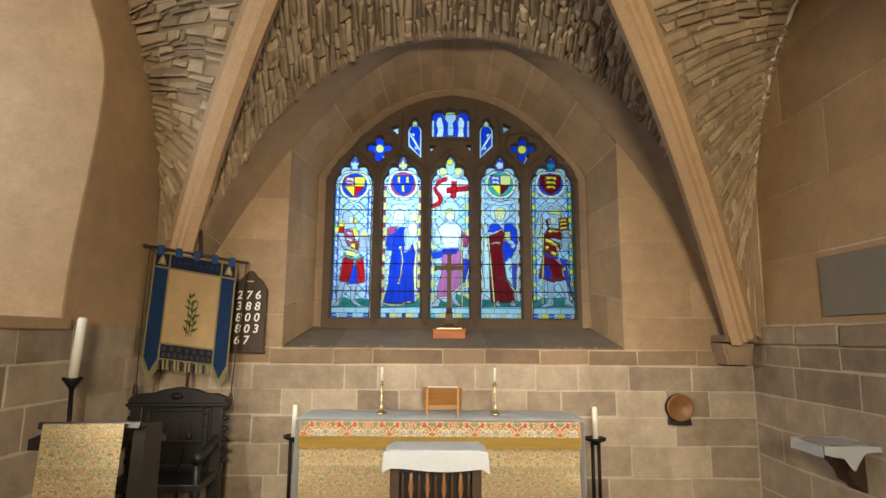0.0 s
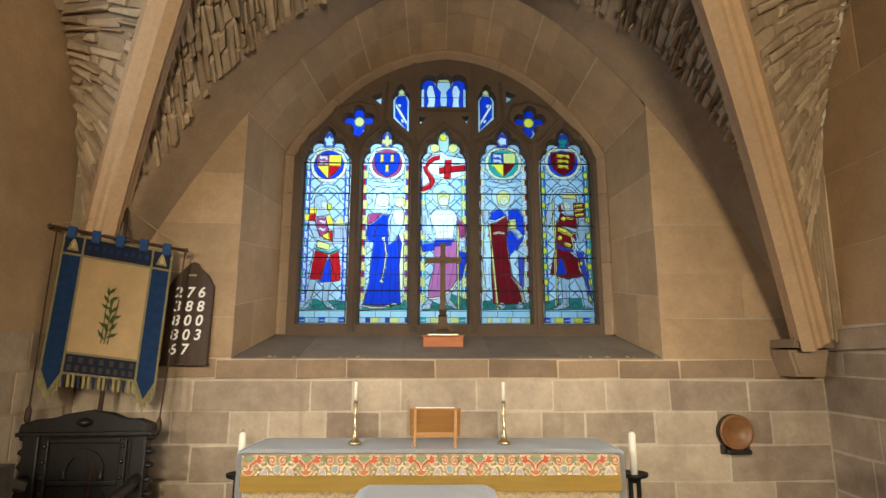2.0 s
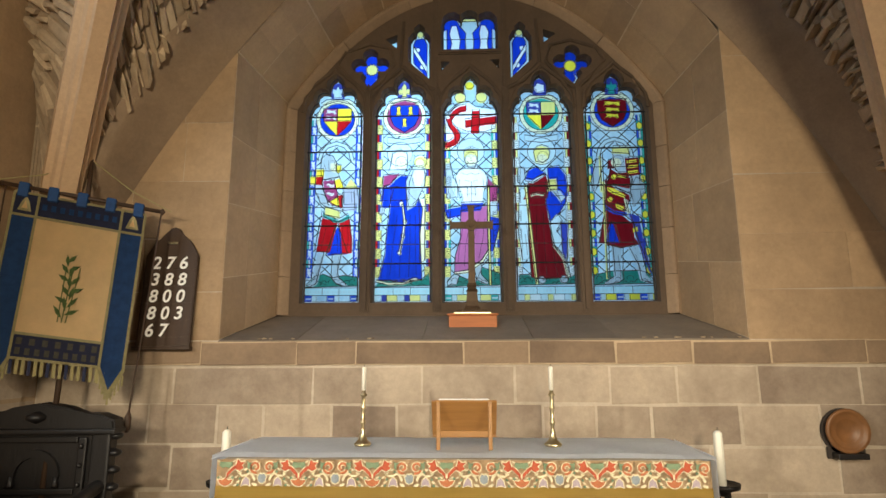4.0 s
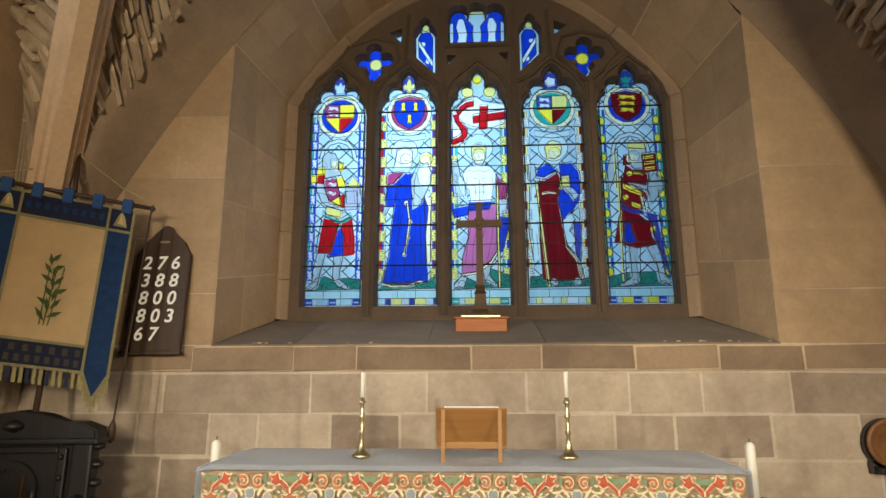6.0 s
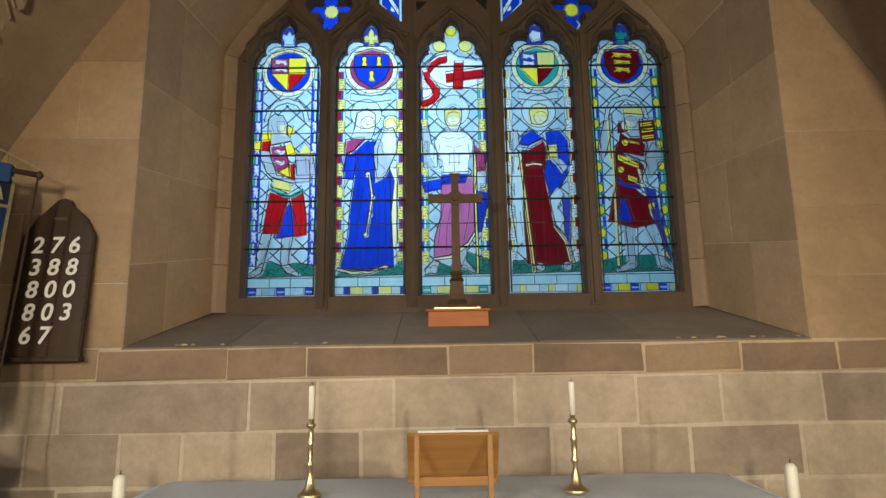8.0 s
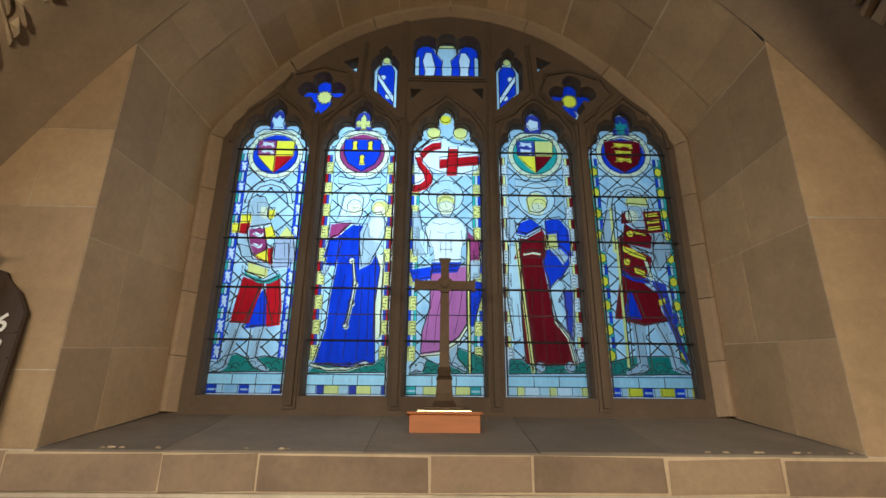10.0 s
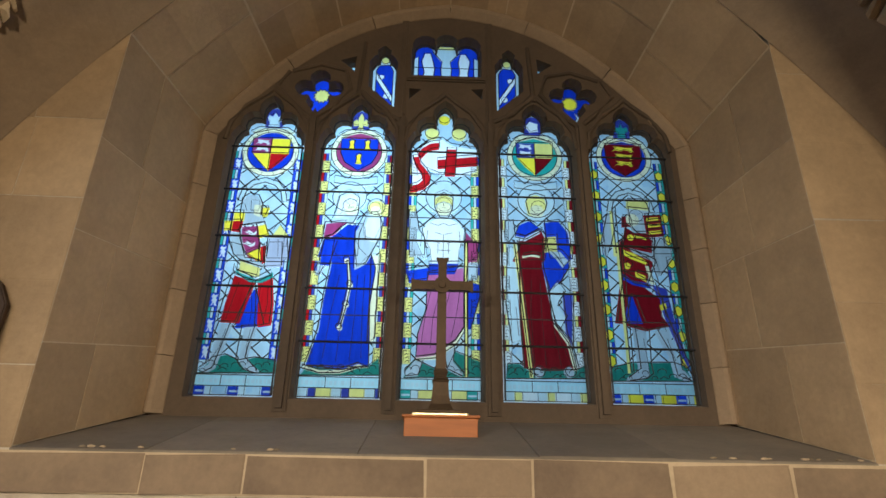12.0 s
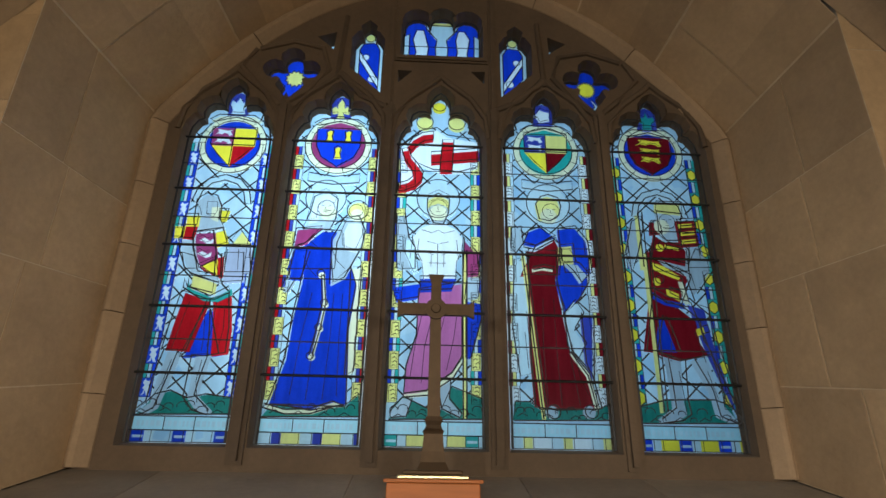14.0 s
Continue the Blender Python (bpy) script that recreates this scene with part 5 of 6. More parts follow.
for first, kinds in ((-1.04, ((CREAM_THREAD, [swollen(o, 0.55) for o in (STALK, FLOWER, FOOT_LEAF, BELL)] + [VINE] + FILL, 0.001), (RED_THREAD, [STALK, FLOWER], 0.002), (RUST_THREAD, [FOOT_LEAF], 0.002), (SAGE_THREAD, [HEART, SPRIG] + FILL_GREEN, 0.002), (LILAC_THREAD, [BELL], 0.002))),
                     (-0.877, ((CREAM_THREAD, [swollen(PETAL, 0.6), DASH, curl(3.1, 2.6, 2.6, 1.0, 0.95)], 0.001), (RUST_THREAD, CURLS, 0.002), (SLATE_THREAD, [PETAL], 0.002)))):
    for mat, outlines, rise in kinds:
        for outline, sg in itertools.product(outlines, (1, -1)):
            me = motif([(sg * x, z) for x, z in outline], rise)
            me.materials.append(mat)
            reach = max(sg * x for x, z in outline), min(sg * x for x, z in outline)
            for k in range(7):
                x = first + 0.327 * k
                if x + reach[0] / 100 < AW and x + reach[1] / 100 > -AW:
                    ob = new("motif", me)
                    ob.parent, ob.location = superfrontal, (x, -0.0145, 0.886)

altar_cloth = thing("altar_cloth", "white linen cloth spread over the altar top", "altar cloth", (-0.02, 4.50, 0.955))


def over_top(u, v):
    x = -AW - 0.03 + 2 * (AW + 0.03) * u
    y = -0.012 + 0.54 * v
    return (x, y + 0.006 * math.sin(u * 25), 0.006 + 0.004 * math.sin(u * 31 + v * 5) * math.sin(v * 3.1) - (0.008 if v < 0.03 else 0.0) - (0.01 if u in (0, 1) else 0))


part("top_sheet", cloth(0, 0, 0, 0, over_top, 60, 8), LINEN, altar_cloth)
for sg in (-1, 1):
    part("side_fall", cloth(0, 0, 0, 0, lambda u, v: (sg * (AW + 0.028 + 0.008 * v + 0.006 * math.sin(u * 9) * v), 0.0 + 0.50 * u, 0.004 - 0.80 * v), 12, 12), LINEN, altar_cloth)

# candlesticks on the altar
STICK = [(0.055, 0), (0.062, 0.008), (0.050, 0.016), (0.030, 0.028), (0.020, 0.055), (0.013, 0.075), (0.011, 0.095), (0.020, 0.105), (0.020, 0.112), (0.010, 0.120), (0.016, 0.150), (0.010, 0.165), (0.019, 0.175), (0.019, 0.182), (0.011, 0.192), (0.015, 0.215), (0.010, 0.228), (0.024, 0.238), (0.024, 0.244), (0.013, 0.250), (0.014, 0.268)]
stick = thing("candlestick", "turned brass candlestick with white candle on altar", "candlestick", (-0.50, 4.76, 0.962), group="altar candlesticks")
part("stem", lathe([(r * 0.7, z) for r, z in STICK], 22), BRASS, stick, smooth=True)
wax = part("candle", lathe([(0.0105, 0.262), (0.0105, 0.372), (0.008, 0.376), (0.002, 0.377)], 14), WAX, stick, "white wax candle", True)
part("wick", tube([(0, 0, 0.376), (0.001, 0, 0.389)], 0.0014, 6), OAK, wax)
copy_thing(stick, pose(0.43, 4.76, 0.962))

# wooden book stand
stand = thing("book_stand", "small golden wooden book stand on the altar", "book stand", (0.0, 4.66, 0.962))
bm = boxed(-0.155, -0.006, -0.09, 0.155, 0.006, 0.11, bevel=0.003)
ob = part("desk", bm, PINE, stand)
ob.location, ob.rotation_euler = (0, 0.045, 0.130), (radians(33), 0, 0)
part("ledge", boxed(-0.155, 0.090, 0.040, 0.155, 0.125, 0.056, bevel=0.002), PINE, stand)
for x in (-0.122, 0.122):
    bm = boxed(-0.009, -0.007, 0.0, 0.009, 0.007, 0.22, bevel=0.002)
    ob = part("leg", bm, PINE, stand)
    ob.location, ob.rotation_euler = (x, -0.03, 0.0), (radians(-4), 0, 0)
part("rail", boxed(-0.115, -0.020, 0.055, 0.115, -0.008, 0.085, bevel=0.002), PINE, stand)
book = thing("book", "open white service book on the wooden stand", "book", (0.0, 4.66, 0.962))
ob = part("page_block", boxed(-0.12, 0.008, -0.07, 0.12, 0.020, 0.108, bevel=0.004), NUMERAL, book)
ob.location, ob.rotation_euler = (0, 0.045, 0.130), (radians(33), 0, 0)

# tall floor candlesticks beside the altar
for x in (-1.245, 1.285):
    st = thing("floor_candlestick", "dark iron standing candlestick beside the altar", "candlestick", (x, 4.92, 0), group="floor candlesticks")
    part("base", lathe([(0.16, 0), (0.16, 0.02), (0.06, 0.05), (0.03, 0.08)], 16), IRONWORK, st, smooth=True)
    for dx in (-0.026, 0.026):
        part("post", tube([(dx, 0, 0.06), (dx, 0, 0.73)], 0.016, 8), IRONWORK, st, smooth=True)
    part("drip_pan", lathe([(0.02, 0.70), (0.045, 0.725), (0.085, 0.74), (0.088, 0.762), (0.07, 0.752), (0.02, 0.75)], 18), IRONWORK, st, smooth=True)
    wax = part("candle", lathe([(0.024, 0.745), (0.022, 1.0), (0.012, 1.012), (0.003, 1.014)], 14), WAX, st, "thick cream candle", True)
    part("wick", tube([(0, 0, 1.012), (0.002, 0, 1.03)], 0.002, 6), OAK, wax)

# small table before the altar, its linen and pierced front
table = thing("communion_table", "small dark carved oak table before the altar", "table", (-0.04, 3.76, 0.035))
part("tabletop", boxed(-0.285, -0.03, 0.80, 0.285, 0.22, 0.835, bevel=0.006), OAK, table)
for x in (-0.26, 0.26):
    for y in (0.01, 0.19):
        part("leg", boxed(x - 0.03, y - 0.03, -0.035, x + 0.03, y + 0.03, 0.80, bevel=0.006), BOARD, table)
part("apron", boxed(-0.24, 0.0, 0.70, 0.24, 0.02, 0.80, bevel=0.003), OAK, table)
part("back_panel", boxed(-0.24, 0.14, 0.10, 0.24, 0.15, 0.70), OAK, table)
part("rail", boxed(-0.24, 0.0, 0.14, 0.24, 0.02, 0.20, bevel=0.003), OAK, table)
for k in range(9):
    x = -0.21 + 0.0525 * k
    prof = [(0.008, 0.2), (0.014, 0.26), (0.020, 0.32), (0.008, 0.37), (0.016, 0.43), (0.022, 0.50), (0.009, 0.55), (0.018, 0.60), (0.012, 0.66), (0.010, 0.70)]
    part("baluster", lathe(prof, 8, at=(x, 0.01, 0)), TURNED if k % 2 else DARK_BRASS, table, smooth=True)
linen = thing("table_cloth", "white linen cloth hanging over small table", "tablecloth", (-0.04, 3.76, 0.873))


def small_cloth(u, v):
    x = -0.33 + 0.66 * u
    a = v * 1.62
    edge = 0.02 * max(0.0, abs(x) - 0.285) / 0.055
    if a < 0.5:
        t = 1 - a / 0.5
        return (x * (1 + 0.03 * t), -0.045 - 0.012 * t, 0.004 - 0.115 * t - edge * (0.5 + 1.5 * t) + 0.010 * math.sin(u * 6.5 + 1) * t)
    t = (a - 0.5) / 1.12
    return (x, -0.045 + 0.30 * t, 0.008 - edge * 1.4 + 0.003 * math.sin(u * 17 + t * 4) * math.sin(3.1 * t))


part("sheet", cloth(0, 0, 0, 0, small_cloth, 40, 26), LINEN, linen)
for sg in (-1, 1):
    part("corner_fold", cloth(0, 0, 0, 0, lambda u, v: (sg * (0.322 + 0.016 * v + 0.006 * math.sin(u * 8)), -0.05 + 0.28 * u, -0.01 - 0.125 * v), 8, 5), LINEN, linen)

# ---------- cross on the sill ----------
cbox = thing("cross_plinth", "red-brown wooden plinth box on window sill", "plinth", (0.062, 5.77, 1.565))
part("box", boxed(-0.16, -0.11, 0, 0.16, 0.11, 0.085, bevel=0.004), REDWOOD, cbox)
part("lid", boxed(-0.17, -0.12, 0.085, 0.17, 0.12, 0.097, bevel=0.003), REDWOOD, cbox)
cross = thing("altar_cross", "tall brass cross with stepped foot, darkened as if backlit", "cross", (0.06, 5.77, 1.662))
cross.scale = (0.925, 0.925, 0.925)
part("foot", boxed(-0.135, -0.085, 0, 0.135, 0.085, 0.014, bevel=0.004), BRASS, cross)
part("foot", boxed(-0.115, -0.07, 0.014, 0.115, 0.07, 0.032, bevel=0.006), DARK_BRASS, cross)
bm = bmesh.new()
prof = [(0.072, 0.032), (0.058, 0.06), (0.050, 0.10), (0.044, 0.165), (0.050, 0.175), (0.040, 0.185), (0.034, 0.20), (0.042, 0.215), (0.036, 0.232)]
lathe([(r * 1.2, z) for r, z in prof], 4, bm)
ob = part("pedestal", bm, DARK_BRASS, cross)
ob.rotation_euler = (0, 0, radians(45))
part("shaft", prism([(-0.026, 0.22), (0.026, 0.22), (0.022, 0.80), (0.034, 0.835), (-0.034, 0.835), (-0.022, 0.80)], -0.012, 0.012), DARK_BRASS, cross)
part("arm", prism([(-0.165, 0.640), (-0.14, 0.652), (0.14, 0.652), (0.165, 0.640), (0.165, 0.714), (0.14, 0.702), (-0.14, 0.702), (-0.165, 0.714)], -0.015, 0.010), DARK_BRASS, cross)
boss = part("boss", lathe([(0.046, -0.022), (0.046, -0.014), (0.036, -0.008), (0.03, -0.012), (0.018, -0.026)], 18), DARK_BRASS, cross)
for v in boss.data.vertices:
    v.co = Vector((v.co.x, v.co.z - 0.004 if v.co.z < 0 else v.co.z, 0.677 + v.co.y))

# ---------- hymn board ----------
board = thing("hymn_board", "dark wooden hymn board with white numbers on wall", "hymn board", (-1.815, 5.266, 1.448))
board.rotation_euler = (radians(-3.6), 0, 0)      # leans back on the wall
BW = 0.165
part("panel", prism([(-BW, 0.0), (BW, 0.0), (BW, 0.56), (0.115, 0.645), (0.05, 0.70), (0.03, 0.735), (0, 0.745), (-0.03, 0.735), (-0.05, 0.70), (-0.115, 0.645), (-BW, 0.56)], -0.012, 0.012, bevel=0.005), BOARD, board)
part("ledge", boxed(-BW - 0.012, -0.03, -0.022, BW + 0.012, 0.014, 0.0, bevel=0.004), BOARD, board)
for k in range(5):
    part("slot_rail", boxed(-BW + 0.012, -0.017, 0.055 + 0.104 * k, BW - 0.012, -0.0115, 0.062 + 0.104 * k), BOARD, board)
part("plate", boxed(-0.03, -0.015, 0.635, 0.03, -0.0115, 0.648), BRASS, board)


def lettering(text, size, mat, parent, x, y, z, name="number", align="CENTER"):
    cu = bpy.data.curves.new(name, "FONT")
    cu.body, cu.size, cu.align_x, cu.extrude = text, size, align, 0.0012
    cu.shear, cu.offset = 0.12, 0.0018
    tmp = bpy.data.objects.new(name, cu)
    scene.collection.objects.link(tmp)
    me = bpy.data.meshes.new_from_object(tmp.evaluated_get(bpy.context.evaluated_depsgraph_get()))
    bpy.data.objects.remove(tmp)
    me.materials.append(mat)
    for v in me.vertices:
        v.co = Vector((v.co.x, -v.co.z, v.co.y))
    ob = new(name, me)
    ob.parent, ob.location = parent, (x, y, z)
    return ob


for k, text in enumerate(("276", "388", "800", "803", "67 ")):
    for q, ch in enumerate(text):
        if ch != " ":
            lettering(ch, 0.108, NUMERAL, board, -0.086 + 0.084 * q, -0.0185, 0.476 - 0.104 * k)

# ---------- processional banner ----------
banner = new("banner")
banner.matrix_world = pose(-2.165, 4.95, 2.29, -4.0, 1.7, 20.0)
tagged(banner, "blue and gold embroidered church banner on a pole", "banner")
crossbar = part("crossbar", tube([(-0.46, 0, 0), (0.42, 0, 0)], 0.012, 10), BOARD, banner, smooth=True)
for x in (-0.46, 0.42):
    part("finial", lathe([(0.004, -0.02), (0.018, 0), (0.004, 0.02)], 10, at=(x, 0, 0)), BOARD, crossbar, smooth=True)


def panel(x0, x1, z0, z1, y, sway=0.008):
    def fn(u, v):
        x, z = x0 + (x1 - x0) * u, z0 + (z1 - z0) * v
        return (x, y - sway * math.sin(x * 13 + z * 2.0) * (0.35 - z * 0.6), z)
    return cloth(0, 0, 0, 0, fn, 14, 14, 0.003)


def flat(outline, y, mat, name, parent, label="", sway=0.008):
    """A thin cut piece that follows the hang of the cloth."""
    bm = bmesh.new()
    f = bm.faces.new([bm.verts.new((x, y, z)) for x, z in outline])
    bmesh.ops.solidify(bm, geom=[f], thickness=0.003)
    for v in bm.verts:
        v.co.y -= sway * math.sin(v.co.x * 13 + v.co.z * 2.0) * (0.35 - v.co.z * 0.6)
    return part(name, bm, mat, parent, label)


LB, RB, TOPZ = -0.36, 0.33, -0.035
part("backing", panel(LB + 0.01, RB - 0.01, TOPZ, -0.86, 0.004), NAVY_CLOTH, banner)
field = part("field", panel(-0.235, 0.205, -0.165, -0.775, -0.002), GOLD_SILK, banner, "plain gold silk field")
for x0, x1 in ((LB, -0.235), (0.205, RB)):
    xm = (x0 + x1) / 2
    side_strip = part("side_strip", panel(x0, x1, -0.165, -0.93, -0.002), BLUE_CLOTH, banner, "blue velvet side strip")
    flat([(x0, -0.93), (x1, -0.93), (xm, -1.03)], -0.002, BLUE_CLOTH, "strip_point", side_strip)
    flat([(x0 - 0.012, -0.90), (x0 + 0.006, -0.90), (xm, -1.015), (x1 - 0.006, -0.90), (x1 + 0.012, -0.90), (xm + 0.01, -1.06), (xm - 0.01, -1.06)], -0.006, GOLD_BRAID, "braid", side_strip)
    for k in range(9):
        fx = x0 + (x1 - x0) * k / 8
        fz = -0.935 - 0.10 * (1 - abs(fx - xm) / ((x1 - x0) / 2))
        part("tassel", tube([(fx, -0.004, fz), (fx + 0.003, -0.006, fz - 0.055)], 0.0055, 5), GOLD_BRAID, side_strip)
    square = part("corner_square", panel(x0, x1, TOPZ, -0.155, -0.003), NAVY_CLOTH, banner)
    flat([(xm - 0.035, -0.135), (xm + 0.035, -0.135), (xm + 0.02, -0.085), (xm, -0.05), (xm - 0.02, -0.085)], -0.009, GOLD_BRAID, "emblem", square)
    flat([(xm - 0.016, -0.122), (xm + 0.016, -0.122), (xm, -0.075)], -0.012, GOLD_SILK, "emblem", square)
title_band = part("title_band", panel(-0.235, 0.205, TOPZ, -0.155, -0.003, 0.011), NAVY_CLOTH, banner, "navy band with faded gold bars")
foot_band = part("foot_band", panel(-0.235, 0.205, -0.785, -0.90, -0.004), NAVY_CLOTH, banner, "navy band with faded gold bars")
for z0, n_, w in ((-0.115, 9, 0.036), (-0.835, 7, 0.038), (-0.885, 9, 0.034)):
    for k in range(n_):
        x = -0.20 + 0.37 * k / (n_ - 1)
        flat([(x - w * 0.36, z0), (x + w * 0.36, z0), (x + w * 0.36, z0 + 0.034), (x - w * 0.36, z0 + 0.034)], -0.010, FADED if z0 < -0.5 else BLUE_CLOTH, "bar", foot_band if z0 < -0.5 else title_band)
for x in (LB, -0.235, 0.205, RB):
    flat([(x - 0.007, TOPZ), (x + 0.007, TOPZ), (x + 0.007, -0.92), (x - 0.007, -0.92)], -0.010, GOLD_BRAID, "braid", banner)
for z, a, b in ((-0.16, LB, RB), (-0.78, -0.235, 0.205), (-0.905, -0.235, 0.205), (TOPZ, LB, RB)):
    flat([(a, z - 0.007), (b, z - 0.007), (b, z + 0.007), (a, z + 0.007)], -0.011, GOLD_BRAID, "braid", banner)
for k in range(15):
    x = -0.225 + 0.42 * k / 14
    part("fringe", tube([(x, -0.004, -0.905), (x + 0.004, -0.006, -0.985)], 0.009, 5), GOLD_BRAID if k % 3 else NAVY_CLOTH, foot_band)
for k in range(5):
    x = LB + 0.04 + 0.61 * k / 4
    part("loop", boxed(x - 0.028, -0.022, -0.06, x + 0.028, 0.022, 0.024, bevel=0.008), BLUE_CLOTH, banner)
# embroidered lily plant
for k in range(16):
    t = k / 15
    bx, bz = -0.02 + 0.02 * math.sin(t * 4), -0.68 + 0.30 * t
    an = (1 if k % 2 else -1) * radians(38 + 30 * math.sin(k * 2.1))
    ln = 0.085 - 0.02 * t
    dx, dz = math.sin(an), math.cos(an)
    flat([(bx, bz), (bx + dx * ln * 0.5 + dz * 0.012, bz + dz * ln * 0.5 - dx * 0.012), (bx + dx * ln, bz + dz * ln), (bx + dx * ln * 0.5 - dz * 0.012, bz + dz * ln * 0.5 + dx * 0.012)], -0.009, LEAF, "leaf", field)
for dx in (-0.02, 0.0, 0.02):
    flat([(-0.022 + dx, -0.70), (-0.016 + dx, -0.70), (0.0 + dx * 1.8, -0.40), (-0.006 + dx * 1.8, -0.40)], -0.0085, LEAF, "stalk", field)
pole = part("pole", tube([(0.03, 0.03, -2.22), (0.0, 0.025, 0.0), (-0.015, 0.02, 0.30)], [0.016, 0.014, 0.011], 10), BOARD, banner, smooth=True)
part("pole_head", lathe([(0.004, 0.29), (0.026, 0.315), (0.012, 0.34), (0.018, 0.36), (0.003, 0.40)], 10, at=(-0.015, 0.02, 0)), DARK_BRASS, pole, smooth=True)
for sg in (-1, 1):
    part("cord", tube([(-0.012, 0.018, 0.24), (sg * 0.24, 0.0, 0.09), (sg * 0.47, 0, 0.01)], 0.0035, 5), GOLD_BRAID, banner)
    part("cord", tube([(sg * 0.415, 0, 0.0), (sg * 0.405, 0.01, -0.5), (sg * 0.385, 0.012, -1.12)], 0.005, 5), BOARD, banner)
    part("cord_tassel", lathe([(0.006, -1.22), (0.020, -1.20), (0.018, -1.14), (0.006, -1.11)], 8, at=(sg * 0.385, 0.012, 0)), BOARD, banner, smooth=True)

# the bar droops to the south and the cloth hangs from it on the skew
for ob in [banner, *banner.children_recursive]:
    if ob.type == "MESH":
        for v in ob.data.vertices:
            v.co = Vector((v.co.x * 0.96, v.co.y, v.co.z * (1.03 if v.co.z < 0 else 1.0) - 0.10 * v.co.x))

# ---------- carved oak chair ----------
chair = thing("carved_chair", "heavy black carved oak armchair with panelled back", "chair", (-2.21, 4.86, 0), 4)
part("seat", boxed(-0.36, -0.44, 0.42, 0.36, 0.04, 0.48, bevel=0.01), OAK, chair)
chair_back = part("back_panel", boxed(-0.28, 0.00, 0.48, 0.28, 0.025, 1.02), OAK, chair)
for sg in (-1, 1):
    post = part("back_post", boxed(sg * 0.325 - 0.05, -0.02, 0.0, sg * 0.325 + 0.05, 0.06, 1.05, bevel=0.012), OAK, chair)
    part("front_leg", lathe([(0.04, 0), (0.045, 0.08), (0.025, 0.14), (0.042, 0.24), (0.026, 0.34), (0.045, 0.42), (0.03, 0.50), (0.028, 0.66)], 12, at=(sg * 0.32, -0.40, 0)), OAK, chair, smooth=True)
    part("arm_rest", tube([(sg * 0.33, 0.0, 0.74), (sg * 0.35, -0.18, 0.72), (sg * 0.34, -0.36, 0.68), (sg * 0.33, -0.46, 0.66)], [0.035, 0.032, 0.035, 0.045], 10), OAK, chair, smooth=True)
    pil = part("pilaster", boxed(sg * 0.235 - 0.022, -0.022, 0.52, sg * 0.235 + 0.022, 0.0, 0.98, bevel=0.008), OAK, chair)
    for k in range(6):
        part("carved_scroll", lathe([(0.006, -0.022), (0.030, -0.01), (0.034, 0.0), (0.030, 0.01), (0.006, 0.022)], 10, at=(sg * 0.385, 0.02, 0.56 + 0.085 * k)), OAK, post, smooth=True)
    for k in range(5):
        part("carved_knob", lathe([(0.004, -0.014), (0.016, 0), (0.004, 0.014)], 8, at=(sg * 0.235, -0.026, 0.56 + 0.095 * k)), OAK, pil, smooth=True)
crest = [(-0.40, 1.02), (0.40, 1.02), (0.39, 1.07), (0.31, 1.10), (0.22, 1.10), (0.13, 1.135), (0.0, 1.155), (-0.13, 1.135), (-0.22, 1.10), (-0.31, 1.10), (-0.39, 1.07)]
crest_rail = part("crest_rail", prism(crest, -0.035, 0.06, bevel=0.010), OAK, chair)
part("cornice", boxed(-0.41, -0.05, 1.0, 0.41, 0.065, 1.025, bevel=0.006), OAK, chair)
part("carved_boss", lathe([(0.01, -0.03), (0.045, -0.012), (0.05, 0.0), (0.045, 0.012), (0.01, 0.03)], 12, at=(0, -0.036, 1.085)), OAK, crest_rail, smooth=True)
for z0, z1 in ((0.50, 0.535), (0.70, 0.73), (0.955, 0.985)):
    part("back_rail", boxed(-0.21, -0.02, z0, 0.21, 0.0, z1, bevel=0.006), OAK, chair_back)
arch = [(0.13 * math.cos(radians(a)), 0.79 + 0.13 * math.sin(radians(a))) for a in range(0, 181, 15)] + [(0.095 * math.cos(radians(a)), 0.79 + 0.095 * math.sin(radians(a))) for a in range(180, -1, -15)]
part("carved_arch", prism(arch, -0.020, 0.0), OAK, chair_back)
for sg in (-1, 1):
    part("arch_post", lathe([(0.016, 0.735), (0.020, 0.75), (0.013, 0.765), (0.016, 0.79)], 8, at=(sg * 0.112, -0.01, 0)), OAK, chair_back, smooth=True)
    part("lozenge", prism([(sg * 0.12, 0.56), (sg * 0.12 + 0.05, 0.615), (sg * 0.12, 0.67), (sg * 0.12 - 0.05, 0.615)], -0.014, 0.0, bevel=0.005), OAK, chair_back)

# ---------- lectern with its fall, and the great candle ----------
lectern = thing("lectern", "dark wooden lectern with flowered brocade fall", "lectern", (-1.95, 3.34, -0.09), 4)
part("pedestal", lathe([(0.20, 0.09), (0.20, 0.13), (0.07, 0.18), (0.05, 0.5), (0.06, 0.9), (0.09, 1.06)], 16), OAK, lectern, smooth=True)
ob = part("desk", boxed(-0.26, -0.18, -0.02, 0.28, 0.22, 0.02, bevel=0.006), OAK, lectern)
ob.location, ob.rotation_euler = (0, 0.02, 1.13), (radians(-20), 0, 0)
part("desk_side", prism([(-0.36, 1.04), (-0.24, 1.04), (-0.24, 1.15), (-0.36, 1.10)], -0.05, 0.12), OAK, lectern)
part("desk_side", prism([(0.22, 0.72), (0.30, 0.72), (0.30, 1.17), (0.235, 1.17)], -0.12, 0.10), OAK, lectern)
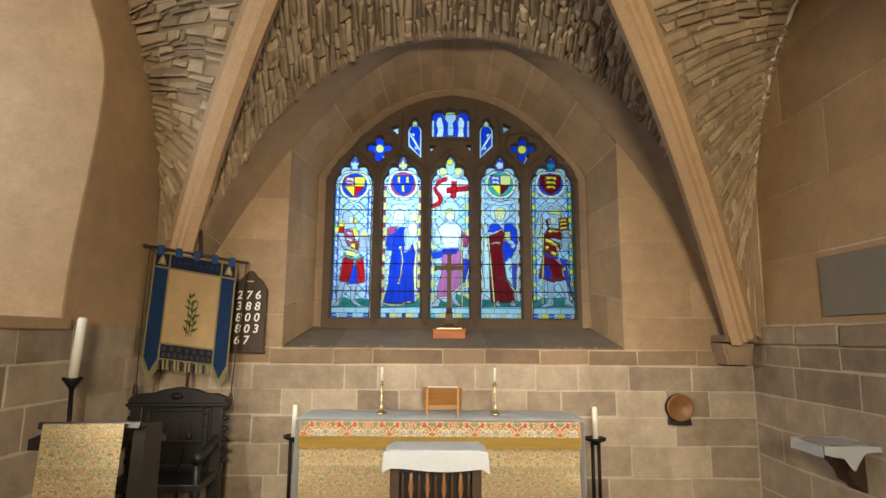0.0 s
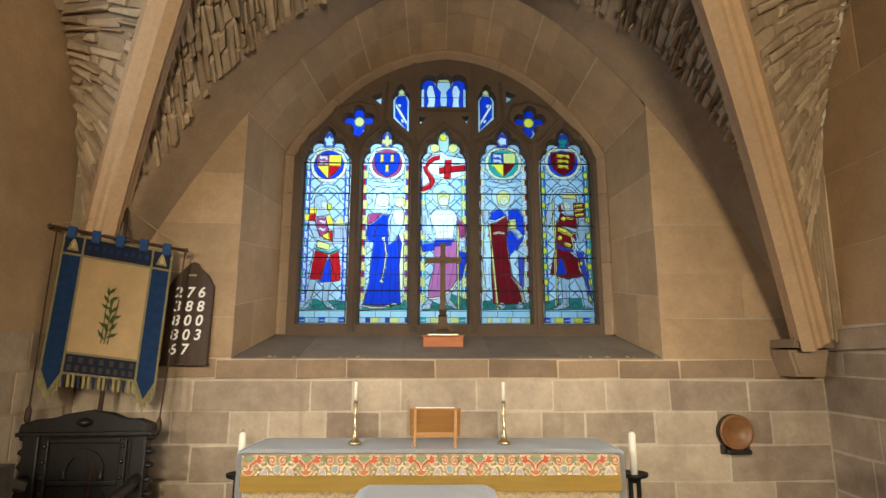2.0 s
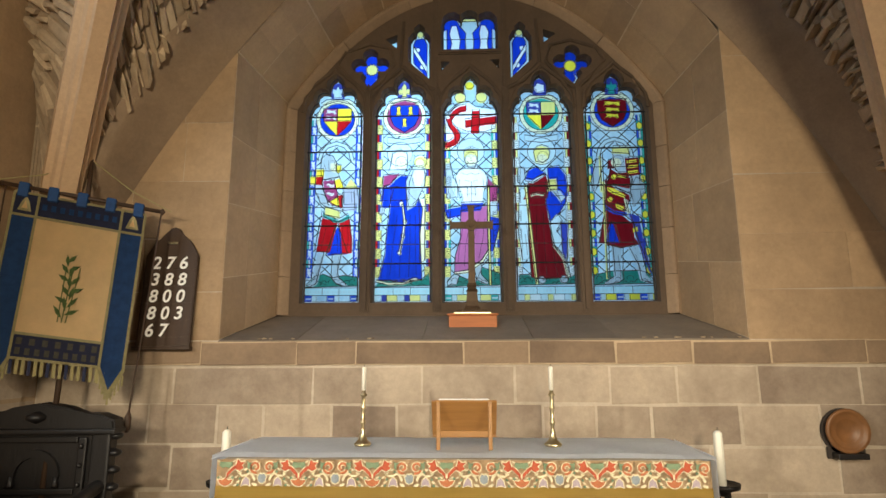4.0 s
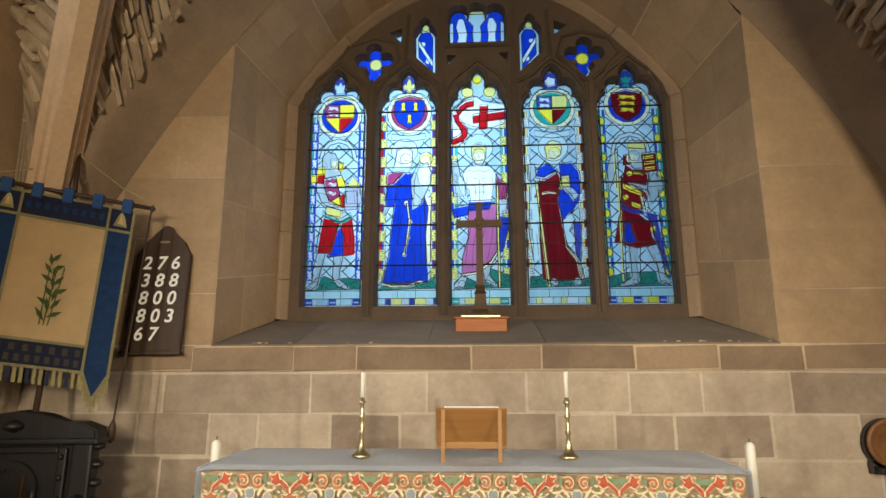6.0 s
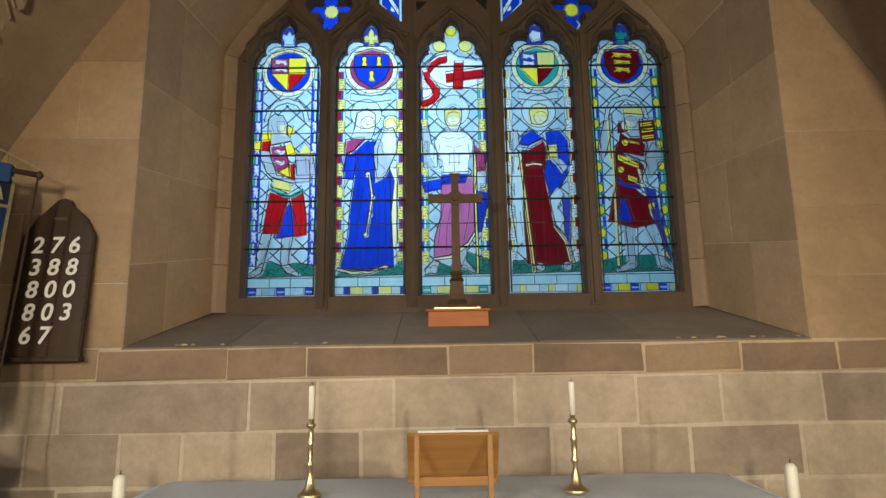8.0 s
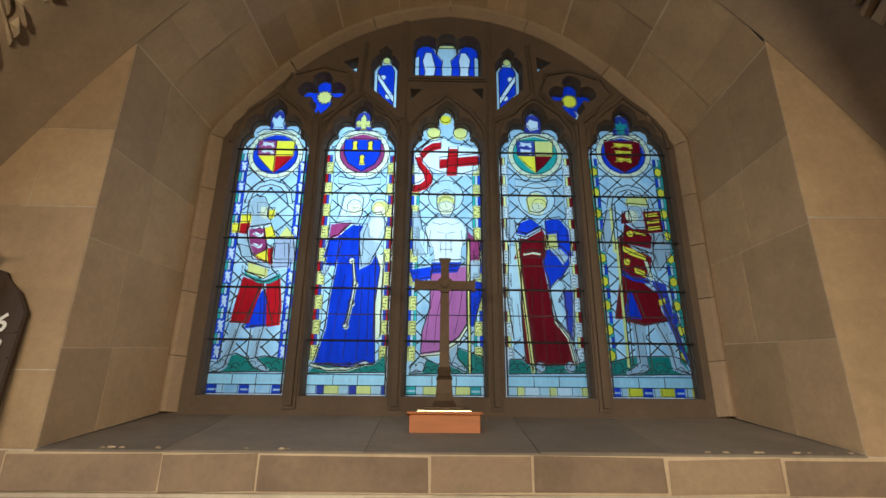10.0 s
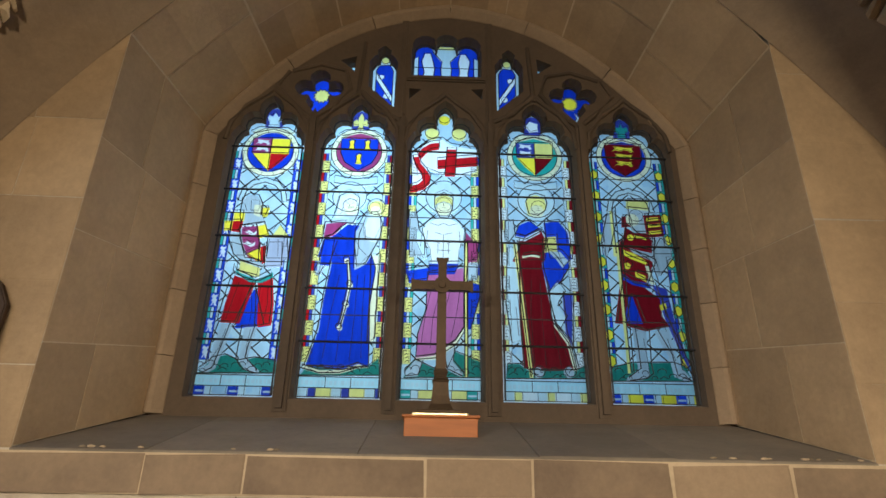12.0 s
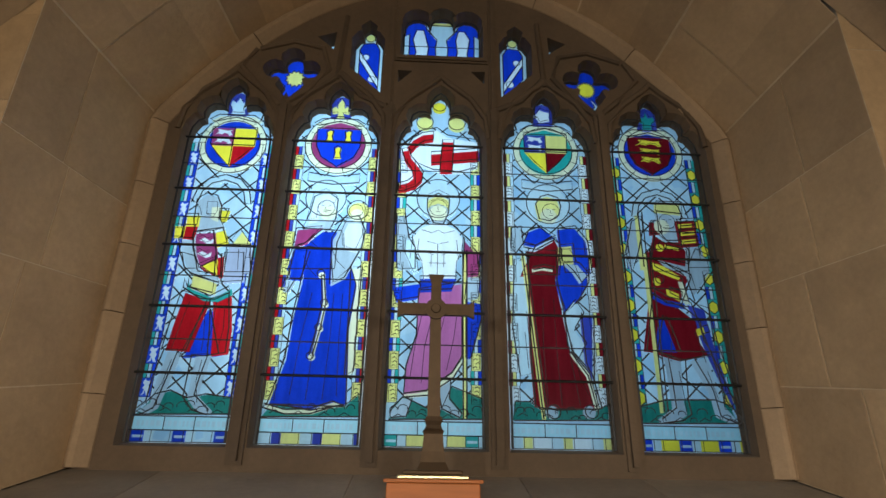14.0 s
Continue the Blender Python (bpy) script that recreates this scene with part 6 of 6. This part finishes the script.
part("fall", cloth(0, 0, 0, 0, lambda u, v: (-0.212 + 0.424 * u - 0.028 * v, -0.185 - 0.008 * math.sin(u * 7) * v, 1.20 - 0.62 * v), 20, 14), BROCADE, lectern, "flowered red and gold brocade fall")
part("fall_top", cloth(0, 0, 0, 0, lambda u, v: (-0.212 + 0.424 * u, -0.185 + 0.10 * v, 1.20 + 0.012 * math.sin(3.1 * v) - 0.03 * v), 8, 4), BROCADE, lectern)
pas = thing("standing_candle", "tall cream candle on a black iron stand", "candle stand", (-2.47, 3.85, 0))
part("stand_base", lathe([(0.17, 0), (0.17, 0.02), (0.05, 0.05), (0.02, 0.08)], 16), IRONWORK, pas, smooth=True)
part("stem", tube([(0, 0, 0.05), (0.0, 0, 0.5), (0.015, 0, 0.8), (0, 0, 1.26)], 0.015, 8), IRONWORK, pas, smooth=True)
part("cup", lathe([(0.015, 1.22), (0.022, 1.24), (0.065, 1.30), (0.062, 1.305), (0.03, 1.30)], 16), IRONWORK, pas, smooth=True)
ob = part("candle", lathe([(0.030, 0.0), (0.029, 0.40), (0.02, 0.408), (0.004, 0.410)], 16), WAX, pas, "thick cream candle", True)
ob.location, ob.rotation_euler = (0, 0, 1.295), (0, radians(4), 0)

# ---------- south side: shelf, plaque, dish ----------
shelf = thing("credence_shelf", "stone bracket shelf on the south wall", "shelf", (SOUTH_X, 4.05, 0.07))
part("board", boxed(-0.36, -0.20, 0.79, 0.0, 0.12, 0.825, bevel=0.006), BOARD, shelf)
part("bracket", prism([(-0.02, 0.50), (0.0, 0.50), (0.0, 0.79), (-0.26, 0.79), (-0.24, 0.74), (-0.17, 0.68), (-0.12, 0.62), (-0.10, 0.56), (-0.05, 0.53)], -0.06, 0.10, bevel=0.008), BOARD, shelf)
part("bracket_lobe", lathe([(0.01, -0.04), (0.05, -0.02), (0.055, 0.02), (0.02, 0.05)], 12, at=(-0.10, 0.02, 0.66)), BOARD, shelf, smooth=True)
sc = thing("shelf_cloth", "white linen cloth draped over the wall shelf", "cloth", (SOUTH_X, 4.05, 0.898))
part("top_sheet", cloth(0, 0, 0, 0, lambda u, v: (-0.38 + 0.375 * u, -0.215 + 0.35 * v, 0.004 + 0.003 * math.sin(u * 9 + v * 6)), 14, 10), LINEN, sc, smooth=True)
part("front_fall", cloth(0, 0, 0, 0, lambda u, v: (-0.38 + 0.375 * u, -0.218 - 0.01 * math.sin(u * 8) * v, 0.004 - v * (0.055 + 0.10 * max(0.0, 1 - abs(u - 0.52) / 0.2) + 0.02 * math.sin(u * 5))), 24, 5), LINEN, sc, smooth=True)
part("side_fall", cloth(0, 0, 0, 0, lambda u, v: (-0.382 - 0.008 * math.sin(u * 7) * v, -0.215 + 0.35 * u, 0.004 - 0.075 * v), 12, 4), LINEN, sc, smooth=True)
plaque = thing("wall_plaque", "plain grey memorial tablet on the south wall", "plaque", (SOUTH_X, 3.72, 1.76))
part("slab", boxed(-0.03, -0.75, 0.0, 0.006, 0.52, 0.44, bevel=0.005), SLATE, plaque)

# no recess is cut: flat dark plates stand for the niche's shade
niche = thing("aumbry_niche", "dark plates on the wall painted as a niche's shade", "niche", (2.16, WALL_Y - 0.012, 0.96))
nb_ = part("back", lathe([(0.128, -0.012), (0.128, 0.0)], 28), NICHE_SHADE, niche)
for v in nb_.data.vertices:
    v.co = Vector((v.co.x, v.co.z * 1.0, v.co.y))
part("slot", boxed(-0.105, -0.012, -0.15, 0.105, 0.006, -0.085, bevel=0.004), NICHE_SHADE, niche)
dish = thing("wooden_dish", "round turned wooden dish standing in niche", "dish", (2.16, WALL_Y - 0.055, 0.965))
bm = lathe([(0.012, 0.030), (0.055, 0.030), (0.118, 0.012), (0.124, 0.0), (0.118, -0.012), (0.098, -0.004), (0.090, 0.006), (0.070, -0.002), (0.062, 0.008), (0.012, 0.010)], 32)
for v in bm.verts:
    v.co = Vector((v.co.x, v.co.z, v.co.y))
part("bowl", bm, TURNED, dish, smooth=True)
part("foot_rest", boxed(-0.085, -0.03, -0.150, 0.085, 0.05, -0.118, bevel=0.006), OAK, dish)


# ---------- dressed stone of the recess and the walls ----------
srng = random.Random(21)


def recess_outer(p):
    q = p * 6.6
    if q < 1.72:
        return Vector((OX - HALF, WALL_Y, SILL + (3.40 - SILL) * q / 1.72))
    if q > 4.88:
        return Vector((OX + HALF, WALL_Y, SILL + (3.46 - SILL) * (6.6 - q) / 1.72))
    x = OX - HALF + 2 * HALF * (q - 1.72) / 3.16
    return Vector((x, WALL_Y, wall_arch(x - CX) + 0.004))


def recess_inner(p):
    x, z = rim_path(p)
    x1, z1 = rim_path(min(1, p + 0.003))
    x0, z0 = rim_path(max(0, p - 0.003))
    d = Vector((x1 - x0, z1 - z0)).normalized()
    return Vector((x - d.y * 0.045, RIM_Y - 0.005, z + d.x * 0.045))


reveal = new("window_reveal")
structure(reveal, "splayed sandstone block sides and arch of the window recess", "window recess")
vs, fs = [], []
N = 60
stops = [0.2606 * k / 10 for k in range(10)] + [0.2606 + 0.4788 * k / 40 for k in range(40)] + [0.7394 + 0.2606 * k / 10 for k in range(11)]
for at in stops:
    for j in (0, 1):
        p = recess_outer(at) if j == 0 else recess_inner(at)
        c = Vector((WX, p.y, 2.8))
        vs.append(p + (p - c).normalized() * 0.0015)
for k in range(N):
    fs.append((2 * k, 2 * k + 1, 2 * k + 3, 2 * k + 2))
mesh_object("bed", vs, fs, JOINT, reveal)
cuts = [0.0, 0.052, 0.118, 0.18, 0.2606, 0.32, 0.385, 0.445, 0.5, 0.56, 0.62, 0.685, 0.7394, 0.81, 0.87, 0.94, 1.0]
for a, b in zip(cuts, cuts[1:]):
    mid_cut = srng.uniform(0.35, 0.65)
    sub = 3 if 0.26 < (a + b) / 2 < 0.74 else 1
    for d0, d1 in ((0.0, mid_cut), (mid_cut, 1.0)):
        for s in range(sub):
            pa, pb = a + (b - a) * s / sub, a + (b - a) * (s + 1) / sub
            c = [recess_outer(pa).lerp(recess_inner(pa), d0), recess_outer(pb).lerp(recess_inner(pb), d0), recess_outer(pb).lerp(recess_inner(pb), d1), recess_outer(pa).lerp(recess_inner(pa), d1)]
            nrm = (c[1] - c[0]).cross(c[3] - c[0])
            if nrm.dot(Vector((WX, 5.4, 2.8)) - c[0]) < 0:
                nrm = -nrm
            if sub == 1:
                block("stone", c, nrm, 0.0012, 0.004, PLAIN, reveal, srng)
            else:
                e = 0.0016
                q = [c[0], c[1], c[2], c[3]]
                if s == 0:
                    q[0], q[3] = q[0].lerp(q[1], 0.035), q[3].lerp(q[2], 0.035)
                if s == sub - 1:
                    q[1], q[2] = q[1].lerp(q[0], 0.035), q[2].lerp(q[3], 0.035)
                if d0 > 0:
                    q[0], q[1] = q[0].lerp(q[3], 0.01), q[1].lerp(q[2], 0.01)
                up = nrm.normalized() * 0.004
                mesh_object("stone", [v + up for v in q], [(0, 1, 2, 3)], PLAIN, reveal)

# sloping sill of five slabs
sill = new("window_sill")
structure(sill, "worn sloping stone sill below the window", "window sill")
part("bed", boxed(OX - HALF, WALL_Y + 0.02, SILL - 0.2, OX + HALF, RIM_Y + 0.5, SILL - 0.005), MORTAR, sill)
joints = [OX - HALF, -1.02, -0.25, 0.42, 0.93, OX + HALF]
for a, b in zip(joints, joints[1:]):
    z0, z1 = SILL + srng.uniform(-0.006, 0.004), 1.675
    bm = bmesh.new()
    back_a, back_b = max(a, WX - 1.52), min(b, WX + 1.52)
    v = [(a + 0.0004, WALL_Y - 0.009, z0), (b - 0.0004, WALL_Y - 0.009, z0), (back_b - 0.0004, RIM_Y + 0.01, z1), (back_a + 0.0004, RIM_Y + 0.01, z1)]
    top = [bm.verts.new(p) for p in v]
    low = [bm.verts.new((p[0], p[1], p[2] - 0.12)) for p in v]
    bm.faces.new(top)
    bm.faces.new(low[::-1])
    for k in range(4):
        bm.faces.new((top[k], low[k], low[(k + 1) % 4], top[(k + 1) % 4]))
    bmesh.ops.bevel(bm, geom=[e for e in bm.edges if all(q in top for q in e.verts)], offset=0.003, segments=1, affect="EDGES")
    part("slab", bm, SILLSTONE, sill)


# crumbled mortar along the front of the sill
for k in range(26):
    x = srng.uniform(0.95, OX + HALF + 0.25) if k < 19 else srng.uniform(-1.3, -0.4)
    r = srng.uniform(0.004, 0.010)
    bm = bmesh.new()
    bmesh.ops.create_icosphere(bm, subdivisions=1, radius=r)
    for v in bm.verts:
        v.co = Vector((v.co.x * srng.uniform(1.2, 2.6), v.co.y * srng.uniform(0.8, 1.5), v.co.z * srng.uniform(0.5, 0.9)))
        v.co += Vector((x, WALL_Y + 0.012, SILL + 0.004))
    part("crumb", bm, JOINT if k % 3 else DARK_MORTAR, sill)


def courses(name, heights, span, joints_of, place, out, mat, parent, depth=0.001, gap=0.011):
    """Rows of blocks on a wall: place(along, height) gives the point."""
    for r, (z0, z1) in enumerate(zip(heights, heights[1:])):
        js = joints_of(r)
        for a, b in zip(js, js[1:]):
            wob = [srng.uniform(-0.007, 0.007) for _ in range(4)]
            c = [place(a, z0 + wob[0]), place(b, z0 + wob[1]), place(b, z1 + wob[1]), place(a, z1 + wob[0])]
            block("stone", c, out, depth + srng.uniform(-0.0005, 0.0025), gap * srng.uniform(0.5, 1.3), mat, parent, srng)


def random_joints(a, b, lo, hi):
    js = [a]
    while js[-1] < b - lo * 1.4:
        js.append(js[-1] + srng.uniform(lo, hi))
    js[-1] = b if b - js[-1] < lo * 0.6 and len(js) > 1 else js[-1]
    if js[-1] != b:
        js.append(b)
    return js


KNOWN = {3: [NORTH_X, -2.3, -1.9, -1.48, -1.20, -0.79, -0.40, 0.02, 0.46, 0.77, 1.09, 1.6, 2.05, 2.45, SOUTH_X],
         4: [NORTH_X, -2.15, -1.76, -0.91, -0.60, -0.25, 0.30, 0.86, 1.25, 1.72, 2.3, SOUTH_X],
         5: [NORTH_X, -2.2, -1.60, -1.01, -0.65, 0.0, 0.39, 0.90, 1.35, 1.80, 2.35, SOUTH_X]}
courses("stone", [0.0, 0.34, 0.62, 0.87, 1.105, 1.33], None, lambda r: KNOWN.get(r, None) or random_joints(NORTH_X, SOUTH_X, 0.35, 0.75), lambda x, z: Vector((x, WALL_Y, z)), (0, -1, 0), ASHLAR, wall_east)
courses("stone", [1.338, 1.475], None, lambda r: KNOWN[5], lambda x, z: Vector((x, WALL_Y - 0.014, z)), (0, -1, 0), STRING, wall_east, depth=0.003, gap=0.006)
part("core", boxed(NORTH_X, WALL_Y - 0.0145, 1.336, SOUTH_X, WALL_Y + 0.0005, 1.476), JOINT, wall_east)
for a, b in ((NORTH_X, OX - HALF), (OX + HALF, SOUTH_X)):
    courses("stone", [1.482, 1.78, 2.12, 2.5, 2.9, 3.3, 3.75], None, lambda r: random_joints(a, b, 0.42, 0.9), lambda x, z: Vector((x, WALL_Y, z)), (0, -1, 0), PLAIN, wall_east, depth=0.0008, gap=0.002)

# south wall
part("core", boxed(SOUTH_X + 0.001, 1.0, 0.0, SOUTH_X + 0.05, WALL_Y, 4.8), MORTAR, wall_south)
courses("stone", [0.0, 0.28, 0.56, 0.83, 1.10, 1.36, 1.53], None, lambda r: random_joints(1.6, WALL_Y - 0.005, 0.38, 0.8), lambda y, z: Vector((SOUTH_X, y, z)), (-1, 0, 0), ASHLAR, wall_south)
courses("stone", [1.535, 1.70], None, lambda r: random_joints(1.6, WALL_Y - 0.03, 0.4, 0.8), lambda y, z: Vector((SOUTH_X - 0.03, y, z)), (-1, 0, 0), ASHLAR, wall_south, depth=0.02)
courses("stone", [1.71, 2.25, 2.8, 3.4, 4.0, 4.6], None, lambda r: random_joints(1.6, WALL_Y - 0.005, 0.7, 1.4), lambda y, z: Vector((SOUTH_X, y, z)), (-1, 0, 0), PLAIN, wall_south, depth=0.0008, gap=0.002)
# ragged plaster edge along the vault
pts = []
for k in range(44):
    p = min((on_web("south", sg * (0.15 + 0.83 * k / 43), 0.02) for sg in (1, -1)), key=lambda q: -q.y)
    pts.append((min(p.x, SOUTH_X) - 0.035 + srng.uniform(-0.006, 0.006), p.y + srng.uniform(-0.012, 0.012), p.z - 0.02 + srng.uniform(-0.01, 0.01)))
structure(part("plaster_edge", tube(pts, [srng.uniform(0.012, 0.028) for _ in pts], 6), LIME, None, smooth=True), "ragged pale plaster seam between wall and vault", "trim")

# north wall, with the splayed recess of a side window
RY = 3.93
courses("stone", [0.0, 0.3, 0.58, 0.86, 1.14, 1.40, 1.655], None, lambda r: random_joints(0.8, WALL_Y - 0.005, 0.38, 0.8), lambda y, z: Vector((NORTH_X, y, z)), (1, 0, 0), ASHLAR, wall_north)


def arris(z):
    """Where the recess meets the wall: it leans, then turns into the arch of its head."""
    t = (z - 1.7) / 1.8
    return 3.88 + 0.19 * t * t * (3 - 2 * t) if z < 3.5 else 4.07 - 0.95 * (z - 3.5) ** 2


vs, fs = [], []
levels = [1.64 + 3.0 * k / 40 for k in range(41)]
for z in levels:
    y = arris(z)
    vs += [(NORTH_X + 0.002, WALL_Y + 0.02, z), (NORTH_X + 0.002, y + 0.025, z), (NORTH_X - 0.004, y + 0.006, z), (NORTH_X - 0.022, y - 0.006, z), (RX + 0.01, y - 0.47, z)]
for k in range(40):
    for q in range(4):
        a = 5 * k + q
        fs.append((a, a + 1, a + 6, a + 5))
mesh_object("plaster", vs, fs, PLAIN, wall_north)
ledge = part("ledge", boxed(NORTH_X - 0.8, 1.4, 1.62, NORTH_X + 0.035, RY + 0.02, 1.70, bevel=0.015), PLAIN, wall_north)

# corbels under the ribs
for x, sg in ((CX + 2.50, 1), (CX - 2.50, -1)):
    corbel = new("corbel")
    structure(corbel, "carved sandstone corbel carrying the vault rib", "corbel")
    part("abacus", prism([(x - 0.145, 1.56), (x + 0.145, 1.56), (x + 0.13, 1.62), (x - 0.13, 1.62)], 5.02, WALL_Y - 0.02, bevel=0.012), SHADED_STONE, corbel)
    part("bell", prism([(x - 0.10, 1.36), (x + 0.10, 1.36), (x + 0.145, 1.545), (x - 0.145, 1.545)], 5.08, WALL_Y - 0.02, bevel=0.02), SHADED_STONE, corbel)

# stone paving
courses("stone", [-2.0, -1.3, -0.6, 0.1, 0.8, 1.5, 2.2, 2.9, 3.6, 4.3, 5.0, WALL_Y], None, lambda r: random_joints(NORTH_X, SOUTH_X, 0.45, 0.85), lambda x, y: Vector((x, y, -0.003)), (0, 0, 1), FLOOR, floor, depth=0.002, gap=0.008)
